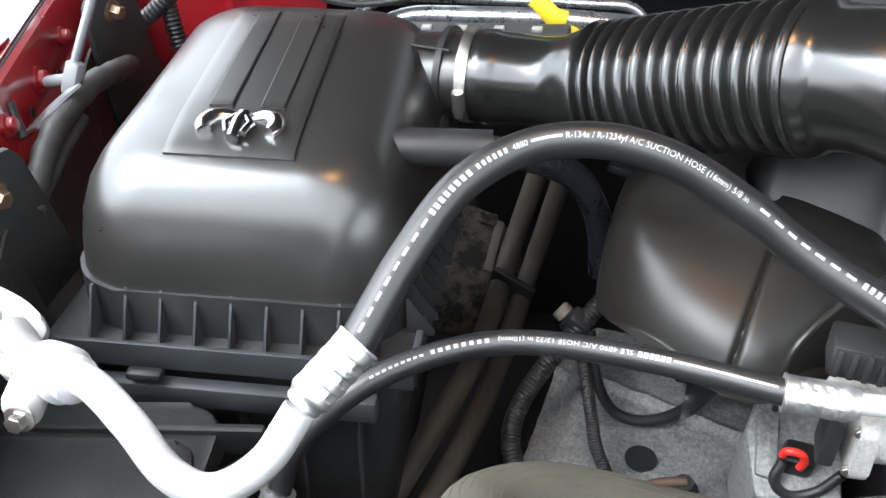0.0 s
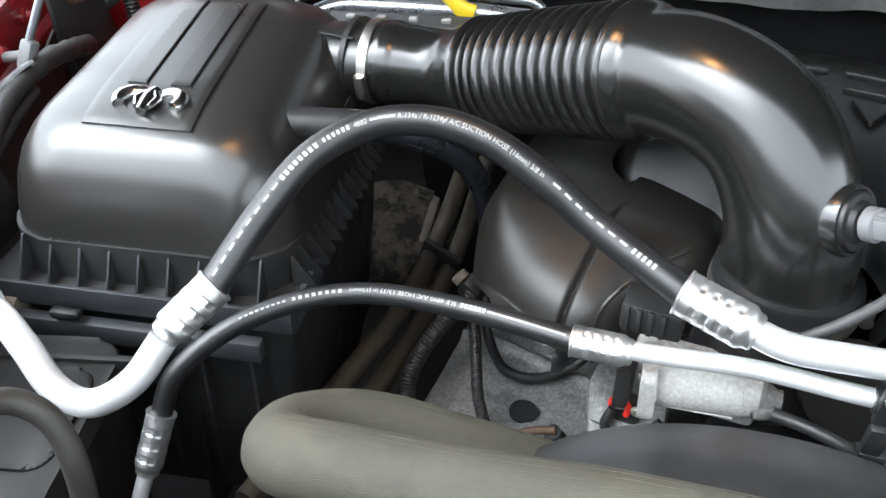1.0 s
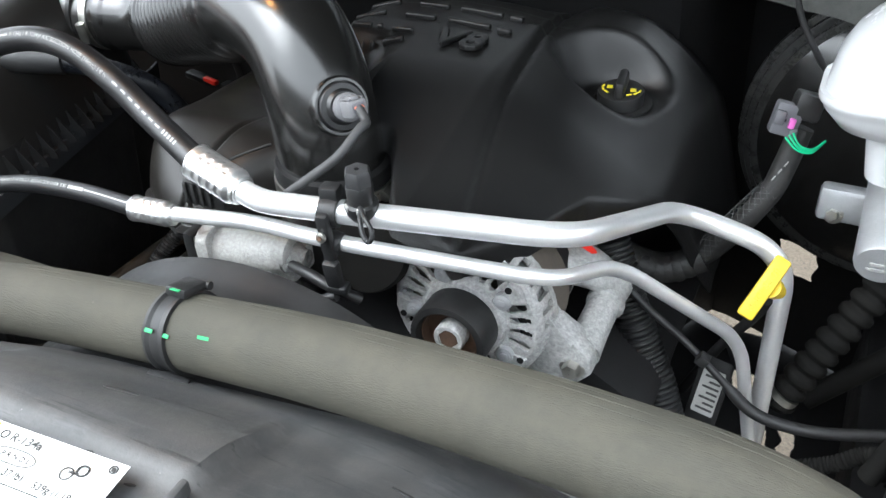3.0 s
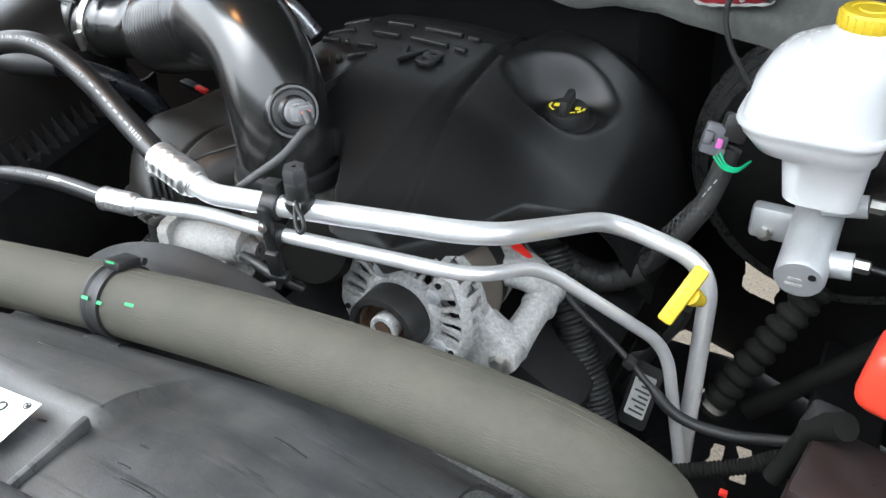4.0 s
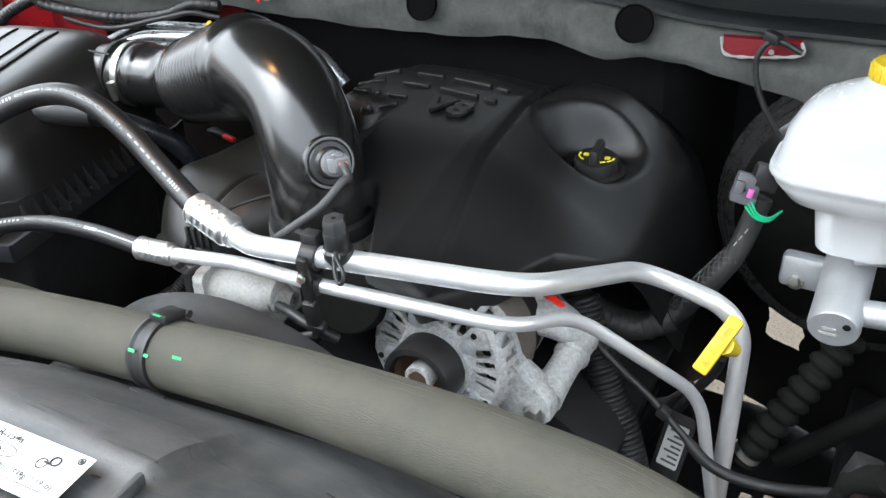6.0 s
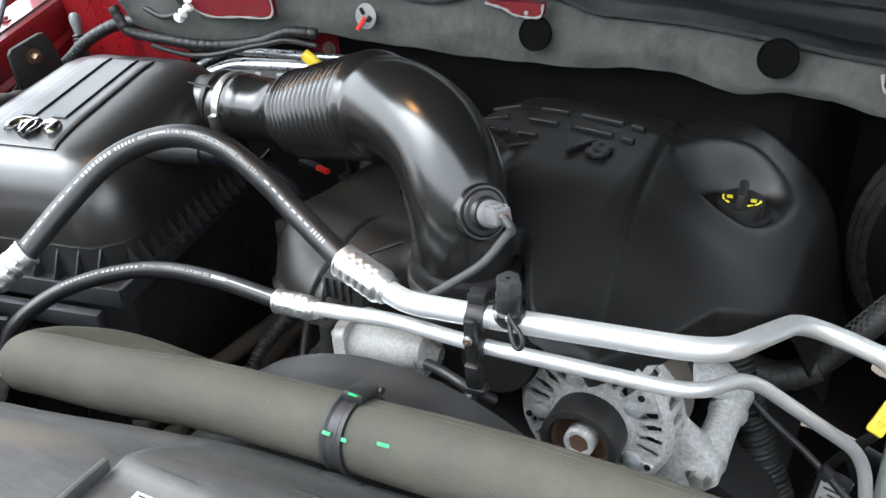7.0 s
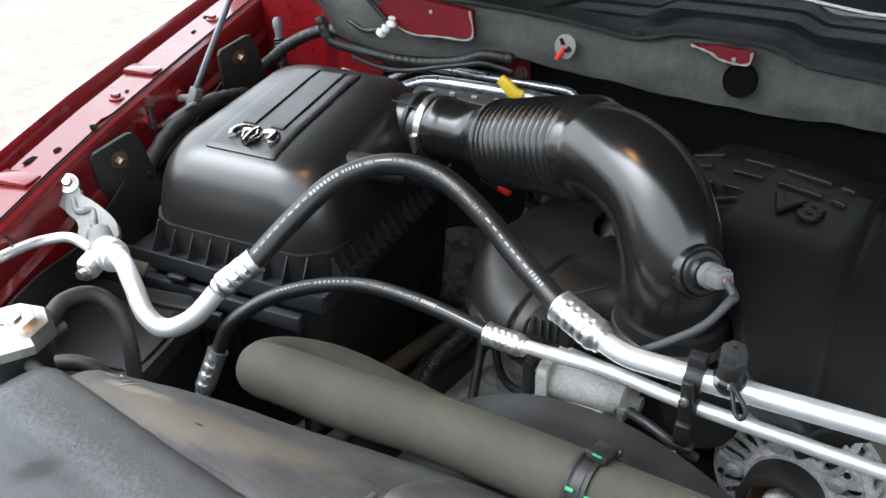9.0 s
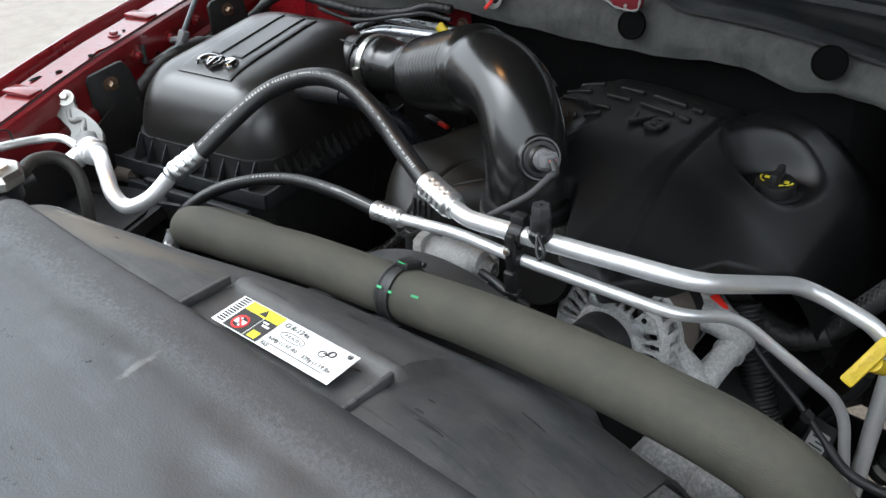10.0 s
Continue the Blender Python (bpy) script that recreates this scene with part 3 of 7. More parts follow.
# bosses and bolts on the inner apron
for y, dz, r in ((0.614, -0.038, 0.009), (0.52, -0.03, 0.007), (0.70, -0.035, 0.007)):
    xi, zi = rail_in(y)
    part("apron_boss", lathe([(r * 1.5, -0.002), (r * 1.5, 0.002), (r, 0.003), (r, 0.008), (r * 0.7, 0.010), (0, 0.010)], (xi + 0.004, y, zi + dz), (0.9, 0.42, 0.1), 24), RED, fender)
for y, dz, r in ((0.575, -0.05, 0.006), (0.66, -0.06, 0.008), (0.36, -0.04, 0.006)):
    xi, zi = rail_in(y)
    part("hole", lathe([(r, 0.0), (r, 0.001), (0, 0.001)], (xi + 0.006, y, zi + dz), (0.9, 0.42, 0.0), 20), DARK_METAL, fender, "dark punched hole")

# painted corner between wing and bulkhead
def corner(u, v):
    x = -0.90 + 0.43 * u
    crease = 0.012 * math.exp(-((x + 0.60) / 0.012) ** 2)
    return (x, 0.893 + 0.05 * smooth(-0.45, -0.85, x) - crease, 0.70 + 0.57 * v)


solo("wing_corner", sheet(corner, 80, 10, 0.003), RED, "dark red painted corner panel between wing and bulkhead", "bulkhead", kind="structure")

# bulkhead liner under the cowl
LINER_Y = [(-0.75, 0.74), (-0.6, 0.80), (-0.387, 0.875), (-0.15, 0.936), (0.1, 0.956), (0.25, 0.948), (0.4, 0.921), (0.56, 0.865), (0.8, 0.76), (1.1, 0.62)]
LINER_TOP = [(-0.75, 1.20), (-0.45, 1.225), (-0.302, 1.230), (-0.17, 1.221), (-0.063, 1.210), (-0.035, 1.214), (0.0, 1.228), (0.12, 1.233), (0.145, 1.228), (0.171, 1.218), (0.296, 1.222), (0.478, 1.220), (0.556, 1.227), (0.603, 1.234), (0.69, 1.246), (1.1, 1.26)]
LINER_LOW = [(-0.75, 1.222), (-0.542, 1.222), (-0.524, 1.195), (-0.516, 1.168), (-0.497, 1.155), (-0.476, 1.150), (-0.444, 1.144), (-0.396, 1.140), (-0.352, 1.142), (-0.314, 1.149), (-0.266, 1.161), (-0.218, 1.160), (-0.172, 1.153), (0.0, 1.145), (0.15, 1.15), (0.28, 1.168), (0.36, 1.155), (0.42, 1.172), (0.65, 1.172), (1.1, 1.17)]


def soft_table(table, x, w=0.06):
    return sum(lerp_table(table, x + w * k / 3) for k in range(-3, 4)) / 7


def liner(u, v):
    x = -0.545 + 1.645 * u ** 1.35
    y, zt, zl = soft_table(LINER_Y, x), soft_table(LINER_TOP, x, 0.03), soft_table(LINER_LOW, x, 0.010)
    puff = 0.012 * math.sin(math.pi * v) + 0.004 * noise.noise(Vector((x * 14, v * 3, 0)))
    return (x, y - puff + 0.02 * v, zl + (zt - zl) * v + 0.004 * noise.noise(Vector((x * 20, 5, 0))))


part_liner = solo("bulkhead_liner", sheet(liner, 110, 12, 0.006), LINER, "dusty grey felt bulkhead liner below the cowl", "liner", kind="structure")
for x, z in ((0.101, 1.192), (0.406, 1.212)):
    y = soft_table(LINER_Y, x)
    part("round_plug", lathe([(0.0222, -0.004), (0.0222, 0.001), (0.021, 0.0015), (0.0195, 0.0), (0, 0.0)], (x, y - 0.014, z), (0.02, -1, 0.25), 28), HOLE, part_liner, "flat round black plug")

# loom tucked under the edge of the liner
loom = thing("wiring_loom", (-0.4, 0.84, 1.13), "black corrugated wiring loom tucked below the felt liner", "wiring")
LOOM = spline([(-0.518, 0.805, 1.195), (-0.511, 0.807, 1.177), (-0.503, 0.81, 1.16), (-0.48, 0.819, 1.152), (-0.448, 0.83, 1.147), (-0.401, 0.846, 1.141), (-0.352, 0.86, 1.142), (-0.301, 0.873, 1.151), (-0.259, 0.884, 1.166), (-0.216, 0.895, 1.166)], 90)
part("conduit", corrugated(LOOM, 0.0085, 0.0016, 60), WIRE_BLACK, loom)
part("strand", tube([p + Vector((0.004, -0.006, -0.010 - 0.006 * math.sin(i * 0.11))) for i, p in enumerate(LOOM[20:])], 0.004, 10), WIRE_BLACK, loom)
part("tag", box((-0.469, 0.815, 1.108), (0.034, 0.010, 0.020), 0.004, (20, 10, 15)), OLD_PAPER, loom, "pale grey tape tag")

# painted bulkhead showing in the cut-outs of the liner
PALE_FELT = material("torn_pale_felt", (0.30, 0.30, 0.285), 0.9, vary=0.25, scale=90, bump=0.8, bscale=300)
for edge in (((-0.437, 1.214), (-0.409, 1.236), (-0.29, 1.225), (-0.282, 1.187), (-0.33, 1.184), (-0.372, 1.183), (-0.40, 1.193)), ((0.030, 1.2245), (0.065, 1.2285), (0.110, 1.2295), (0.109, 1.216), (0.097, 1.2125), (0.072, 1.2135), (0.058, 1.2195)), ((0.513, 1.220), (0.56, 1.2265), (0.597, 1.233), (0.600, 1.222), (0.575, 1.214), (0.535, 1.205), (0.518, 1.206))):
    rim_pts = [Vector((x, soft_table(LINER_Y, x) - 0.0165 + 0.25 * (z - 1.205), z)) for x, z in edge]
    rb = bmesh.new()
    fa = [rb.verts.new(p) for p in rim_pts]
    fb_ = [rb.verts.new(p + Vector((0, 0.012, 0))) for p in rim_pts]
    rb.faces.new(fa)
    rb.faces.new(fb_[::-1])
    for k in range(len(fa)):
        rb.faces.new((fa[k], fb_[k], fb_[(k + 1) % len(fa)], fa[(k + 1) % len(fa)]))
    patch = solo("trim", rb, RED_SHADED, "dark red painted bulkhead flange in a liner cut-out", "bulkhead", kind="structure", smooth=False)
    lipline = spline([p + Vector((0, -0.001, 0)) for p in rim_pts[2:]] + [rim_pts[0]], 40)
    part("felt_edge", tube(lipline, lambda s: 0.0016 + 0.0005 * math.sin(s * 40), 8), PALE_FELT, patch, "pale torn felt edge")
    xm = sum(p.x for p in rim_pts) / len(rim_pts)
    part("spot", lathe([(0.0028, 0), (0.0028, 0.001), (0, 0.001)], (xm + 0.012, soft_table(LINER_Y, xm + 0.012) - 0.016, 1.218), (0, -1, 0.2), 14), PALE_FELT, patch)


RIDGE = [(-0.5, 1.205), (-0.196, 1.222), (-0.072, 1.226), (-0.042, 1.244), (0.131, 1.252), (0.160, 1.240), (0.282, 1.250), (0.5, 1.262), (0.7, 1.285), (1.1, 1.30)]


def cowl(u, v):
    x = -0.47 + 1.57 * u
    y0, z0 = soft_table(LINER_Y, x), soft_table(LINER_TOP, x, 0.012)
    rise = soft_table(RIDGE, x, 0.008) - z0
    dy, dz = across([(0.004, 0.0), (-0.006, 0.002), (-0.004, 0.006), (0.010, 0.008), (0.035, 0.010), (0.050, rise * 0.5 + 0.003), (0.058, rise - 0.003), (0.063, rise), (0.072, rise - 0.001), (0.100, rise + 0.002), (0.104, rise + 0.006), (0.13, rise + 0.012)], v)
    return (x, y0 + dy + 0.01, z0 + dz)


cowl_ob = solo("cowl_panel", sheet(cowl, 200, 44, 0.003), COWL, "dark moulded plastic cowl panel below the windscreen", "cowl", kind="structure", angle=28)
for x in (-0.335, -0.25, -0.185):
    part("cowl_rib", box((x, soft_table(LINER_Y, x) + 0.055, soft_table(LINER_TOP, x) + 0.012), (0.006, 0.085, 0.008), 0.002, (6, 0, -28)), COWL, cowl_ob)
part("push_rivet", lathe([(0.009, 0), (0.009, 0.002), (0.006, 0.004), (0, 0.004)], (-0.055, soft_table(LINER_Y, -0.055) + 0.016, 1.219), (0, -0.25, 1), 20), MATTE_BLACK, cowl_ob)
trim_line = [Vector((x, soft_table(LINER_Y, x) + 0.142, soft_table(RIDGE, x, 0.05) + 0.0165)) for x in (-0.45 + 0.05 * k for k in range(31))]
part("screen_trim", tube(trim_line, 0.0022, 10), PAPER, cowl_ob, "pale windscreen edge line")


def screen(u, v):
    x = -0.75 + 1.85 * u
    return (x, soft_table(LINER_Y, x) + 0.15 + 0.7 * v, soft_table(RIDGE, x, 0.05) + 0.014 + 0.55 * v)


GLASS = material("dark_windscreen_glass", (0.02, 0.025, 0.025), 0.06, vary=0.1, scale=4, bump=0.0, rvary=0.02)
solo("windscreen", sheet(screen, 30, 6, 0.006), GLASS, "dark windscreen glass above the cowl", "windscreen", kind="structure")

# bulkhead, right apron, front wall and raised bonnet close the bay
def bulk(u, v):
    x = lerp_table([(0.0, -0.80), (0.25, 0.54), (0.9, 0.67), (1.0, 1.10)], u)
    v = lerp_table([(0.0, 0.0), (0.75, 0.34), (1.0, 1.0)], v)
    return (x, soft_table(LINER_Y, x) + 0.26 - 0.18 * v + 0.25 * smooth(-0.34, -0.40, x) + 0.14 * smooth(0.42, 0.50, x), 0.45 + 0.76 * v)


def pierced(bm, gaps):
    """Cut the faces whose middle lies in one of the boxes (x0, x1, y0, y1, z0, z1)."""
    cut = [f for f in bm.faces for c in (f.calc_center_median(),) if any(g[0] < c.x + 0.008 * noise.noise(c * 40) < g[1] and g[2] < c.y < g[3] and g[4] < c.z + 0.02 * noise.noise(c * 25) < g[5] for g in gaps)]
    bmesh.ops.delete(bm, geom=cut, context="FACES")
    return bm


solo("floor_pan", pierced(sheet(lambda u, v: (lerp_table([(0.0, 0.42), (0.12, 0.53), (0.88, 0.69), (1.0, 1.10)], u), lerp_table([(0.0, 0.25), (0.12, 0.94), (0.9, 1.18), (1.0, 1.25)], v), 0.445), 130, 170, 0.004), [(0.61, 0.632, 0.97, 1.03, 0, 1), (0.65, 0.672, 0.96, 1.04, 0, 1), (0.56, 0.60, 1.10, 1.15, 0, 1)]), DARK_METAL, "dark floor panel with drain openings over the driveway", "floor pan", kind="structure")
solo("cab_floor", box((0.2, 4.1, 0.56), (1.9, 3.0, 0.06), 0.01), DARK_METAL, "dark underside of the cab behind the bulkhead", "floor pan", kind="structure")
# bulkhead and far apron: deep shade of the bay put into their colour
solo("bulkhead", pierced(sheet(bulk, 220, 170, 0.006), [(0.580, 0.640, 0.9, 1.4, 0.620, 0.690), (0.590, 0.640, 0.9, 1.2, 0.50, 0.565)]), DARK_METAL, "bulkhead behind the engine, coloured near-black for its shade", "bulkhead", kind="structure")
solo("apron_right", box((1.08, 0.35, 0.85), (0.03, 1.4, 0.62), 0.01), DARK_METAL, "inner apron of the far wing, coloured near-black for its shade", "fender", kind="structure")
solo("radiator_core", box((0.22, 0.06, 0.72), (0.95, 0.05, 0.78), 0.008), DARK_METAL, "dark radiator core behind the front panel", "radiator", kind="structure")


def bonnet(u, v):
    return (-0.77 + 0.10 * v + (2.00 - 0.10 * v) * u, 1.22 - 0.98 * v, 1.38 + 0.50 * v + 0.05 * math.sin(math.pi * u))


solo("bonnet", sheet(bonnet, 16, 10, 0.03), MATTE_BLACK, "raised bonnet with a dark underside", "bonnet", kind="structure")

lamp = thing("bonnet_lamp", (-0.10, 0.42, 1.76), "small warm lamp glowing under the raised bonnet", "lamp")
part("housing", box((-0.10, 0.425, 1.775), (0.10, 0.06, 0.034), 0.006, (-27, 0, 0)), MATTE_BLACK, lamp)
part("lens", box((-0.10, 0.422, 1.755), (0.08, 0.045, 0.010), 0.004, (-27, 0, 0)), LAMP, lamp, "glowing warm lens")

# two walls out of view, added to dim sky light and reflections
PLASTER = material("grey_unseen_wall", (0.10, 0.10, 0.095), 0.9, vary=0.2, scale=3, bump=0.5, bscale=60)
solo("wall_east", box((3.6, 0.0, 0.8), (0.2, 14.0, 1.6), 0.0), PLASTER, "unseen plain grey low wall, added to hold back light from the right", "wall", kind="structure")
solo("wall_south", box((0.0, -6.0, 1.6), (14.0, 0.2, 3.2), 0.0), PLASTER, "unseen plain grey wall, added to darken reflections from the front", "wall", kind="structure")

# engine mass under the visible parts
eng = thing("engine_block", (0.2, 0.7, 0.5), "grimy dark engine block with cast aluminium front", "engine")
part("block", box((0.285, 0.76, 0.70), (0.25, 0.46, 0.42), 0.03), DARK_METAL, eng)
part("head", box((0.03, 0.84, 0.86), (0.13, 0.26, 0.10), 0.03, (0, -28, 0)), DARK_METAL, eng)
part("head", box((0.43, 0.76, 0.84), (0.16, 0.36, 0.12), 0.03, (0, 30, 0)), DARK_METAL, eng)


def cast_z(x, y):
    """Rough sloping cast front of the engine, with a raised web and a step."""
    z = 0.779 + 0.10 * (0.627 - y) * smooth(0.66, 0.55, y) + 0.06 * max(y - 0.65, 0.0)
    z += 0.010 * math.exp(-((x - 0.045 - 0.6 * (y - 0.6)) / 0.007) ** 2) + 0.012 * smooth(0.090, 0.105, x) - 0.012 * smooth(-0.095, -0.115, x)
    z += 0.008 * math.exp(-((y - 0.700 + 0.2 * x) / 0.006) ** 2)
    return z + 0.0022 * noise.noise(Vector((x * 60, y * 60, 0))) + 0.0012 * noise.noise(Vector((x * 160, y * 160, 4)))


part("cast_front", sheet(lambda u, v: (-0.13 + 0.31 * u, 0.50 + 0.30 * v, cast_z(-0.13 + 0.31 * u, 0.50 + 0.30 * v)), 110, 100, 0.012), GRIMY_CAST, eng, "rough grey cast aluminium")
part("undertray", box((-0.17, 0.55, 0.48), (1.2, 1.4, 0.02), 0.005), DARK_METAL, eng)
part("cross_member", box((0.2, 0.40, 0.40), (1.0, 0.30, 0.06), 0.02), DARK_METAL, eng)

# ---- air cleaner ----
from mathutils.bvhtree import BVHTree

AB0, ABANG = Vector((-0.475, 0.412, 0)), 13.0
ABM = Matrix.Translation(AB0) @ pose(0, 0, 0, 0, 0, ABANG)


def ring_dome(w, d, rings, lean, corner):
    """Nested rounded rectangles, from the rim up to the crown; lean: extra rise towards the back."""
    bm = bmesh.new()
    loops = []
    for z, inset in rings:
        r = max(corner - inset * 0.35, 0.012)
        pts = rounded(w - 2 * inset, d - 2 * inset, min(r, (min(w, d) - 2 * inset) / 2 - 0.001), 8)
        loops.append([bm.verts.new((x + w / 2, y + d / 2, rings[0][0] + (z - rings[0][0]) * (1 + lean * (y + d / 2) / d))) for x, y in pts])
    for a, b in zip(loops, loops[1:]):
        for k in range(len(a)):
            bm.faces.new((a[k], a[(k + 1) % len(a)], b[(k + 1) % len(b)], b[k]))
    bm.faces.new(loops[-1])
    return bm


def flare(bm, w, d, amount):
    """Widen a box towards its back on the right."""
    for v in bm.verts:
        v.co.x += amount * max(v.co.x / w, 0) * max(min(v.co.y / d, 1.0), 0)
    return bm


air = thing("air_cleaner", AB0 + Vector((0.1, 0.15, 0.8)), "satin black air cleaner box with ribbed rim and chrome badge", "air filter")
LIDW, LIDD = 0.278, 0.350
lid_rings = [(1.005, -0.001), (1.02, 0.0), (1.05, 0.003), (1.075, 0.008), (1.094, 0.015), (1.108, 0.024), (1.118, 0.033), (1.1240, 0.043), (1.1275, 0.056), (1.1300, 0.075), (1.1315, 0.10)]
lid_bm = placed(flare(ring_dome(LIDW, LIDD, lid_rings, 0.27, 0.06), LIDW, LIDD, 0.012), ABM)
LID_TREE = BVHTree.FromBMesh(lid_bm)
lid = part("lid", lid_bm, GLOSS_BLACK, air, "smooth satin black domed lid", angle=60)


def top_z(a, b):
    w = ABM @ Vector((a, b, 0))
    return LID_TREE.ray_cast(Vector((w.x, w.y, 2.0)), Vector((0, 0, -1)))[0].z


def lid_plate(a0, b0, a1, b1, h, skew=0.0, n=14):
    """A thin plate that follows the lid."""
    def fn(u, v):
        b = b0 + (b1 - b0) * v
        a = a0 + (a1 - a0) * u + skew * v
        edge = h - 0.0008 * (u in (0, 1) or v in (0, 1))
        return ABM @ Vector((a, b, top_z(a, b) + edge))
    return sheet(fn, n, n * 2, 0.004)


part("badge_panel", lid_plate(0.088, 0.045, 0.190, 0.276, 0.0032, -0.008, 26), GLOSS_BLACK, air, "raised fine-grained badge panel", angle=20)
for a in (0.108, 0.150):
    part("panel_rib", lid_plate(a, 0.10, a + 0.019, 0.270, 0.0056, -0.006, 22), GLOSS_BLACK, air, angle=20)
# badge: plain chromed shape, two curls and a wedge
bz = top_z(0.141, 0.07) + 0.005
badge = bmesh.new()
for sx in (-1, 1):
    arc = [Vector((0.141 + sx * (0.0145 + 0.0142 * math.cos(a)), 0.074 + 0.0150 * math.sin(a), bz)) for a in (math.pi * k / 14 for k in range(-3, 15))]
    badge = join(badge, tube(arc, lambda s: 0.0030 + 0.0052 * math.sin(math.pi * min(s + 0.15, 1)), 12))
badge = join(badge, tube([Vector((0.141, 0.085, bz)), Vector((0.141, 0.072, bz + 0.003)), Vector((0.141, 0.054, bz))], lambda s: 0.0090 - 0.0040 * s, 10))
for sx in (-1, 1):
    badge = join(badge, tube([Vector((0.141 + sx * 0.004, 0.080, bz + 0.004)), Vector((0.141 + sx * 0.010, 0.070, bz + 0.004)), Vector((0.141 + sx * 0.006, 0.060, bz + 0.002))], lambda s: 0.0045 - 0.0015 * s, 10))
part("badge", placed(badge, ABM), CHROME, air, "chromed plastic badge")

# rim with gussets and the lower case
rim = [(-0.012, -0.022), (0.288, -0.022), (0.288, 0.34), (-0.012, 0.34)]
part("rim", placed(prism(rim, 0.985, 0.992, None, 0.002), ABM), MATTE_BLACK, air)
RIM_GREY = material("bluish_matte_rim_plastic", (0.021, 0.023, 0.026), 0.50, vary=0.35, scale=30, bump=0.3, bscale=700, dust=0.08, dust_color=(0.09, 0.09, 0.09), spec=0.4)
skirt = ring_dome(LIDW + 0.004, LIDD + 0.004, [(0.99, -0.002), (1.012, -0.0006), (1.030, 0.0)], 0.0, 0.06)
for v in skirt.verts:
    if v.co.z > 1.02:
        v.co.z += 0.005 * noise.noise(Vector((v.co.x * 55, v.co.y * 55, 3)))
part("lid_skirt", placed(skirt, ABM @ pose(-0.002, -0.002, 0)), MATTE_BLACK, air, "matte lower zone of the lid")


def gusset(x, y, turn, h=0.041, run=0.024):
    m = ABM @ pose(x, y, 0.991, 90, 0, turn)
    bm = prism([(0, 0), (run, 0), (run, 0.006), (0.003, h), (0, h)], -0.0011, 0.0011, m)
    return bm


for k in range(9):
    part("gusset", gusset(0.028 + 0.0285 * k, 0.004, -90), RIM_GREY, air)
for k in range(16):
    part("gusset", gusset(LIDW - 0.002 + 0.00055 * k, 0.022 + 0.0195 * k, 0, 0.034, 0.022), MATTE_BLACK, air)
part("front_lip", placed(prism([(-0.012, -0.024), (0.288, -0.024), (0.288, -0.019), (-0.012, -0.019)], 0.972, 0.996, None, 0.001), ABM), RIM_GREY, air)
part("side_lip", placed(prism([(0.284, -0.02), (0.29, -0.02), (0.29, 0.34), (0.284, 0.34)], 0.972, 0.996, None, 0.001), ABM), RIM_GREY, air)
part("case", placed(ring_dome(0.272, 0.33, [(0.70, 0.02), (0.80, 0.012), (0.97, 0.0), (0.985, 0.002)], 0.0, 0.03), ABM @ pose(0.002, -0.008, 0)), DUSTY_BLACK, air, "dusty black lower case")
part("rail", placed(box((0.14, -0.030, 0.955), (0.24, 0.014, 0.022), 0.003), ABM), RIM_GREY, air)
part("latch", placed(box((0.075, -0.033, 0.974), (0.030, 0.012, 0.009), 0.004), ABM), MATTE_BLACK, air)
part("hinge_clip", placed(tube([Vector((-0.008, -0.022, 0.965)), Vector((0.022, -0.022, 0.965))], 0.013, 16), ABM), BROWN_PLATE, air, "brown stained clip")
for k in range(5):
    part("case_rib", placed(box((0.04 + 0.05 * k, -0.012, 0.85), (0.004, 0.012, 0.18), 0.001), ABM), DUSTY_BLACK, air)

# outlet neck
neck = [(-0.338, 0.708, 1.080), (-0.318, 0.722, 1.096), (-0.285, 0.733, 1.105), (-0.236, 0.7374, 1.109)]
part("neck", tube(spline(neck, 30), lambda s: 0.060 - 0.0185 * smooth(0.05, 0.62, s), 44, True, 0.95), GLOSS_BLACK, air)
part("neck_foot", box((-0.292, 0.715, 1.060), (0.075, 0.09, 0.05), 0.012, (0, 0, 13)), MATTE_BLACK, air)
NECK = Vector((-0.262, 0.7374, 1.108))
part("neck_lip", lathe([(0.0415, -0.004), (0.0450, -0.003), (0.0450, 0.003), (0.0415, 0.004)], NECK, (1, 0.03, 0.02), 44), MATTE_BLACK, air)
for a in (232,):
    n = Vector((0, math.cos(radians(a)), -math.sin(radians(a))))
    part("neck_rib", tube([NECK + n * 0.0445 + Vector((-0.030, 0, 0)), NECK + n * 0.0440 + Vector((0.010, 0, 0))], 0.0016, 8), MATTE_BLACK, air)

# ---- intake duct ----
duct = thing("intake_duct", (0.05, 0.62, 1.0), "black plastic intake duct with corrugated bellows and smooth elbow", "intake duct")
DUCT = spline([(-0.2428, 0.7374, 1.1091), (-0.1694, 0.7406, 1.1115), (-0.104, 0.7230, 1.1260), (-0.050, 0.6965, 1.1485), (0.008, 0.6660, 1.1725), (0.060, 0.6370, 1.1935), (0.1020, 0.6150, 1.2030), (0.1545, 0.5900, 1.1885), (0.1875, 0.5675, 1.1431), (0.1965, 0.5650, 1.0857), (0.2005, 0.5620, 1.0450)], 400)
CLAMP = DUCT[2]
d_in = (DUCT[6] - DUCT[0]).normalized()


def reach(x):
    """Index of the duct's line where it first passes x."""
    return next(i for i, p in enumerate(DUCT) if p.x >= x)


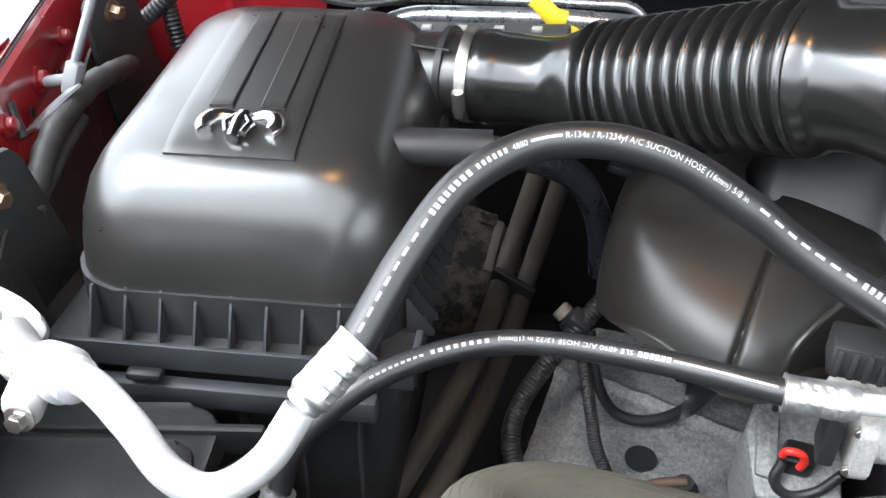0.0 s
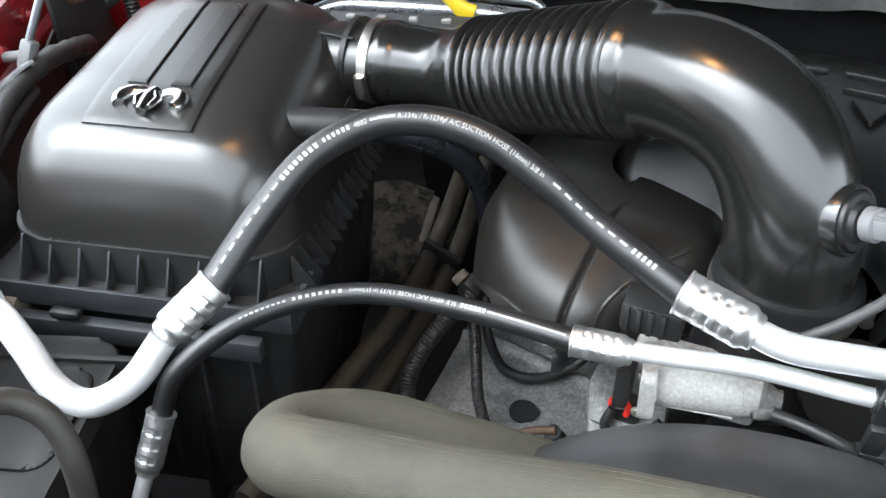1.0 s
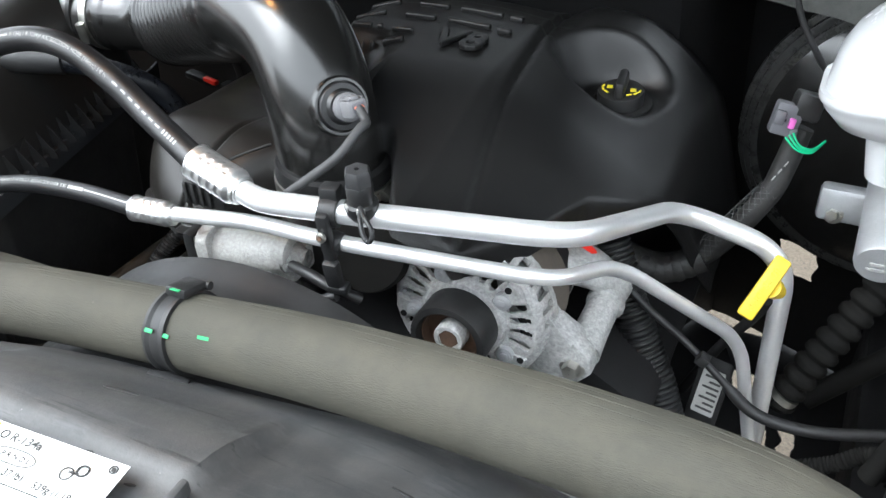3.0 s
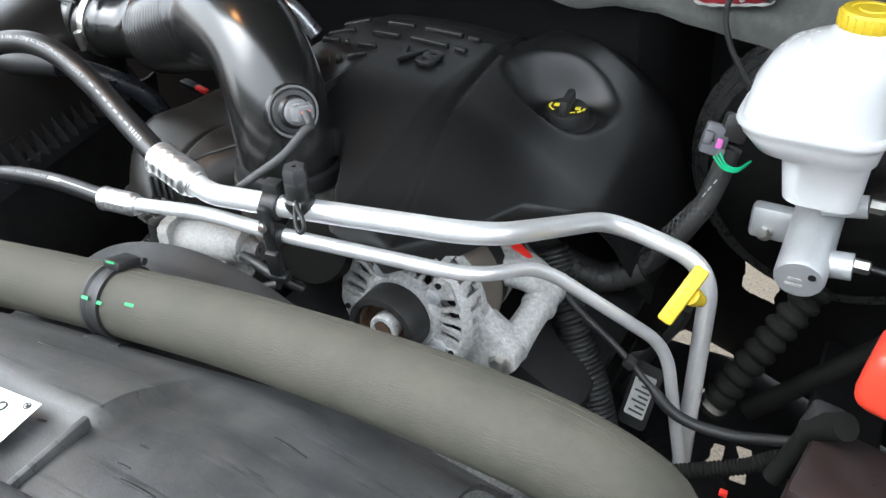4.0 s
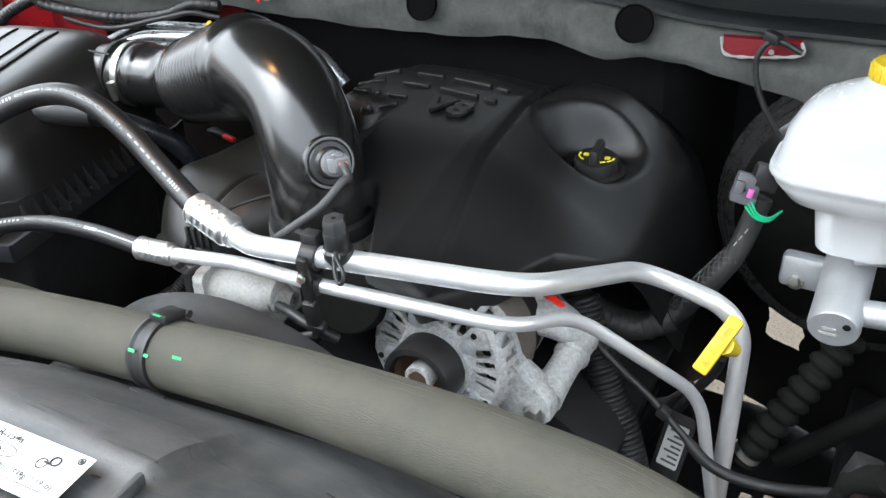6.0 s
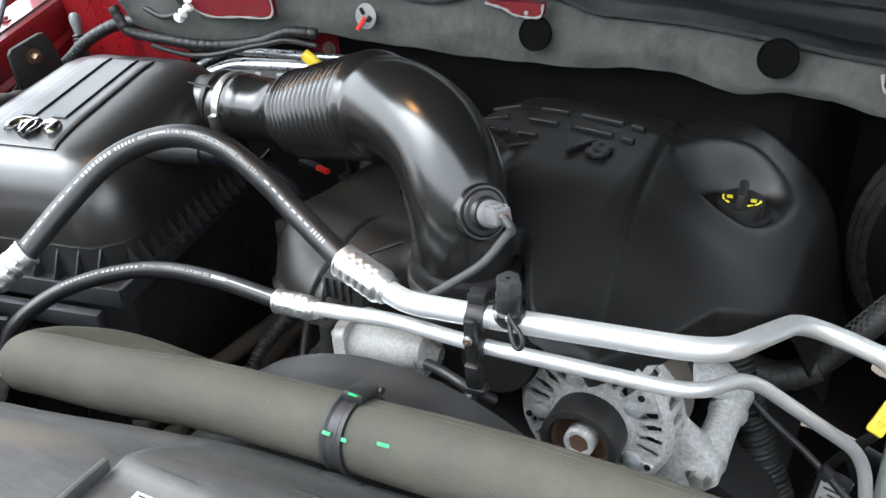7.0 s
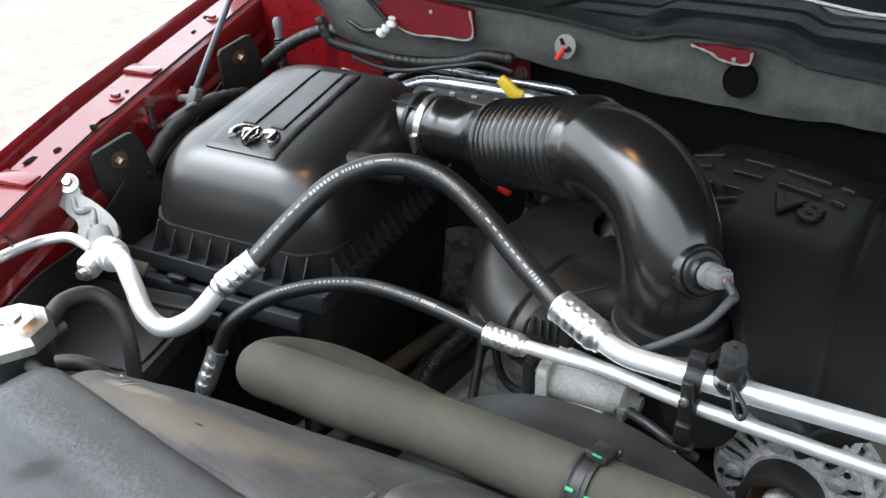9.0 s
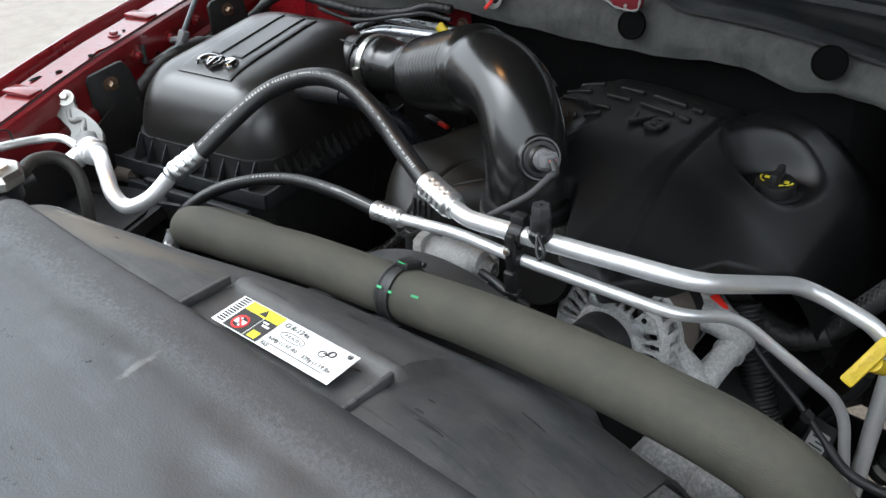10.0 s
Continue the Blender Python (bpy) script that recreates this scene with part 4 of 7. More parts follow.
B0, B1 = reach(-0.116), reach(0.058)
part("cuff", tube(DUCT[:B0 + 4:2], lambda s: 0.0425 + 0.0008 * math.sin(s * 9) + 0.009 * smooth(0.62, 1.0, s) + 0.0014 * (0.10 < s < 0.22), 44), TUBE_BLACK, duct)
part("bellows", tube(even(DUCT[B0:B1 + 1], 211), lambda s: (0.0566 + 0.0026 * s) - 0.0085 * (0.5 - 0.5 * math.cos(2 * math.pi * 13.5 * s)) ** 1.5, 48), TUBE_BLACK, duct, "corrugated black bellows")
ELBOW = even(DUCT[B1 - 2:], 70)
for _ in range(24):
    ELBOW = [ELBOW[0]] + [(a + b * 2 + c) / 4 for a, b, c in zip(ELBOW, ELBOW[1:], ELBOW[2:])] + [ELBOW[-1]]
part("elbow", tube(ELBOW, lambda s: 0.0508 + 0.0070 * (1 - smooth(0.0, 0.05, s)) - 0.0015 * smooth(0.1, 0.5, s) + 0.0015 * smooth(0.6, 0.85, s), 52), TUBE_BLACK, duct, "smooth shiny black elbow")
UPN = Vector((0.25, 0.62, 0.74)).normalized()
seam = [p + (UPN - t * UPN.dot(t)).normalized() * 0.0500 for p, t, s, u in frames_along(ELBOW[8:52])]
part("mould_seam", tube(seam, 0.0009, 8), TUBE_BLACK, duct)
part("end_cuff", lathe([(0.0545, -0.035), (0.0570, -0.030), (0.0570, 0.014), (0.0550, 0.020), (0.048, 0.021)], (0.1985, 0.5635, 1.068), (0.05, -0.03, 1), 48), RUBBER, duct)


def band(at, axis, r, w, name_parent, mat=None):
    return part("clamp_band", lathe([(r, -w / 2), (r + 0.0012, -w / 2), (r + 0.0016, 0), (r + 0.0012, w / 2), (r, w / 2)], at, axis, 48), mat or STEEL, name_parent, "bright steel worm-drive band")


def hose_clamp(at, axis, r, w, side, label):
    """Steel band with its screw housing on one side."""
    ob = thing("hose_clamp", at, label, "hose clamp")
    band(at, axis, r, w, ob)
    n = (vec(side) - vec(axis).normalized() * vec(side).dot(vec(axis).normalized())).normalized()
    tang = vec(axis).normalized().cross(n)
    c = vec(at) + n * (r + 0.005)
    part("screw_housing", tube([c - tang * 0.010, c + tang * 0.010], 0.0055, 14), STEEL, ob)
    part("screw_head", lathe([(0.0045, 0), (0.0045, 0.006), (0.003, 0.0065)], c + tang * 0.010, tang, 6), STEEL, ob)
    return ob


hose_clamp(CLAMP, d_in, 0.0436, 0.0100, (0.1, -1.0, -0.12), "bright steel hose clamp round the intake cuff")
hose_clamp(Vector((0.1990, 0.5630, 1.068)), (0.05, -0.03, 1), 0.0572, 0.012, (1, -0.09, 0), "steel hose clamp at the foot of the elbow")

# air temperature sensor in the elbow
sens = thing("intake_air_sensor", (0.215, 0.54, 1.16), "grey plastic air temperature sensor in a black grommet", "sensor")
S_AX = Vector((0.80, -0.50, 0.32)).normalized()
S0 = Vector((0.2285, 0.5410, 1.1535))
part("boss", lathe([(0.0275, -0.016), (0.0265, -0.002), (0.0250, 0.0015), (0.0228, 0.0015), (0.0222, -0.002)], S0, S_AX, 36), TUBE_BLACK, sens, "shiny moulded collar")
part("grommet", lathe([(0.0218, -0.008), (0.0218, 0.002), (0.0205, 0.004), (0.016, 0.0045), (0.0135, 0.008), (0.0, 0.009)], S0, S_AX, 32), RUBBER, sens, "black rubber grommet")
part("stem", lathe([(0.010, 0.006), (0.010, 0.014)], S0, S_AX, 16), GREY_CONN, sens)
q = S_AX.to_track_quat("Z", "Y").to_matrix().to_4x4()
plug = join(placed(box((0, 0, 0.023), (0.0175, 0.0145, 0.026), 0.002), Matrix.Translation(S0) @ q), placed(box((0, 0.0085, 0.022), (0.0075, 0.0035, 0.022), 0.001), Matrix.Translation(S0) @ q), placed(lathe([(0.0125, 0.010), (0.0125, 0.018), (0.0110, 0.019)], (0, 0, 0), (0, 0, 1), 20), Matrix.Translation(S0) @ q))
part("plug", plug, GREY_CONN, sens, "light grey plug")
for dx in (-0.0062, 0.0062):
    part("latch_rib", placed(box((dx, 0.0080, 0.026), (0.0022, 0.0022, 0.016), 0.0006), Matrix.Translation(S0) @ q), GREY_CONN, sens)
part("terminal", placed(box((0, 0.001, 0.0365), (0.011, 0.008, 0.002), 0.0005), Matrix.Translation(S0) @ q), GREY_DARK, sens)
for dx in (-0.0028, 0.0028):
    part("core", placed(lathe([(0.0016, 0.036), (0.0016, 0.0390), (0, 0.0392)], (dx, 0.001, 0), (0, 0, 1), 10), Matrix.Translation(S0) @ q), COPPER, sens, "copper-red wire core")
wend = S0 + S_AX * 0.037
part("wire", tube(spline([wend, wend + Vector((0.012, -0.010, -0.006)), (0.2690, 0.504, 1.158), (0.2580, 0.4830, 1.1400), (0.2350, 0.4690, 1.1210), (0.2130, 0.4640, 1.1030), (0.195, 0.466, 1.085)], 60), 0.0040, 12), WIRE_GREY, sens, "dull grey cable sleeve")

# ---- air-conditioning lines ----
def ferrule(a, b, r, n=3):
    """A crimped sleeve: a collar, n rows of eight dents and a narrowed tail."""
    a, b = vec(a), vec(b)
    path = [a.lerp(b, i / 72) for i in range(73)]
    bm = bmesh.new()
    rings = []
    for i, (p, t, s, u) in enumerate(frames_along(path)):
        f = i / 72
        zone = min(max((f - 0.14) / 0.66, 0), 1)
        row = smooth(0.35, 0.75, 0.5 - 0.5 * math.cos(2 * math.pi * n * zone))
        ring = []
        for k in range(48):
            ang = 2 * math.pi * k / 48
            dent = 0.085 * row * (0.2 + 0.8 * smooth(0.25, 0.7, 0.5 + 0.5 * math.cos(10 * ang)))
            rr = r * (1.0 - dent - 0.17 * smooth(0.82, 0.93, f)) + 0.0007 * (f < 0.03) - 0.0012 * (f > 0.985)
            ring.append(bm.verts.new(p + (s * math.cos(ang) + u * math.sin(ang)) * rr))
        rings.append(ring)
    for x, y in zip(rings, rings[1:]):
        for k in range(48):
            bm.faces.new((x[k], x[(k + 1) % 48], y[(k + 1) % 48], y[k]))
    bm.faces.new(rings[0])
    bm.faces.new(rings[-1])
    return bm


suction = thing("suction_line", (0.0, 0.46, 1.0), "thick black rubber air-conditioning hose on bright aluminium pipes", "hose")
SUC = spline([(-0.189, 0.358, 1.094), (-0.174, 0.411, 1.132), (-0.154, 0.455, 1.163), (-0.120, 0.486, 1.181), (-0.075, 0.497, 1.189), (-0.028, 0.496, 1.184), (0.020, 0.490, 1.164), (0.062, 0.481, 1.142), (0.136, 0.4555, 1.119)], 140)
shose = part("hose", tube(SUC, 0.0118, 28), RUBBER, suction, "black rubber hose with white print")
part("ferrule", ferrule((-0.186, 0.362, 1.098), (-0.2095, 0.3245, 1.0705), 0.0146), SLEEVE, suction, "crimped bright sleeve")
part("ferrule", ferrule((0.130, 0.4575, 1.121), (0.184, 0.447, 1.110), 0.0162, 4), SLEEVE, suction, "crimped bright sleeve")
part("pipe", tube(spline([(-0.210, 0.324, 1.068), (-0.224, 0.299, 1.042), (-0.249, 0.280, 1.028), (-0.275, 0.275, 1.038), (-0.306, 0.285, 1.060), (-0.345, 0.300, 1.067), (-0.385, 0.305, 1.066)], 60), 0.0108, 24), ALU, suction, "bright bent aluminium pipe")
UP = bent([(0.170, 0.4500, 1.1130), (0.202, 0.443, 1.107), (0.266, 0.448, 1.111), (0.459, 0.489, 1.109), (0.499, 0.701, 1.019), (0.607, 0.715, 0.985), (0.615, 0.690, 0.72)], 0.045, 160)
part("pipe", tube(UP, 0.0101, 24), ALU, suction, "bright bent aluminium pipe")

liquid = thing("discharge_line", (0.0, 0.44, 0.9), "thin black rubber air-conditioning hose on slim aluminium pipes", "hose")
LIQ = spline([(-0.244, 0.334, 0.962), (-0.236, 0.354, 0.997), (-0.205, 0.390, 1.026), (-0.160, 0.426, 1.042), (-0.103, 0.448, 1.052), (-0.02, 0.448, 1.062), (0.070, 0.437, 1.070)], 120)
lhose = part("hose", tube(LIQ, 0.0088, 24), RUBBER, liquid, "slim black rubber hose with white print")
part("ferrule", ferrule((0.063, 0.437, 1.070), (0.107, 0.440, 1.071), 0.0118, 4), SLEEVE, liquid, "crimped bright sleeve")
part("ferrule", ferrule((-0.2435, 0.336, 0.966), (-0.250, 0.310, 0.916), 0.0118, 3), SLEEVE, liquid, "crimped bright sleeve")
part("pipe", tube(spline([(-0.249, 0.314, 0.925), (-0.255, 0.292, 0.88), (-0.262, 0.27, 0.82)], 12), 0.0068, 18), ALU, liquid)
LO = bent([(0.095, 0.440, 1.071), (0.130, 0.440, 1.076), (0.190, 0.446, 1.082), (0.266, 0.446, 1.082), (0.446, 0.489, 1.064), (0.473, 0.575, 1.030), (0.583, 0.666, 0.906), (0.622, 0.668, 0.72)], 0.035, 160)
part("pipe", tube(LO, 0.0068, 20), ALU, liquid, "slim bright aluminium pipe")

# print on the hoses; maker's marks are plain bars
def words(text, size, x, width=0.0):
    """Lettering from x on; width: the length that it is set to."""
    bm = letters(text, size)
    if width:
        have = max(v.co.x for v in bm.verts)
        bmesh.ops.scale(bm, vec=(width / have, 1, 1), verts=bm.verts)
    bmesh.ops.translate(bm, vec=(x, -size * 0.35, 0), verts=bm.verts)
    return bm


UPS = (0.15, -0.62, 0.62)


def print_on(hose, name, bm, path, r, up, flip=False):
    part(name, on_hose(bm, path, r, 0.0, up, flip), INK, hose, "white printed mark")


for k in range(8):
    print_on(shose, "dash", strip(0.010 + 0.0108 * k, 0.0165 + 0.0108 * k, -0.0009, 0.0009, 3), SUC, 0.0118, UPS)
for k in range(7):
    print_on(shose, "dash", strip(0.327 + 0.0108 * k, 0.3335 + 0.0108 * k, -0.0009, 0.0009, 3), SUC, 0.0118, UPS)
for k in range(8):
    print_on(shose, "maker_bar", strip(0.096 + 0.0049 * k, 0.0990 + 0.0049 * k, -0.0022, 0.0020, 2), SUC, 0.0118, UPS)
for k in range(6):
    print_on(shose, "maker_bar", strip(0.138 + 0.0041 * k, 0.1403 + 0.0041 * k, -0.0018, 0.0018, 2), SUC, 0.0118, UPS)
for k in range(5):
    print_on(shose, "maker_bar", strip(0.403 + 0.0044 * k, 0.4055 + 0.0044 * k, -0.0020, 0.0020, 2), SUC, 0.0118, UPS)
print_on(shose, "print", words("4880", 0.0058, 0.1645, 0.011), SUC, 0.0118, UPS)
print_on(shose, "maker_bar", strip(0.178, 0.199, -0.0008, 0.0010, 8), SUC, 0.0118, UPS)
print_on(shose, "print", words("R-134a / R-1234yf A/C SUCTION HOSE (16mm) 5/8 in", 0.0058, 0.201, 0.118), SUC, 0.0118, UPS)
UPL = (0.1, -0.55, 0.8)
print_on(lhose, "print", words("SLE 4890 A/C HOSE 13/32 in (10mm)", 0.0048, -0.295, 0.093), LIQ, 0.0088, UPL, True)
for k in range(6):
    print_on(lhose, "maker_bar", strip(0.298 + 0.0037 * k, 0.3009 + 0.0037 * k, -0.0018, 0.0018, 2), LIQ, 0.0088, UPL)
for k in range(8):
    print_on(lhose, "maker_bar", strip(0.154 + 0.0055 * k, 0.1570 + 0.0055 * k, -0.0014, 0.0014, 2), LIQ, 0.0088, UPL)
for k in range(9):
    print_on(lhose, "maker_bar", strip(0.109 + 0.0046 * k, 0.1118 + 0.0046 * k, -0.0008, 0.0008, 2), LIQ, 0.0088, UPL)
print_on(lhose, "stripe", strip(0.321, 0.385, -0.0007, 0.0007, 30), LIQ, 0.0088, UPL)

# ---- upper radiator hose ----
rad = thing("radiator_hose", (0.3, 0.28, 0.9), "thick olive-grey radiator hose with woven texture", "hose")
RADP = spline([(0.20, 0.44, 0.935), (0.12, 0.405, 0.960), (0.03, 0.372, 0.995), (-0.05, 0.342, 1.025), (-0.084, 0.304, 1.046), (-0.076, 0.268, 1.066), (-0.03, 0.259, 1.084), (0.05, 0.259, 1.098), (0.13, 0.270, 1.106), (0.22, 0.2760, 1.1135), (0.30, 0.2725, 1.127), (0.376, 0.2656, 1.1425), (0.46, 0.256, 1.157), (0.544, 0.2445, 1.170), (0.610, 0.238, 1.173), (0.652, 0.240, 1.160), (0.668, 0.260, 1.125), (0.655, 0.295, 1.075), (0.622, 0.354, 1.00), (0.60, 0.40, 0.92)], 190)
radh = part("hose", tube(RADP, 0.0258, 36), OLIVE, rad)
weave = bmesh.new()
for k in range(14):
    a = radians(20 + 13 * k)
    ridge = [p + (s * math.cos(a) + u * math.sin(a)) * (0.0256 + 0.0001 * math.sin(i * 0.7 + k)) for i, (p, t, s, u) in enumerate(frames_along(RADP))]
    weave = join(weave, tube(ridge, 0.00032, 6))
part("weave", weave, OLIVE, radh)
DAB = next(i for i, p in enumerate(RADP) if p.x > 0.297 and p.y < 0.30)
part("paint_mark", on_hose(strip(0, 0.010, -0.0006, 0.0016, 6), RADP, 0.0262, sum((b - a).length for a, b in zip(RADP[:DAB], RADP[1:DAB + 1])), (0.05, -0.75, 0.65)), GREEN_MARK, rad, "green paint dab")
cl = thing("spring_clamp", (0.267, 0.268, 1.12), "black band clamp with a buckle on the radiator hose", "hose clamp")
CLC = Vector((0.267, 0.2745, 1.1210))
cax = Vector((0.985, -0.05, 0.165)).normalized()
part("band", lathe([(0.0258, -0.009), (0.0285, -0.009), (0.0290, -0.006), (0.0272, -0.004), (0.0272, 0.004), (0.0290, 0.006), (0.0285, 0.009), (0.0258, 0.009)], CLC, cax, 44), MATTE_BLACK, cl)
part("buckle", box((0.267, 0.2840, 1.1500), (0.016, 0.022, 0.007), 0.002, (-18, 0, 0)), MATTE_BLACK, cl)
part("screw", tube([Vector((0.258, 0.294, 1.1455)), Vector((0.277, 0.295, 1.1465))], 0.003, 12), MATTE_BLACK, cl)
part("tail", box((0.272, 0.259, 1.082), (0.018, 0.006, 0.03), 0.002, (15, 0, 0)), MATTE_BLACK, cl)
part("paint_mark", box((0.268, 0.2810, 1.1535), (0.007, 0.018, 0.0008), 0.0003, (-18, 0, 0)), GREEN_MARK, cl, "green paint dab")
for x in (0.2605, 0.2735):
    part("paint_mark", box((x, 0.2512, 1.1376), (0.0060, 0.0005, 0.0026), 0.0002, (-52, 0, 0)), GREEN_MARK, cl, "green paint dab")

# ---- fan shroud ----
SH_BACK = [(-0.16, 0.145), (-0.12, 0.155), (-0.04, 0.180), (0.03, 0.194), (0.09, 0.211), (0.19, 0.235), (0.30, 0.245), (0.45, 0.262), (0.60, 0.27)]


def shroud(u, v):
    x = -0.145 + 0.70 * u
    yh = soft_table(SH_BACK, x, 0.03)
    y = 0.075 + (yh + 0.07 - 0.075) * v
    flat = smooth(0.165, 0.175, x) * (1 - smooth(0.37, 0.38, x))
    start = 0.10 + 0.05 * flat
    z = 1.155 - 0.045 * smooth(start, yh + 0.01, y) ** 1.3 - 0.09 * smooth(yh - 0.01, yh + 0.09, y)
    z -= 0.007 * flat * smooth(0.165, 0.15, y)
    z -= 0.09 * smooth(-0.085, -0.15, x) ** 2 + 0.03 * smooth(0.42, 0.58, x)
    return (x, y, z)


shr = thing("fan_shroud", (0.2, 0.2, 0.7), "faded dark plastic fan shroud behind the radiator", "fan shroud")
part("top", sheet(shroud, 110, 50, 0.004), SHROUD, shr, angle=50)


def ring_fn(u, v):
    a = math.pi * (0.10 + 0.80 * u)
    r = 0.229 + 0.004 * smooth(0.86, 0.95, v)
    return (0.235 - r * math.cos(a), 0.235 + 0.147 * v, 0.858 + r * math.sin(a))


part("fan_ring", sheet(ring_fn, 60, 16, 0.005), MATTE_BLACK, shr, "dark round fan ring")

front = bmesh.new()


def front_fn(u, v):
    x = -0.24 + 1.0 * u
    y = -0.42 + 0.5225 * v ** 0.75
    z = 1.1665 - 0.02 * smooth(-0.1, -0.42, y) + 0.004 * noise.noise(Vector((x * 5, y * 5, 2)))
    z -= 0.05 * smooth(-0.10, -0.2, x)
    # shallow swage along the edge, a small dimple, and the rolled rear edge
    z -= 0.0022 * math.exp(-((y - 0.040) / 0.016) ** 2) * smooth(-0.2, 0.0, x)
    z += 0.0022 * math.exp(-((x - 0.228) / 0.010) ** 2 - ((y - 0.027) / 0.007) ** 2)
    z -= 0.0035 * math.exp(-((x - 0.36) / 0.03) ** 2 - ((y + 0.005) / 0.02) ** 2)
    k = max(y - 0.084, 0.0) / 0.0185
    z -= 0.016 * (1 - math.sqrt(max(1 - k * k, 0.0))) + 0.0007 * noise.noise(Vector((x * 60, y * 60, 1))) * smooth(0.05, 0.09, y)
    return (x, y, z)


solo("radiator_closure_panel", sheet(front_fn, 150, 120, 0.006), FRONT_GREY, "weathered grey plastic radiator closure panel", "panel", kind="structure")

seal = tube([Vector((-0.235 + 0.98 * k / 60, 0.094 + 0.0015 * math.sin(k * 1.7), 1.148)) for k in range(61)], 0.006, 14)
FOAM = material("dark_foam_seal", (0.035, 0.035, 0.036), 0.9, vary=0.4, scale=120, bump=1.0, bscale=500)
solo("seal_strip", seal, FOAM, "dark foam seal along the closure panel edge", "seal", kind="structure")
for x in (0.171, 0.375):
    part("fold_rib", box((x, 0.125, 1.154), (0.005, 0.060, 0.010), 0.002, (0, 0, 2)), SHROUD, shr)

def on_shroud(x, y, lift=0.0006):
    yh = soft_table(SH_BACK, x, 0.03)
    return Vector(shroud((x + 0.145) / 0.70, (y - 0.075) / (yh - 0.005))) + Vector((0, -lift * 0.4, lift))


def stroke(pts, w, name, mat, label=""):
    """A thin mark following the shroud."""
    line = [on_shroud(p.x, p.y) for p in spline([(x, y, 0) for x, y in pts], 14)]
    part(name, tube(line, lambda s: w * (0.5 + 0.5 * math.sin(math.pi * s)), 6, True, 0.4), mat, shr, label)


stroke(((0.258, 0.2440), (0.272, 0.2450), (0.288, 0.2475)), 0.0050, "slot", DARK_METAL, "dark clamp slot")
# chalk scrawl as plain strokes
for pts in (((-0.112, 0.128), (-0.100, 0.126)), ((-0.092, 0.138), (-0.080, 0.132), (-0.088, 0.124)), ((-0.074, 0.136), (-0.070, 0.126)), ((-0.066, 0.138), (-0.062, 0.120))):
    stroke(pts, 0.0011, "chalk_stroke", INK, "faint chalk stroke")
# scuffs
rng = random.Random(5)
for k in range(9):
    x, y = rng.uniform(-0.05, 0.46), rng.uniform(0.13, 0.23)
    a, ln = rng.uniform(-0.5, 0.6), rng.uniform(0.004, 0.026)
    if y < soft_table(SH_BACK, x, 0.03):
        stroke(((x, y), (x + ln * math.cos(a), y + ln * 0.4 * math.sin(a))), rng.uniform(0.0005, 0.0014), "scuff", DEEP_BLACK)

# label on the shroud
lab = thing("service_label", (0.275, 0.13, 1.155), "white and yellow refrigerant service label stuck on the shroud", "label")
part("sheet", box((0.277, 0.128, 1.1575), (0.137, 0.037, 0.0006), 0.0002, (4, 0, 2.5)), PAPER, lab)

# ---- engine cover ----
SEAM_X = [(0.45, 0.368), (0.53, 0.351), (0.563, 0.346), (0.64, 0.333), (0.70, 0.326), (0.83, 0.315), (0.90, 0.311)]


def cover_z(x, y):
    c = abs(x - 0.2)
    if x > 0.2:
        t = max(x - 0.31, 0.0)
        z = 1.140 - 0.40 * t - 1.2 * t * t - 0.10 * smooth(0.48, 0.54, x)
        z -= 0.045 * smooth(0.70, 0.48, y)
        z += 0.040 * smooth(0.70, 0.88, y) * smooth(0.30, 0.42, x) * (1 - smooth(0.44, 0.57, x))
        sx = soft_table(SEAM_X, y, 0.05)
        z -= 0.005 * smooth(sx - 0.002, sx + 0.003, x) + 0.004 * math.exp(-((x - sx) / 0.003) ** 2)
    else:
        z = 1.140 - 0.048 * smooth(0.07, 0.16, c) - 0.06 * smooth(0.15, 0.19, c)
        z -= 0.15 * smooth(0.75, 0.63, y) * smooth(0.20, 0.13, x)
    arc = 0.838 - 1.8 * (x - 0.2) ** 2
    near = 1 - smooth(0.30, 0.35, x)
    for k in range(3):
        z -= 0.007 * near * smooth(arc + 0.035 * k - 0.004, arc + 0.035 * k + 0.004, y)
    z -= 0.04 * smooth(0.90, 0.99, y)
    d = math.hypot((x - 0.404) / 0.078, (y - 0.806) / (0.054 if y > 0.806 else 0.062))
    k = 1 - smooth(0.52, 1.02, d)
    zf = 1.072 + 0.06 * (y - 0.79)
    if z > zf:
        z += (zf - z) * k
    return z


def cover(u, v):
    x = 0.01 + 0.525 * u
    notch = smooth(0.085, 0.125, x) - smooth(0.245, 0.31, x)
    if x < 0.2:
        yf = 0.578 + 0.03 * smooth(0.12, 0.04, x)
    else:
        yf = 0.478 + 0.10 * notch + lerp_table([(0.36, 0.0), (0.40, 0.07), (0.43, 0.14), (0.465, 0.178), (0.50, 0.245), (0.56, 0.34)], x)
    y = yf + (0.99 - yf) * v
    lip = 0.02 * (1 - smooth(0, 0.035, v)) ** 2
    return (x, y, cover_z(x, y) - lip)


cov = thing("engine_cover", (0.2, 0.75, 0.9), "grained black plastic engine cover with raised lettering", "engine cover")
part("shell", sheet(cover, 190, 150, 0.003), COVER_BLACK, cov, angle=60)
LOBE_LINE = [(-0.088, 0.95), (-0.090, 0.80), (-0.090, 0.70), (-0.082, 0.625), (-0.058, 0.565), (-0.015, 0.520), (0.035, 0.497), (0.066, 0.500), (0.088, 0.525), (0.112, 0.560), (0.150, 0.600), (0.160, 0.70), (0.160, 0.95)]


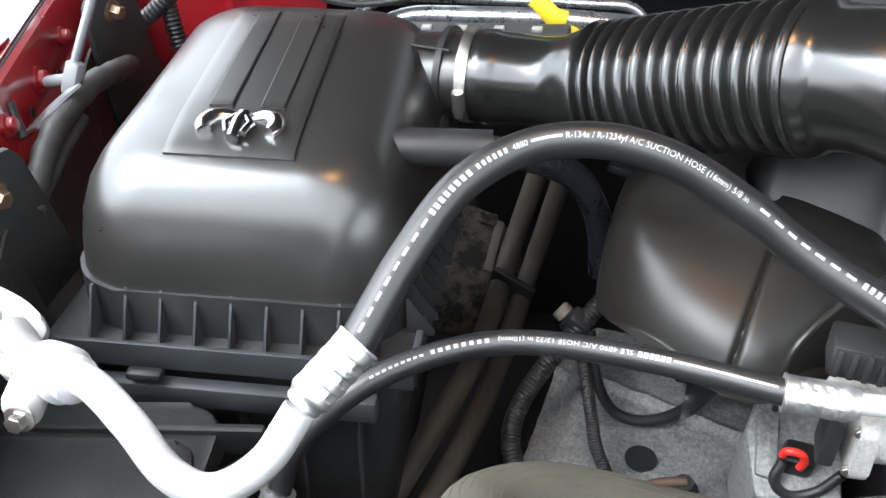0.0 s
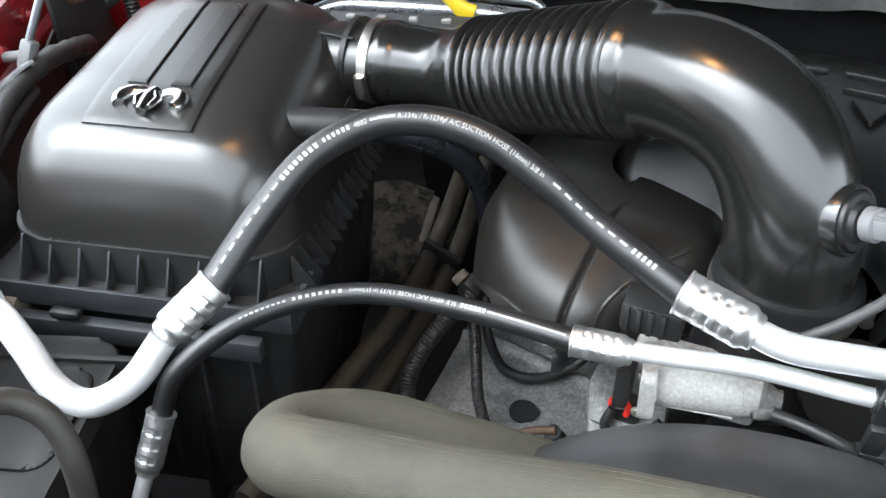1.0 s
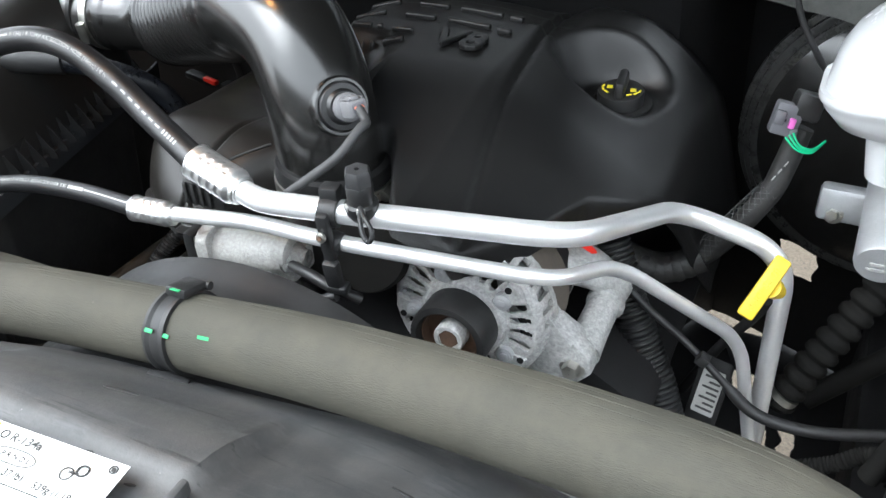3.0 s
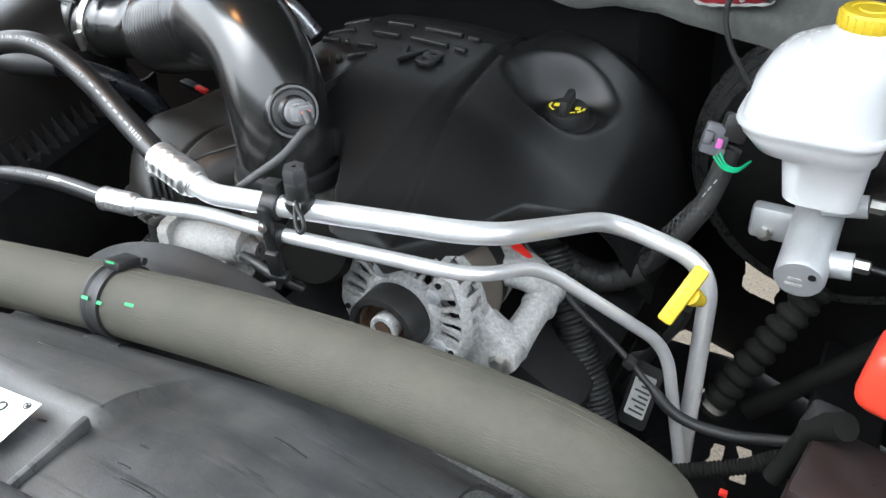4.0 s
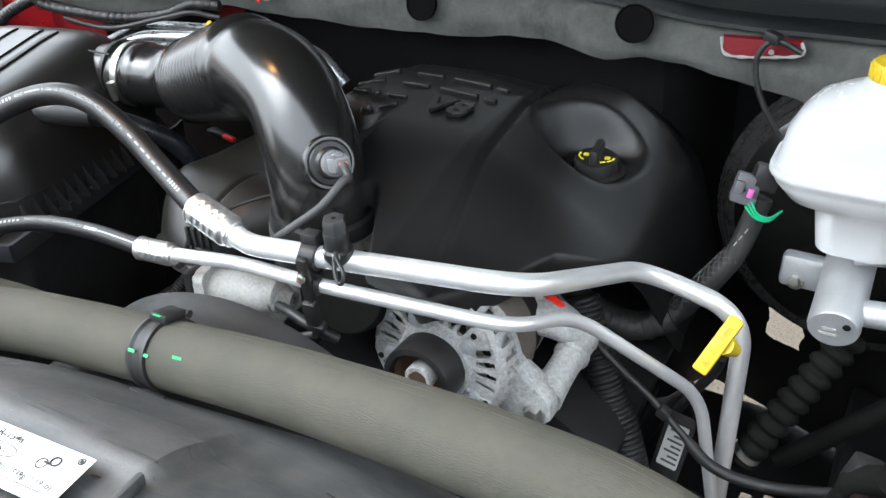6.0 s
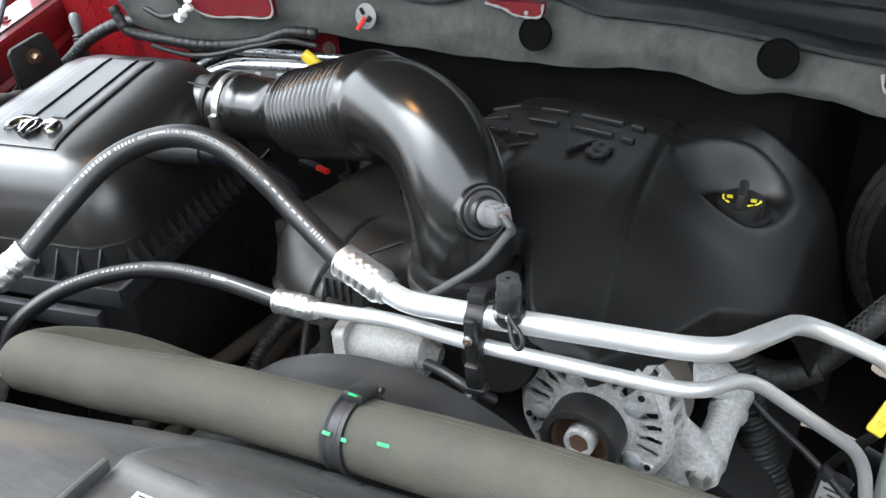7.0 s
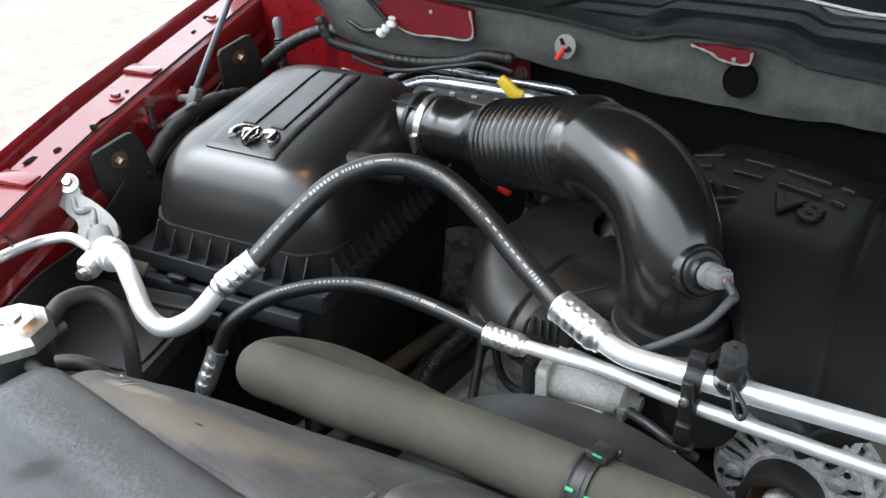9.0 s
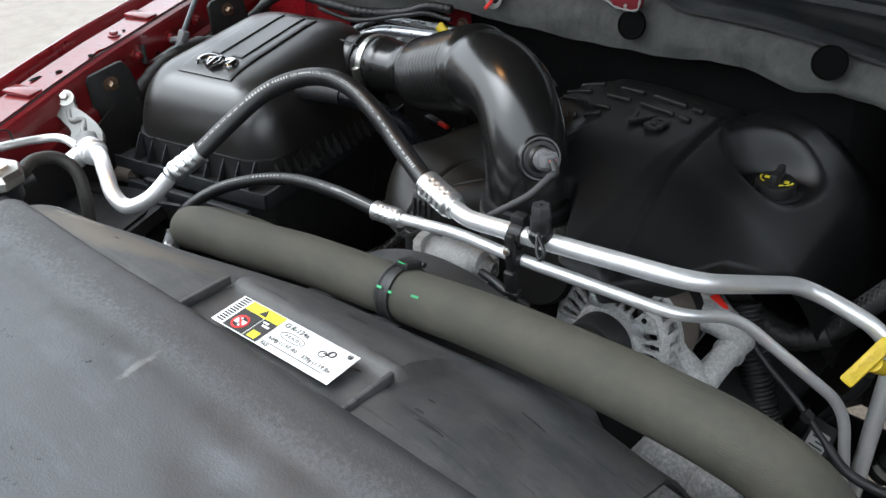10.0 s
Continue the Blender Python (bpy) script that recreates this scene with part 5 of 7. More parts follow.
def side_lobe():
    """The low bulging lobe of the cover beside the elbow, with a moulded groove."""
    line = [Vector((p.x, p.y, 0)) for p in spline([(x, y, 0) for x, y in LOBE_LINE], 560)]
    rows = [(0.955, 0.004), (0.957, 0.001), (0.975, 0.001), (1.0, 0.003), (1.015, 0.006), (1.028, 0.009), (1.039, 0.013), (1.049, 0.018), (1.057, 0.024), (1.063, 0.032), (1.067, 0.042), (1.070, 0.056), (1.072, 0.074), (1.074, 0.10), (1.075, 0.13), (1.075, 0.16), (1.074, 0.20)]
    fine = [(p.x, p.y) for p in spline([(z, inset, 0) for z, inset in rows], 130)]
    mid = Vector((0.045, 0.80, 0))
    bm = bmesh.new()
    loops = []
    for z, inset in fine:
        row = []
        for p in line:
            d = mid - p
            zz = max(z, 0.955 + 0.082 * smooth(0.64, 0.51, p.y))
            q = p + d * min(inset / d.length, 0.9)
            g = math.exp(-((q.x - 0.034 - 0.16 * (q.y - 0.50)) / 0.0026) ** 2) * (1 - smooth(0.60, 0.66, q.y)) * smooth(0.95, 0.99, z)
            row.append(bm.verts.new((q.x, q.y + 0.004 * g, zz - 0.036 * smooth(0.63, 0.49, q.y) * smooth(0.92, 1.0, zz) - 0.020 * smooth(0.57, 0.70, q.y) * smooth(1.0, 1.06, zz) - 0.004 * g)))
        loops.append(row)
    for a, b in zip(loops, loops[1:]):
        for k in range(len(a) - 1):
            bm.faces.new((a[k], a[k + 1], b[k + 1], b[k]))
    return bm


LOBE = material("black_moulding", (0.0125, 0.0112, 0.01), 0.33, vary=0.25, scale=14, bump=0.3, bscale=1300, dust=0.02, rvary=0.04, spec=0.4)
part("side_lobe", side_lobe(), LOBE, cov, "smooth bulging black side lobe", angle=60)
flange_pts = [(0.070, 0.497, 1.0), (0.069, 0.499, 1.045), (0.080, 0.512, 1.066), (0.100, 0.537, 1.078), (0.125, 0.565, 1.084)]
part("lobe_edge", tube(spline(flange_pts, 40), 0.0022, 8), LOBE, cov)


def on_cover(bm, lift):
    for v in bm.verts:
        v.co.z = cover_z(v.co.x, v.co.y) + lift + v.co.z
    return bm


# first row: maker's word as plain raised blocks; second row lettered
for x0, w in ((0.122, 0.036), (0.181, 0.036), (0.240, 0.052), (0.284, 0.016)):
    yb = 0.806 - 1.3 * (x0 - 0.2) ** 2
    for dy in (-0.018, 0.018):
        part("raised_block", on_cover(box((x0, yb + dy, 0.001), (w, 0.0075, 0.0085), 0.0018, (0, 0, -math.degrees(2.6 * (x0 - 0.2)))), 0.0), COVER_BLACK, cov, angle=60)
wd = letters("V8", 0.052, 0.0016, bevel=0.0014)
bmesh.ops.transform(wd, matrix=pose(0.222, 0.722, 0.0036, 0, 0, -3), verts=wd.verts)
part("raised_letters", on_cover(wd, 0.0), COVER_BLACK, cov, angle=25)
for x0, x1 in ((0.118, 0.142), (0.150, 0.156), (0.168, 0.192)):
    for dy in (-0.011, 0.011):
        part("raised_block", on_cover(box(((x0 + x1) / 2, 0.735 + dy, 0.001), (x1 - x0, 0.006, 0.0085), 0.0018, (0, 0, 4)), 0.0), COVER_BLACK, cov, angle=60)

cap = thing("oil_filler_cap", (0.41, 0.796, 1.06), "black oil filler cap with yellow symbols in the cover recess", "oil cap")
part("hole", lathe([(0.0, 0.0012), (0.031, 0.0012), (0.0315, 0.0), (0.0, 0.0)], (0.411, 0.796, 1.0745), (0, -0.08, 1), 36), DARK_METAL, cap)
part("disc", lathe([(0.0245, 0), (0.0245, 0.014), (0.0235, 0.017), (0, 0.0175)], (0.409, 0.796, 1.0725), (0, -0.1, 1), 36), MATTE_BLACK, cap)
part("grip", box((0.409, 0.796, 1.0945), (0.010, 0.042, 0.020), 0.004, (0, 0, 8)), MATTE_BLACK, cap)
for sx in (-1, 1):
    for k in range(5):
        a = radians(90 + sx * (-90 + 26 * (k - 2)))
        part("symbol", box((0.409 + 0.0195 * math.cos(a), 0.796 + 0.0195 * math.sin(a), 1.0903 - 0.0018 * math.sin(a)), (0.0022, 0.006, 0.0006), 0.0001, (0, 0, math.degrees(a))), YELLOW_INK, cap, "yellow printed symbol")
    part("symbol", box((0.409 + sx * 0.0125, 0.796, 1.0903), (0.006, 0.0075, 0.0006), 0.0001, (0, 0, 12)), YELLOW_INK, cap, "yellow printed symbol")

# ---- alternator ----
alt = thing("alternator", (0.36, 0.52, 0.9), "dusty cast aluminium alternator with slotted front and black pulley", "alternator")
AC = Vector((0.353, 0.5175, 0.975))
AX = Vector((0.0, -1.0, 0.05)).normalized()
part("stator", lathe([(0.070, -0.10), (0.072, -0.07), (0.072, -0.050), (0.068, -0.040), (0.0, -0.040)], AC, AX, 48), DARK_METAL, alt)
q = AX.to_track_quat("Z", "Y").to_matrix().to_4x4()
FACE = [(0.030, 0.007), (0.039, 0.006), (0.0415, 0.0), (0.0430, -0.0005)] + [(0.0445 + 0.002 * k, -0.0005) for k in range(10)] + [(0.0655, 0.0), (0.0690, 0.0), (0.0725, -0.003), (0.0748, -0.0075), (0.0758, -0.012), (0.0765, -0.017), (0.0770, -0.022), (0.0775, -0.026), (0.0775, -0.034)]


def end_frame():
    """Cast front of the alternator: slots between five webs, notches round the shoulder."""
    bm = bmesh.new()
    rings = []
    for r, h in FACE:
        ring = []
        for k in range(360):
            a = radians(k)
            w = Vector((r * math.cos(a), r * math.sin(a), h))
            ring.append(bm.verts.new(w + Vector((0, 0, 0.0008 * noise.noise(w * 240)))))
        rings.append(ring)
    for j in range(len(FACE) - 1):
        r, h = FACE[j]
        for k in range(360):
            inside = (k - 50) % 72
            slot = False
            if 0.043 < r < 0.064 and 0 <= inside < 53:
                d = abs(inside % 13.25 - 6.6)
                slot = d < 4.2 - 1.6 * abs((r - 0.0535) / 0.010) ** 3
            elif -0.0245 < h < -0.006 and r > 0.07:
                slot = abs(k % 11.25 - 5.6) < 3.1
            if not slot:
                bm.faces.new((rings[j][k], rings[j][(k + 1) % 360], rings[j + 1][(k + 1) % 360], rings[j + 1][k]))
    bmesh.ops.recalc_face_normals(bm, faces=bm.faces)
    bmesh.ops.solidify(bm, geom=bm.faces[:], thickness=0.0045)
    return placed(bm, Matrix.Translation(AC) @ q)


part("end_frame", end_frame(), CAST, alt, "rough slotted cast end frame")
for deg, half in ((40, 9), (112, 9), (185, 10), (255, 10), (325, 9)):
    a0, a1 = radians(deg - half), radians(deg + half)
    fan = [(AC.x + r * math.cos(a), AC.z + r * math.sin(a)) for r, a in ((0.037, a0), (0.052, a0 + 0.10), (0.069, a0 - 0.04), (0.071, (a0 + a1) / 2), (0.069, a1 + 0.04), (0.052, a1 - 0.10), (0.037, a1))]
    part("face_web", prism(fan, 0.021, 0.0300, Matrix(((1, 0, 0, 0), (0, 0, -1, 0.5445), (0, 1, 0, 0), (0, 0, 0, 1))), 0.0022), CAST, alt, "rough cast web")
    a = radians(deg)
    at = Vector((AC.x + 0.050 * math.cos(a), AC.y - 0.0035, AC.z + 0.050 * math.sin(a)))
    part("bolt_boss", lathe([(0.0085, -0.004), (0.0080, 0.002), (0.0062, 0.0026), (0.0058, 0.0016), (0, 0.0016)], at, AX, 20), CAST_CLEAN, alt)
    part("bolt", hexbolt(at + AX * 0.0012, AX, 0.0042, 0.003), CAST_CLEAN, alt)
    part("bolt_hole", lathe([(0.0032, 0.0), (0.0032, 0.0012), (0, 0.0006)], at + Vector((0.015 * math.cos(a + 0.5), 0.0002, 0.015 * math.sin(a + 0.5))), AX, 16), DARK_METAL, alt, "dark hole")
part("pulley", lathe([(0.031, 0.008), (0.0362, 0.008), (0.0362, 0.038), (0.0355, 0.040), (0.0295, 0.0405), (0.0285, 0.022), (0.0, 0.020)], AC, AX, 44), MATTE_BLACK, alt, "black pulley")
part("pulley_bore", lathe([(0.0275, 0.021), (0.0275, 0.034), (0.0265, 0.034), (0.026, 0.0225), (0.0, 0.0225)], AC, AX, 40), RUST, alt, "ochre rusty bore")
part("hub", lathe([(0.0145, 0.018), (0.0145, 0.035), (0.0135, 0.037), (0.0100, 0.037), (0.0100, 0.035), (0, 0.035)], AC, AX, 30), CAST, alt, "steel hub with rusty nut")
part("nut", lathe([(0.0095, 0.0345), (0.0092, 0.0365), (0.003, 0.0368), (0.0, 0.035)], AC, AX, 6), RUST, alt)
part("lug", tube(spline([(0.400, 0.562, 0.955), (0.428, 0.560, 0.945), (0.452, 0.560, 0.936)], 16), lambda s: 0.026 - 0.008 * s, 24), CAST, alt)
web = [(0.372, 1.035), (0.398, 1.022), (0.418, 1.000), (0.430, 0.975), (0.452, 0.962), (0.468, 0.948), (0.470, 0.930), (0.458, 0.916), (0.440, 0.915), (0.415, 0.905), (0.392, 0.905)]
web_m = Matrix(((1, 0, 0, 0), (0, 0, -1, 0.5445), (0, 1, 0, 0), (0, 0, 0, 1)))
part("lug_web", prism(web, -0.012, 0.010, web_m, 0.004), CAST, alt, "rough cast mounting web")
for k in range(4):
    z = 1.012 - 0.017 * k
    arc = [Vector((0.400 + 0.004 * k + t, 0.5338, z + 0.35 * abs(t) - 0.002)) for t in (-0.011, -0.006, 0.0, 0.006, 0.011)]
    part("vent_slot", tube(spline(arc, 10), lambda s: 0.0014 + 0.0046 * math.sin(math.pi * s), 10), DARK_METAL, alt, "dark vent slot")
    part("slot_rim", tube(spline([p + Vector((0, -0.0005, -0.0056)) for p in arc], 10), 0.0021, 8), CAST, alt)
part("boss", tube([Vector((0.453, 0.556, 0.936)).lerp(Vector((0.456, 0.650, 0.950)), k / 12) for k in range(13)], lambda s: 0.0160 + 0.010 * abs(s - 0.5) ** 2, 24), CAST, alt)
part("boss_rim", lathe([(0.019, 0), (0.019, 0.006), (0.0165, 0.008)], (0.4555, 0.625, 0.9465), (0.02, -1, -0.14), 28), CAST, alt)
part("bolt", hexbolt((0.452, 0.536, 0.935), (0, -1, 0.1), 0.0085, 0.012), STEEL, alt)

# ---- throttle body ----
thr = thing("throttle_body", (0.17, 0.5, 0.95), "cast aluminium throttle body with motor and black plugs", "throttle body")
part("barrel", lathe([(0.056, -0.07), (0.056, 0), (0.05, 0.004)], (0.196, 0.564, 1.04), (0, 0, 1), 40), MATTE_BLACK, thr)
part("motor", tube([Vector((0.124, 0.470, 1.0225)).lerp(Vector((0.192, 0.480, 1.0255)), k / 20) for k in range(21)], lambda s: 0.0185 - 0.0012 * smooth(0.85, 1.0, s), 30), CAST_PALE, thr, "pale cast motor case")
part("motor_flange", prism(rounded(0.046, 0.050, 0.010), -0.006, 0.006, Matrix.Translation((0.119, 0.469, 1.0225)) @ Vector((1, 0.14, 0.04)).to_track_quat("Z", "Y").to_matrix().to_4x4(), 0.0016), CAST_PALE, thr, "rough pale cast flange")
for k in range(3):
    a = radians(215 + 38 * k)
    part("motor_rib", box((0.158, 0.475 + 0.0185 * math.cos(a), 1.024 + 0.0185 * math.sin(a)), (0.052, 0.002, 0.002), 0.0008, (math.degrees(a), 0, 8)), CAST_PALE, thr)
for y, z in ((0.4505, 1.040), (0.4495, 1.006)):
    part("screw", hexbolt((0.116, y, z), (-0.1, -1, 0.2), 0.0028, 0.003), STEEL, thr)
part("end_lug", lathe([(0.016, 0.0), (0.014, 0.012), (0.0085, 0.020), (0.0085, 0.024), (0.004, 0.024), (0.004, 0.020), (0, 0.020)], (0.190, 0.4795, 1.0255), (1, 0.1, 0.0), 24), GRIMY_CAST, thr)
part("plate", box((0.15, 0.50, 1.010), (0.10, 0.05, 0.03), 0.006), CAST, thr)
part("plug", box((0.112, 0.488, 1.073), (0.046, 0.03, 0.025), 0.003), MATTE_BLACK, thr)
part("lock_tab", box((0.124, 0.480, 1.082), (0.006, 0.008, 0.006), 0.001), RED_CLIP, thr)

# ---- brake master cylinder, tank and servo ----
mc = thing("master_cylinder", (0.69, 0.85, 0.95), "bare aluminium brake master cylinder with bleed fittings", "brake cylinder")
M0, M1 = Vector((0.688, 0.735, 0.982)), Vector((0.688, 0.94, 1.035))
part("barrel", tube([M0, M0 + (M1 - M0) * 0.02, M1], lambda s: 0.0255 - 0.001 * (s < 0.01), 32), CAST_CLEAN, mc)
part("end_disc", lathe([(0.0, 0.0015), (0.0235, 0.0015), (0.0245, 0.0), (0.0245, -0.002)], M0, (M0 - M1), 36), CAST_CLEAN, mc, "machined end disc")
part("side_port", tube([M0 + Vector((0, 0.03, 0.005)), M0 + Vector((0.045, 0.03, 0.01))], 0.014, 20), CAST_CLEAN, mc)
part("ear", box((0.645, 0.83, 0.985), (0.05, 0.02, 0.04), 0.006), CAST_CLEAN, mc)
tank = thing("brake_fluid_tank", (0.67, 0.76, 1.05), "milky white brake fluid tank with yellow screw cap", "fluid tank")
TC = Vector((0.668, 0.766, 0))


def tank_ring(rows):
    bm = bmesh.new()
    loops = []
    for z, w, d, r, dx in rows:
        loops.append([bm.verts.new((TC.x + x + dx, TC.y + y, z)) for x, y in rounded(w, d, r, 6)])
    for a, b in zip(loops, loops[1:]):
        for k in range(len(a)):
            bm.faces.new((a[k], a[(k + 1) % len(a)], b[(k + 1) % len(b)], b[k]))
    bm.faces.new(loops[0][::-1])
    bm.faces.new(loops[-1])
    return bm


TANK_ROWS = [(1.055, 0.070, 0.06, 0.02, 0.020), (1.10, 0.080, 0.07, 0.022, 0.017), (1.106, 0.11, 0.085, 0.03, 0.006), (1.122, 0.127, 0.100, 0.034, 0.0), (1.127, 0.131, 0.103, 0.036, 0), (1.131, 0.138, 0.110, 0.036, 0), (1.1345, 0.139, 0.111, 0.036, 0), (1.138, 0.138, 0.110, 0.036, 0), (1.1385, 0.129, 0.101, 0.035, 0), (1.142, 0.128, 0.100, 0.035, 0), (1.170, 0.124, 0.098, 0.04, 0.002), (1.190, 0.115, 0.092, 0.04, 0.007), (1.204, 0.102, 0.083, 0.036, 0.012), (1.213, 0.082, 0.070, 0.034, 0.018), (1.219, 0.060, 0.057, 0.028, 0.023), (1.226, 0.052, 0.052, 0.025, 0.024)]
part("body", tank_ring([(z + 0.008, *more) for z, *more in TANK_ROWS]), TANK, tank, angle=50)
tcap = part("cap", lathe([(0.0245, 0), (0.0260, 0.002), (0.0260, 0.015), (0.0242, 0.018), (0.0180, 0.0185), (0.0172, 0.0175), (0.0112, 0.0175), (0.0106, 0.0188), (0, 0.0188)], (0.692, 0.766, 1.231), (0, 0, 1), 40), YELLOW, tank, "yellow screw cap")
for k in range(22):
    a = 2 * math.pi * k / 22
    part("grip_rib", box((0.692 + 0.0262 * math.cos(a), 0.766 + 0.0262 * math.sin(a), 1.2400), (0.0020, 0.0028, 0.013), 0.0008, (0, 0, math.degrees(a))), YELLOW, tcap)
servo = thing("brake_servo", (0.68, 1.0, 0.9), "large black pressed-steel brake servo", "brake booster")
part("shell", lathe([(0.0, 0.01), (0.06, 0), (0.12, -0.012), (0.165, -0.03), (0.185, -0.05), (0.190, -0.06), (0.180, -0.07), (0.178, -0.12)], (0.707, 0.945, 0.975), (0, -1, -0.05), 64), TUBE_BLACK, servo)

# ---- left side of the bay ----
br = thing("line_bracket", (-0.46, 0.33, 1.0), "bright aluminium bracket bolting the pipe joint to the fender", "bracket")


def ribbon(pts, w, thick, side, n=30):
    """A bent flat strip along pts, w wide along side."""
    path = spline(pts, n)
    sd = vec(side).normalized()
    return sheet(lambda u, v: path[min(int(round(u * (n - 1))), n - 1)] + sd * w(u) * (v - 0.5), n - 1, 4, thick)


BRM = Matrix.Translation((-0.48, 0.338, 1.073)) @ Vector((0.35, -0.5, 0.8)).to_track_quat("Z", "Y").to_matrix().to_4x4()
strap_line = [(-0.540, 0.338, 1.093), (-0.541, 0.349, 1.100), (-0.529, 0.358, 1.101), (-0.512, 0.358, 1.093), (-0.500, 0.350, 1.082), (-0.486, 0.352, 1.079), (-0.465, 0.356, 1.071), (-0.439, 0.356, 1.060), (-0.422, 0.347, 1.047), (-0.433, 0.330, 1.040), (-0.445, 0.316, 1.037), (-0.456, 0.311, 1.040), (-0.466, 0.323, 1.051), (-0.488, 0.329, 1.065), (-0.512, 0.324, 1.073), (-0.530, 0.328, 1.083)]
flat = [BRM.inverted() @ Vector(p) for p in strap_line]
ring = spline([(p.x, p.y, 0) for p in flat] + [(flat[0].x, flat[0].y, 0)], 49)[:-1]
part("strap", prism([(p.x, p.y) for p in ring], -0.011, 0.0, BRM, 0.0028), ALU_CAST, br, "pale cast aluminium strap")
part("strap_rib", tube(spline([(-0.498, 0.340, 1.078), (-0.480, 0.332, 1.072), (-0.468, 0.346, 1.071), (-0.452, 0.334, 1.059), (-0.440, 0.345, 1.057)], 40), lambda s: 0.0055 - 0.002 * abs(math.sin(9 * s)), 12), ALU_CAST, br)
part("boss", lathe([(0.017, -0.004), (0.0165, 0.003), (0.0135, 0.004), (0, 0.004)], (-0.520, 0.345, 1.089), (0.35, -0.5, 0.8), 28), ALU_CAST, br)
part("washer", lathe([(0.0125, 0), (0.0125, 0.003), (0.006, 0.0032)], (-0.513, 0.346, 1.094), (0.55, -0.5, 0.65), 24), STEEL, br)
part("bolt", hexbolt((-0.512, 0.345, 1.096), (0.55, -0.5, 0.65), 0.0065, 0.009), STEEL, br)
part("neck", tube(spline([(-0.445, 0.335, 1.048), (-0.425, 0.322, 1.048), (-0.400, 0.308, 1.058), (-0.38, 0.303, 1.062)], 20), 0.0165, 20), ALU_CAST, br)
part("joint_block", lathe([(0.012, -0.018), (0.0175, -0.016), (0.019, -0.004), (0.019, 0.008), (0.0155, 0.011), (0.0155, 0.018), (0.010, 0.02)], (-0.372, 0.304, 1.064), (0.93, -0.2, 0.1), 28), ALU, br, "round aluminium joint")
part("joint_ear", box((-0.385, 0.285, 1.055), (0.022, 0.03, 0.026), 0.007, (10, 0, 20)), ALU, br)
part("bolt", hexbolt((-0.378, 0.271, 1.053), (0.25, -0.95, 0.15), 0.0065, 0.009), STEEL, br)

lt = thing("condenser_line", (-0.46, 0.25, 1.0), "slim aluminium condenser line with black service cap", "pipe")
part("pipe", tube(spline([(-0.395, 0.298, 1.062), (-0.436, 0.292, 1.069), (-0.450, 0.258, 1.073), (-0.427, 0.211, 1.087), (-0.415, 0.183, 1.092), (-0.402, 0.150, 1.088), (-0.392, 0.11, 1.07)], 50), 0.0062, 16), ALU, lt)
part("service_cap", lathe([(0.006, -0.01), (0.006, 0.004), (0.0098, 0.005), (0.0098, 0.022), (0.0085, 0.024), (0.004, 0.024), (0.003, 0.022), (0, 0.022)], (-0.411, 0.172, 1.096), (0, 0, 1), 20), MATTE_BLACK, lt, "small black service cap")
part("cap_strap", tube(spline([(-0.412, 0.182, 1.106), (-0.417, 0.193, 1.115), (-0.430, 0.220, 1.106), (-0.434, 0.226, 1.088)], 20), 0.0014, 6), WIRE_BLACK, lt)


def splash_plate(at):
    """A black rubber plate standing off the apron on one bolt."""
    ob = thing("splash_plate", at, "black rubber splash plate bolted to the apron", "splash guard", group="splash plates")
    m = Matrix.Translation(at) @ Matrix(((0.03, 0.05, 1, 0), (1, 0, -0.03, 0), (0, 1, -0.05, 0), (0, 0, 0, 1)))
    part("plate", prism([(-0.040, 0.012), (-0.034, 0.020), (0.018, 0.031), (0.026, 0.030), (0.036, 0.017), (0.075, -0.115), (-0.020, -0.140), (-0.034, -0.045)], -0.004, 0.003, m, 0.0014), RUBBER_DULL, ob)
    for x0, y0, x1, y1 in ((-0.030, -0.035, -0.012, -0.12), (-0.006, 0.022, 0.006, 0.012)):
        part("fold", tube([m @ Vector((x0, y0, 0.003)), m @ Vector((x1, y1, 0.003))], 0.0015, 8), RUBBER_DULL, ob)
    c, ax = m @ Vector((0, 0, 0.003)), m.to_3x3() @ Vector((0, -0.1, 1))
    part("washer", lathe([(0.0130, 0), (0.0130, 0.0015), (0.006, 0.002)], c, ax, 24), RUST, ob, "dull washer")
    part("bolt", hexbolt(c, ax, 0.0080, 0.013), BOLT_BROWN, ob, "rust-tinged bolt")
    return ob


splash_plate((-0.540, 0.434, 1.087))
splash_plate((-0.666, 0.757, 1.114))

st = thing("bonnet_strut", (-0.60, 0.613, 1.1), "grey gas strut holding the bonnet up", "strut")
ST0, ST1 = Vector((-0.605, 0.613, 1.102)), Vector((-0.466, 0.82, 1.58))
part("rod", tube([ST0, ST0.lerp(ST1, 0.02), ST1], 0.0046, 16), STRUT_GREY, st)
part("socket", join(box(ST0 + Vector((0.002, 0.002, 0.0)), (0.016, 0.016, 0.034), 0.004, (-18, 14, 0)), tube([ST0 + Vector((-0.03, 0, -0.008)), ST0], 0.006, 14)), GREY_CONN, st, "grey plastic socket")

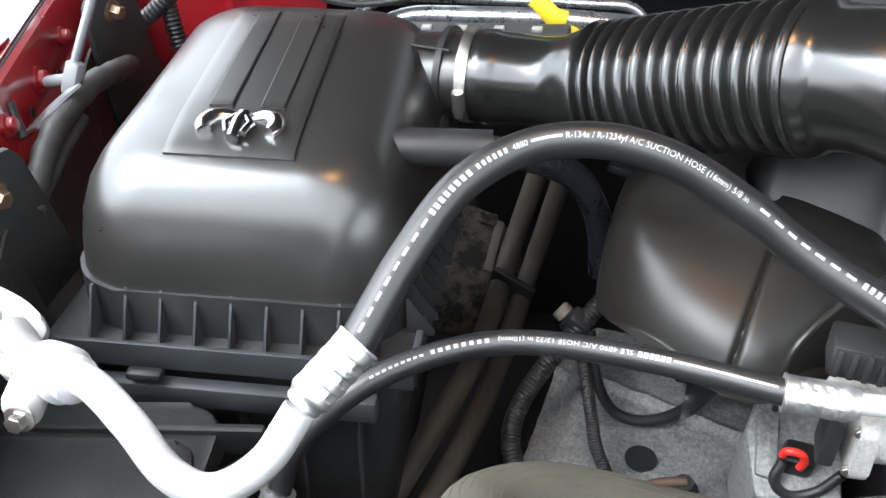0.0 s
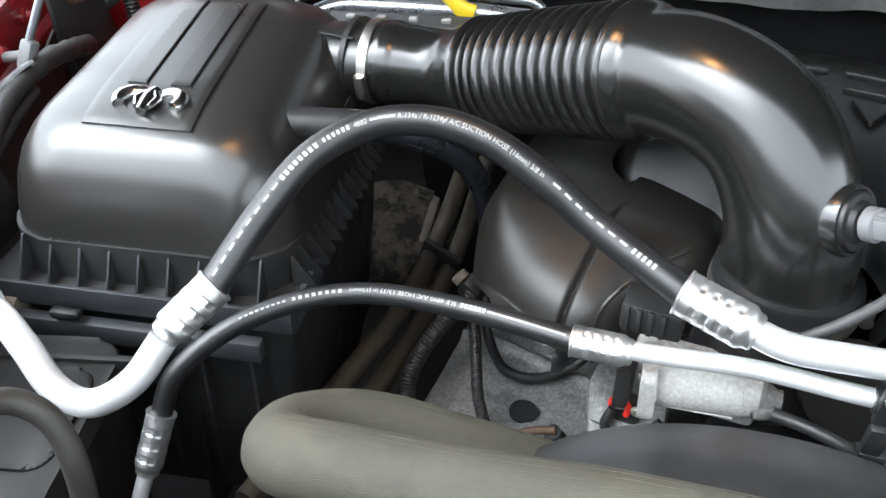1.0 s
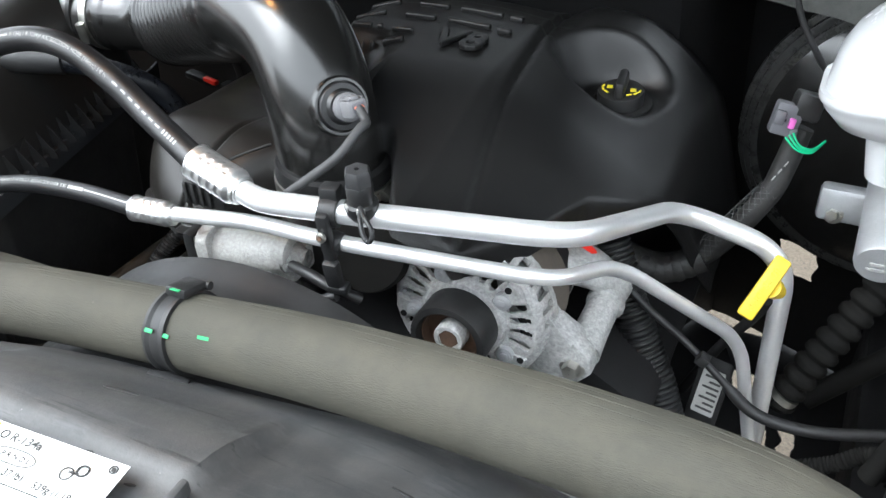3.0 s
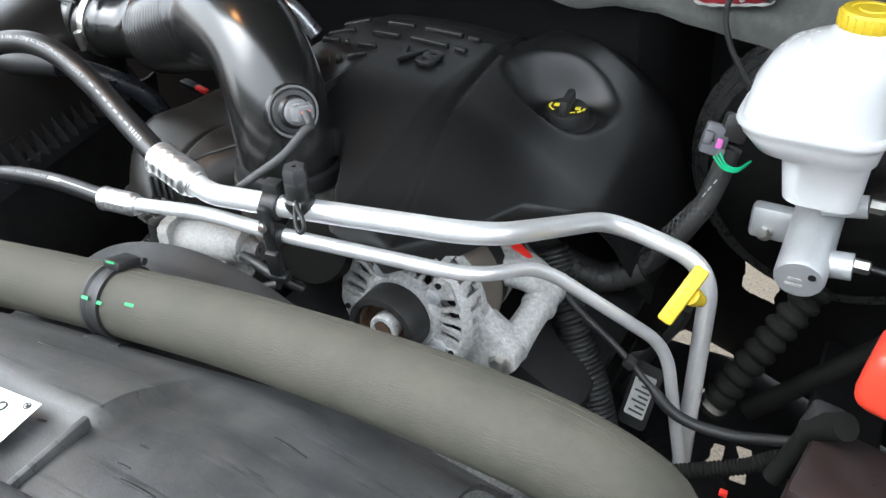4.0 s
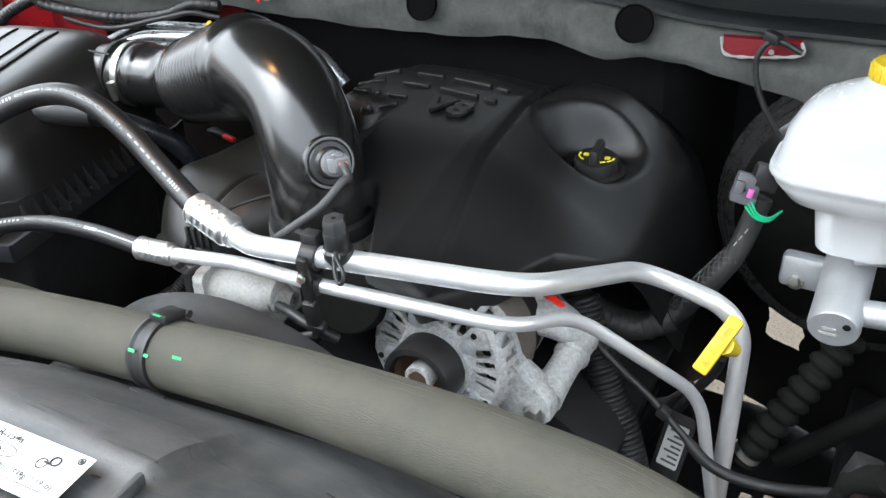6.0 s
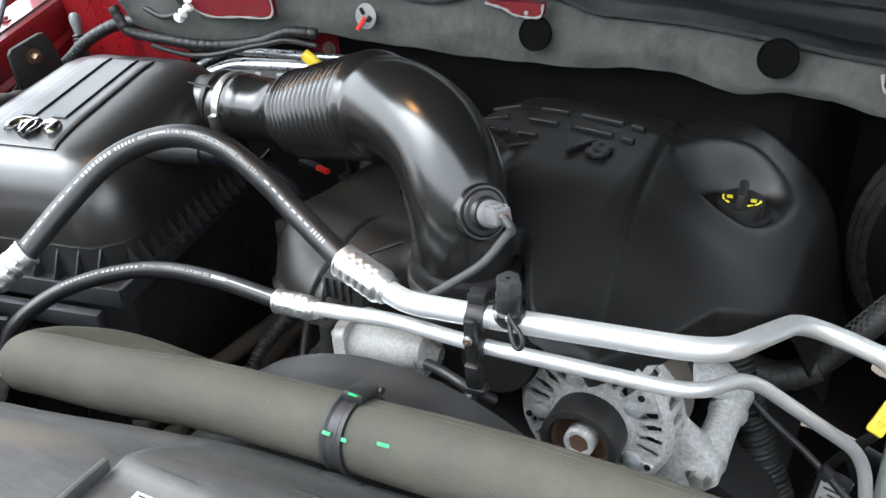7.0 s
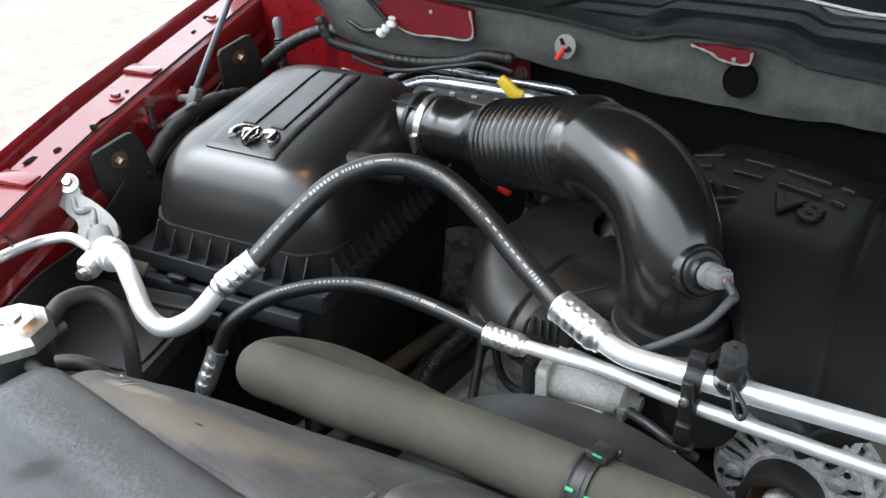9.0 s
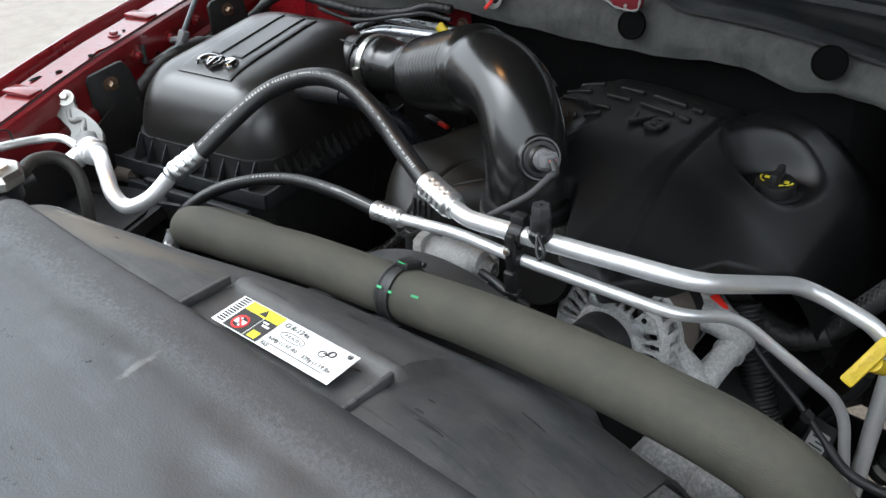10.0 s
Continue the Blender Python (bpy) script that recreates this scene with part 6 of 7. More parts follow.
ap = thing("apron_loom", (-0.60, 0.56, 1.05), "black corrugated loom clipped along the apron", "wiring")
part("conduit", tube(spline([(-0.545, 0.47, 1.045), (-0.570, 0.52, 1.066), (-0.588, 0.57, 1.080), (-0.600, 0.63, 1.088), (-0.612, 0.68, 1.080), (-0.64, 0.74, 1.06)], 120), lambda s: 0.0115 + 0.0008 * math.sin(s * 60), 16), TAPE, ap, "taped black loom")
part("branch", tube(spline([(-0.560, 0.50, 1.045), (-0.575, 0.55, 1.060), (-0.590, 0.60, 1.068)], 40), 0.007, 12), TAPE, ap)
part("bracket", ribbon([(-0.600, 0.545, 1.078), (-0.596, 0.575, 1.090), (-0.592, 0.603, 1.098)], lambda u: 0.015, 0.003, (1, 0.3, 0.5), 12), ALU_DULL, ap, "dull steel loom bracket")
part("clip", tube(spline([(-0.613, 0.542, 1.108), (-0.610, 0.540, 1.096), (-0.600, 0.535, 1.078)], 12), lambda s: 0.0055 - 0.001 * s, 12), MATTE_BLACK, ap)
stud = thing("vapour_hose", (-0.655, 0.84, 1.1), "grey vent fitting with ribbed black hose", "hose")
part("fitting", lathe([(0.005, -0.03), (0.007, -0.012), (0.0095, 0.0), (0.008, 0.008), (0.005, 0.012), (0, 0.013)], (-0.660, 0.845, 1.147), (-0.15, 0.1, 1), 20), GREY_CONN, stud)
part("hose", corrugated(spline([(-0.656, 0.842, 1.125), (-0.645, 0.832, 1.09), (-0.63, 0.82, 1.05)], 160), 0.0105, 0.0018, 16), RUBBER, stud)
part("loom", corrugated(spline([(-0.70, 0.80, 1.06), (-0.66, 0.815, 1.09), (-0.62, 0.83, 1.125), (-0.57, 0.855, 1.150), (-0.51, 0.86, 1.155), (-0.45, 0.87, 1.13), (-0.36, 0.905, 1.115), (-0.24, 0.94, 1.112), (-0.20, 0.96, 1.10)], 400), 0.010, 0.001, 90), WIRE_BLACK, stud)

ws = thing("washer_hose", (-0.41, 0.87, 1.19), "thin black washer hose with a pale clip", "hose")
part("hose", tube(spline([(-0.47, 0.81, 1.30), (-0.44, 0.83, 1.235), (-0.412, 0.843, 1.195), (-0.45, 0.838, 1.178), (-0.49, 0.840, 1.186), (-0.51, 0.86, 1.165), (-0.49, 0.86, 1.14)], 60), 0.0038, 10), WIRE_BLACK, ws)
part("clip", tube(spline([(-0.424, 0.840, 1.178), (-0.414, 0.838, 1.186), (-0.404, 0.842, 1.194), (-0.400, 0.840, 1.206)], 40), lambda s: 0.0055 + 0.003 * math.sin(s * 19), 12), PAPER, ws, "pale plastic clip")

pin = thing("push_pin", (-0.15, 0.93, 1.19), "white push-in retainer with a red tip in the liner", "fastener")
part("washer", lathe([(0.0175, 0), (0.0175, 0.002), (0.007, 0.003)], (-0.146, 0.921, 1.192), (-0.05, -1, 0.2), 28), ALU_CAST, pin)
part("dark_slot", box((-0.140, 0.918, 1.188), (0.008, 0.003, 0.012), 0.001, (0, 40, 0)), DARK_METAL, pin)
part("dark_slot", box((-0.151, 0.918, 1.199), (0.005, 0.003, 0.010), 0.001, (0, -30, 0)), DARK_METAL, pin)
part("tip", tube([Vector((-0.147, 0.92, 1.190)), Vector((-0.152, 0.905, 1.176))], 0.0032, 10), RED_CLIP, pin, "red tip")

rp = thing("heater_line", (-0.2, 0.87, 1.05), "bright metal heater lines behind the air duct", "pipe")
part("pipe", tube(bent([(-0.455, 0.79, 1.062), (-0.362, 0.868, 1.109), (-0.20, 0.872, 1.124), (-0.04, 0.886, 1.124), (0.0, 0.89, 1.08)], 0.03, 80), 0.0105, 18), LINE_STEEL, rp)
part("pipe", tube(bent([(-0.472, 0.82, 1.072), (-0.392, 0.895, 1.118), (-0.20, 0.898, 1.132), (-0.115, 0.900, 1.138), (-0.095, 0.90, 1.11), (-0.09, 0.90, 1.07)], 0.016, 80), 0.0056, 14), LINE_STEEL, rp)
lc = thing("loom_channel", (-0.26, 0.835, 1.11), "dusty grey wiring channel with pale clip tabs", "cable channel")
CHM = Matrix.Translation((-0.262, 0.838, 1.108)) @ pose(0, 0, 0, 18, -5.5, 2)
part("channel", placed(box((0, 0, 0), (0.185, 0.030, 0.014), 0.003), CHM), WIRE_GREY, lc)
for k in range(4):
    part("clip_tab", placed(box((-0.060 + 0.040 * k, 0.002, 0.0085), (0.011, 0.006, 0.005), 0.0012), CHM), OLD_PAPER, lc, "pale clip tab")
bt = thing("bulkhead_tab", (-0.24, 0.95, 1.12), "dark red painted bulkhead tab with a bolt below the liner", "bracket")
part("tab", box((-0.248, 0.953, 1.124), (0.046, 0.004, 0.050), 0.0012, (6, 0, 14)), RED_SHADED, bt)
part("bolt", hexbolt((-0.234, 0.946, 1.126), (0.1, -1, 0.1), 0.0075, 0.007), RUST, bt)
ds = thing("gearbox_dipstick", (-0.19, 0.87, 1.1), "bright yellow dipstick loop handle at the bulkhead", "dipstick")
part("loop", tube(spline([(-0.215, 0.862, 1.146), (-0.203, 0.862, 1.138), (-0.192, 0.864, 1.128), (-0.182, 0.868, 1.124)], 20), lambda s: 0.006 + 0.002 * s, 12, True, 1.5), YELLOW, ds)
part("stem", lathe([(0.015, -0.02), (0.015, 0.004), (0.011, 0.008), (0, 0.009)], (-0.182, 0.868, 1.115), (0.2, -0.2, 1), 20, (1.2, 0.8)), YELLOW, ds)
part("tube", tube([Vector((-0.180, 0.87, 1.10)), Vector((-0.17, 0.89, 0.95))], 0.006, 12), DARK_METAL, ds)

# breather from the air cleaner
bh = thing("breather_hose", (-0.15, 0.58, 1.05), "black breather hose from air cleaner to engine cover", "hose")
part("spigot", tube([Vector((-0.270, 0.578, 1.107)), Vector((-0.240, 0.588, 1.108)), Vector((-0.178, 0.607, 1.1075))], 0.0158, 24), MATTE_BLACK, bh)
part("hose", tube(spline([(-0.186, 0.604, 1.107), (-0.156, 0.622, 1.098), (-0.120, 0.660, 1.066), (-0.102, 0.683, 1.025), (-0.094, 0.695, 0.985), (-0.09, 0.70, 0.94)], 40), 0.0125, 20), NAVY, bh, "glossy dark navy hose")
for x, y, z in ((-0.186, 0.843, 0.983), (-0.055, 0.765, 1.020)):
    tg = thing("coil_plug", (x, y, z), "black coil plug with a red locking tab", "connector", group="coil plugs")
    part("plug", box((x - 0.030, y + 0.006, z - 0.003), (0.040, 0.016, 0.010), 0.003, (0, 5, -8)), DEEP_BLACK, tg)
    part("lock_tab", box((x, y - 0.004, z), (0.024, 0.009, 0.007), 0.002, (0, 6, -8)), RED_CLIP, tg, "red locking tab")

# parts down in the gap beside the engine
dc = thing("backing_plate", (-0.25, 0.80, 0.8), "grimy dark round backing plate with a hole", "plate")
DCM = Matrix.Translation((-0.310, 0.905, 0.745)) @ Vector((0.35, -0.75, 0.62)).to_track_quat("Z", "Y").to_matrix().to_4x4()
part("disc", placed(lathe([(0.0, 0.0), (0.088, 0.0), (0.090, 0.002), (0.090, 0.004), (0.0, 0.005)], (0, 0, 0), (0, 0, 1), 40), DCM), PLATE_GRIME, dc)
part("hole", placed(lathe([(0.0085, 0.0), (0.0085, 0.0055), (0, 0.0055)], (-0.035, 0.012, 0), (0, 0, 1), 18), DCM), DARK_METAL, dc)
part("rib", placed(box((0.01, -0.045, 0.005), (0.10, 0.004, 0.004), 0.001, (0, 0, 25)), DCM), PLATE_GRIME, dc)
part("strap", placed(box((0.052, 0.030, 0.007), (0.012, 0.070, 0.004), 0.0015, (0, 0, -18)), DCM), BROWN_PLATE, dc, "brown scraped strap")
part("lug", placed(box((0.046, 0.068, 0.008), (0.026, 0.016, 0.008), 0.002, (0, 0, -18)), DCM), PLATE_GRIME, dc)
for a in (200, 245, 290):
    part("slot", placed(box((0.072 * math.cos(radians(a)), 0.072 * math.sin(radians(a)), 0.0052), (0.012, 0.005, 0.001), 0.0, (0, 0, a + 90)), DCM), DARK_METAL, dc)
hh = thing("heater_hoses", (-0.2, 0.7, 0.7), "pair of aged brown heater hoses dropping beside the engine", "hose")
part("hose", tube(spline([(-0.205, 1.0, 0.96), (-0.228, 0.985, 0.86), (-0.245, 0.93, 0.765), (-0.232, 0.80, 0.755), (-0.224, 0.70, 0.768), (-0.234, 0.572, 0.763), (-0.25, 0.42, 0.75)], 60), 0.0135, 18), BROWN_HOSE, hh)
part("hose", tube(spline([(-0.175, 0.98, 0.96), (-0.190, 0.955, 0.87), (-0.212, 0.92, 0.755), (-0.205, 0.792, 0.736), (-0.200, 0.70, 0.740), (-0.202, 0.603, 0.743), (-0.215, 0.45, 0.735)], 60), 0.0130, 18), BROWN_HOSE, hh)
part("tie", box((-0.225, 0.88, 0.758), (0.062, 0.010, 0.034), 0.004, (10, 20, -5)), WIRE_BLACK, hh)
wl = thing("engine_loom", (-0.07, 0.5, 0.9), "black corrugated wiring conduits beside the engine", "wiring")
part("conduit", corrugated(spline([(-0.055, 0.745, 0.925), (-0.085, 0.705, 0.902), (-0.106, 0.672, 0.878), (-0.128, 0.640, 0.850), (-0.142, 0.610, 0.822), (-0.142, 0.585, 0.800), (-0.125, 0.555, 0.785)], 360), 0.0100, 0.0013, 62), WIRE_BLACK, wl)
part("conduit", corrugated(spline([(-0.100, 0.690, 0.880), (-0.094, 0.662, 0.868), (-0.082, 0.636, 0.852), (-0.070, 0.610, 0.835), (-0.058, 0.586, 0.819), (-0.038, 0.560, 0.805)], 300), 0.0066, 0.0010, 60), WIRE_BLACK, wl)
part("connector", box((-0.106, 0.684, 0.884), (0.022, 0.02, 0.03), 0.004, (20, 30, 0)), MATTE_BLACK, wl)
part("connector_collar", lathe([(0.010, 0), (0.010, 0.008), (0.008, 0.010)], (-0.118, 0.690, 0.886), (-0.75, 0.2, 0.45), 18), BROWN_PLATE, wl, "brown stained stub")
part("cable", tube(spline([(-0.092, 0.690, 0.872), (-0.078, 0.668, 0.835), (-0.055, 0.660, 0.800), (-0.020, 0.666, 0.792), (0.015, 0.690, 0.800), (0.045, 0.72, 0.83)], 50), 0.0058, 12), WIRE_BLACK, wl)
sh = thing("splash_shield", (-0.24, 0.5, 0.7), "dark crumpled splash shield below the air cleaner", "splash guard")
part("shield", sheet(lambda u, v: (-0.30 - 0.03 * v - 0.02 * math.sin(7 * u), 0.45 + 0.42 * u, 0.98 - 0.35 * v + 0.015 * noise.noise(Vector((u * 5, v * 5, 1)))), 20, 12, 0.003), DUSTY_BLACK, sh)

# radiator side duct under the pipes
dt = thing("radiator_duct", (-0.36, 0.25, 0.8), "dusty black plastic duct beside the radiator", "duct")
part("top", placed(prism(rounded(0.25, 0.22, 0.03), -0.02, 0.0, pose(-0.405, 0.25, 0.955, 8, -6, 13), 0.006), Matrix()), DEEP_BLACK, dt)
part("raised_edge", placed(prism(rounded(0.18, 0.10, 0.02), 0.0, 0.010, pose(-0.385, 0.28, 0.955, 8, -6, 13), 0.005), Matrix()), DEEP_BLACK, dt)
part("wall", box((-0.405, 0.25, 0.79), (0.235, 0.20, 0.30), 0.02, (0, 0, 13)), DEEP_BLACK, dt)
part("duct_lip", box((-0.375, 0.345, 0.962), (0.22, 0.008, 0.030), 0.003, (8, -6, 13)), DEEP_BLACK, dt)

# radiator cap and overflow hose
rc = thing("filler_neck", (-0.172, 0.10, 1.12), "black radiator filler neck with a pressed steel pressure cap", "filler neck")
part("cap", lathe([(0.0, 0.012), (0.010, 0.0115), (0.011, 0.009), (0.020, 0.009), (0.024, 0.006), (0.030, 0.004), (0.034, -0.002), (0.034, -0.010), (0.031, -0.012), (0.0, -0.012)], (-0.172, 0.098, 1.170), (0, 0, 1), 8), STEEL, rc, "bright pressed steel cap", angle=25)
part("neck", lathe([(0.024, -0.09), (0.024, -0.035), (0.028, -0.03), (0.028, -0.012)], (-0.172, 0.098, 1.170), (0, 0, 1), 28), MATTE_BLACK, rc)
part("spout", tube([Vector((-0.172, 0.11, 1.145)), Vector((-0.168, 0.140, 1.150))], 0.006, 14), MATTE_BLACK, rc)
oh = thing("overflow_hose", (-0.15, 0.16, 1.1), "dusty grey-brown rubber overflow hose looping from the radiator neck", "hose")
part("hose", tube(spline([(-0.171, 0.125, 1.158), (-0.183, 0.150, 1.163), (-0.181, 0.176, 1.157), (-0.166, 0.187, 1.140), (-0.155, 0.185, 1.110), (-0.153, 0.18, 1.06)], 40), 0.0074, 16), DUSTY_HOSE, oh)
part("short_hose", tube(spline([(-0.215, 0.115, 1.09), (-0.190, 0.135, 1.102), (-0.165, 0.150, 1.100), (-0.15, 0.16, 1.08)], 20), 0.0074, 16), DUSTY_HOSE, oh)

# ---- pipe clip and service port ----
pc = thing("pipe_clip", (0.262, 0.447, 1.07), "black plastic clip joining the two aluminium pipes", "clip")
for z, r, y in ((1.111, 0.0125, 0.448), (1.082, 0.0092, 0.446)):
    part("collar", lathe([(r - 0.002, -0.0075), (r, -0.0075), (r + 0.001, 0), (r, 0.0075), (r - 0.002, 0.0075)], (0.270, y, z), (1, 0.1, 0), 28), MATTE_BLACK, pc)
part("web", box((0.270, 0.437, 1.092), (0.011, 0.009, 0.050), 0.003, (8, 0, 5)), MATTE_BLACK, pc)
part("tab", box((0.269, 0.452, 1.127), (0.016, 0.014, 0.012), 0.002, (0, 0, 8)), MATTE_BLACK, pc)
part("tail", box((0.271, 0.438, 1.055), (0.014, 0.010, 0.030), 0.003, (10, 0, 5)), MATTE_BLACK, pc)
part("rivet", lathe([(0.0045, 0), (0.0045, 0.002), (0.002, 0.003), (0, 0.003)], (0.270, 0.430, 1.097), (0, -1, 0.15), 18), STEEL, pc, "steel rivet")
part("rivet_core", lathe([(0.0022, 0.0028), (0.0022, 0.0036), (0, 0.0038)], (0.270, 0.430, 1.097), (0, -1, 0.15), 14), RUST, pc)
part("foot", box((0.273, 0.441, 1.040), (0.018, 0.012, 0.008), 0.002, (10, 0, 5)), MATTE_BLACK, pc)

sp = thing("service_port", (0.296, 0.452, 1.12), "black hexagonal service cap with a tether on the pipe", "service port")
part("base", lathe([(0.0095, -0.006), (0.0129, 0.0), (0.0136, 0.003), (0.0136, 0.008), (0.0112, 0.010), (0.0108, 0.014)], (0.297, 0.452, 1.116), (0.0, -0.05, 1), 28), MATTE_BLACK, sp)
part("collar", lathe([(0.0108, 0.012), (0.0110, 0.024), (0.0099, 0.026)], (0.297, 0.452, 1.116), (0.0, -0.05, 1), 26), MATTE_BLACK, sp)
part("cap", lathe([(0.0101, 0.024), (0.0112, 0.026), (0.0112, 0.036), (0.0096, 0.039), (0.0022, 0.039), (0.0022, 0.035), (0, 0.035)], (0.297, 0.452, 1.116), (0.0, -0.05, 1), 6), WORN_RUBBER, sp, "hexagonal black cap", angle=25)
for a in (-2.2, -1.1):
    part("worn_patch", box((0.297 + 0.0130 * math.cos(a), 0.452 + 0.0130 * math.sin(a), 1.1226), (0.0070, 0.0030, 0.0050), 0.0010, (0, 0, math.degrees(a) + 90)), OLD_PAPER, sp, "pale worn patch")
part("tether", tube(spline([(0.3028, 0.44, 1.1271), (0.3104, 0.432, 1.1261), (0.3201, 0.425, 1.1217), (0.3224, 0.422, 1.1156), (0.3191, 0.421, 1.1113), (0.3132, 0.424, 1.1151), (0.3076, 0.431, 1.1227), (0.3033, 0.44, 1.125)], 50), 0.0020, 10), MATTE_BLACK, sp)

# ---- parts round the throttle ----
part("cover_plate", lathe([(0.02, 0), (0.036, 0), (0.038, -0.004), (0.038, -0.02), (0.0, -0.02)], (0.262, 0.505, 1.030), (0.15, -0.9, 0.45), 36), BOOT_RUBBER, thr)
part("motor_cap", lathe([(0.017, 0), (0.015, 0.012), (0.010, 0.016), (0, 0.016)], (0.186, 0.478, 1.030), (1, 0.05, 0), 24), CAST_PALE, thr)
part("lug", box((0.203, 0.472, 1.022), (0.018, 0.014, 0.012), 0.004, (0, 0, 25)), GRIMY_CAST, thr)
part("plug", box((0.102, 0.466, 1.022), (0.012, 0.03, 0.04), 0.003), MATTE_BLACK, thr)
for k in range(4):
    part("plug_rib", box((0.094 + 0.009 * k, 0.4715, 1.074), (0.004, 0.003, 0.022), 0.0008), MATTE_BLACK, thr)
part("cable", tube(spline([(0.21, 0.462, 1.03), (0.235, 0.452, 1.035), (0.262, 0.448, 1.03), (0.28, 0.46, 1.015)], 24), 0.005, 12), WIRE_BLACK, thr)
part("cable", tube(spline([(0.20, 0.44, 1.00), (0.23, 0.435, 1.012), (0.27, 0.44, 1.03)], 20), 0.0045, 12), WIRE_BLACK, thr)
kn = thing("knock_plug", (0.10, 0.5, 0.94), "black plug with a bright red lock clip", "connector")
part("plug", box((0.101, 0.531, 0.925), (0.024, 0.022, 0.024), 0.005, (15, 0, 0)), MATTE_BLACK, kn)
part("lock_clip", tube(spline([(0.088, 0.520, 0.936), (0.090, 0.516, 0.945), (0.100, 0.516, 0.945), (0.104, 0.518, 0.936), (0.102, 0.519, 0.928)], 24), 0.0032, 10), RED_CLIP, kn, "bright red lock clip")
part("cable", tube(spline([(0.090, 0.518, 0.932), (0.086, 0.511, 0.917), (0.098, 0.509, 0.906), (0.118, 0.514, 0.912), (0.132, 0.52, 0.93)], 30), 0.0042, 12), WIRE_BLACK, kn)
part("pedestal", prism([(-0.030, -0.045), (0.034, -0.050), (0.042, 0.02), (0.022, 0.05), (-0.02, 0.045), (-0.034, 0.01)], -0.14, 0.0, Matrix.Translation((0.095, 0.545, 0.925)) @ pose(0, 0, 0, 24, -6, 10), 0.006), GRIMY_CAST, eng, "rough grey cast aluminium")
part("pedestal_rim", prism([(-0.026, -0.028), (-0.010, -0.033), (-0.004, 0.020), (-0.020, 0.028)], 0.0, 0.006, Matrix.Translation((0.092, 0.545, 0.925)) @ pose(0, 0, 0, 24, -6, 10), 0.002), GRIMY_CAST, eng)
part("sensor_body", lathe([(0.012, 0), (0.012, 0.010), (0.009, 0.012), (0.009, 0.024), (0, 0.024)], (0.030, 0.590, 0.785), (-0.2, -0.3, 1), 20), MATTE_BLACK, eng)
part("sensor_lead", tube(spline([(0.028, 0.584, 0.81), (0.005, 0.578, 0.805), (-0.02, 0.568, 0.795), (-0.03, 0.555, 0.79)], 20), 0.0045, 10), RUST, eng, "stained lead")
part("bore", lathe([(0.016, 0), (0.016, 0.002), (0.012, 0.0022), (0, 0.001)], (-0.0175, 0.622, cast_z(-0.0175, 0.622) + 0.0015), (0, -0.1, 1), 24), DARK_METAL, eng, "dark bore")
part("lower_housing", box((0.48, 0.47, 0.86), (0.12, 0.08, 0.12), 0.025, (-20, 25, 0)), GRIMY_CAST, eng, "rough grey cast aluminium")
part("lower_lug", box((0.53, 0.45, 0.905), (0.05, 0.03, 0.04), 0.012, (-20, 15, 20)), GRIMY_CAST, eng, "rough grey cast aluminium")

# ---- alternator side slots and rear housing ----
part("rear_housing", lathe([(0.066, 0), (0.070, 0.01), (0.066, 0.05), (0.05, 0.07), (0, 0.07)], AC + Vector((0, 0.10, -0.005)), (0, 1, -0.05), 40), CAST, alt)
part("stator_band", lathe([(0.0745, 0), (0.0755, 0.004), (0.0755, 0.036), (0.0745, 0.04)], AC + Vector((0, 0.035, -0.002)), (0, 1, -0.05), 48), BROWN_PLATE, alt, "brown stained stator band")
part("strut_arm", tube(spline([(0.40, 0.625, 0.985), (0.435, 0.638, 0.972), (0.458, 0.650, 0.948)], 14), lambda s: 0.032 - 0.008 * s, 20, True, 0.6), CAST, alt)

# ---- engine oil dipstick ----
dp = thing("oil_dipstick", (0.594, 0.655, 0.95), "yellow engine oil dipstick handle with raised lettering", "dipstick")
DA, DB = Vector((0.604, 0.672, 1.006)), Vector((0.583, 0.634, 0.963))
dx = (DA - DB).normalized()
dn = Vector((0.1, -0.75, 0.65))
dn = (dn - dx * dn.dot(dx)).normalized()
DM = Matrix((( dx.x, dn.cross(dx).x, dn.x, 0), (dx.y, dn.cross(dx).y, dn.y, 0), (dx.z, dn.cross(dx).z, dn.z, 0), (0, 0, 0, 1)))
DM = Matrix.Translation((DA + DB) / 2) @ DM
part("handle", placed(box((0, 0, 0), ((DA - DB).length + 0.004, 0.016, 0.009), 0.003), DM), YELLOW, dp)
part("collar", placed(lathe([(0.010, 0), (0.010, 0.012), (0.007, 0.014), (0.007, 0.03)], (0.004, -0.004, -0.004), (0.1, -0.35, -1), 20), DM), YELLOW, dp)
wb = letters("ENGINE OIL", 0.0090, 0.0018, "CENTER", 0.0002)
bmesh.ops.translate(wb, vec=(0, -0.0032, 0.0049), verts=wb.verts)
part("raised_letters", placed(wb, DM), YELLOW, dp)
part("tube", tube(spline([(0.598, 0.662, 0.965), (0.590, 0.68, 0.93), (0.56, 0.70, 0.86), (0.53, 0.71, 0.78)], 20), 0.0055, 12), DARK_METAL, dp)

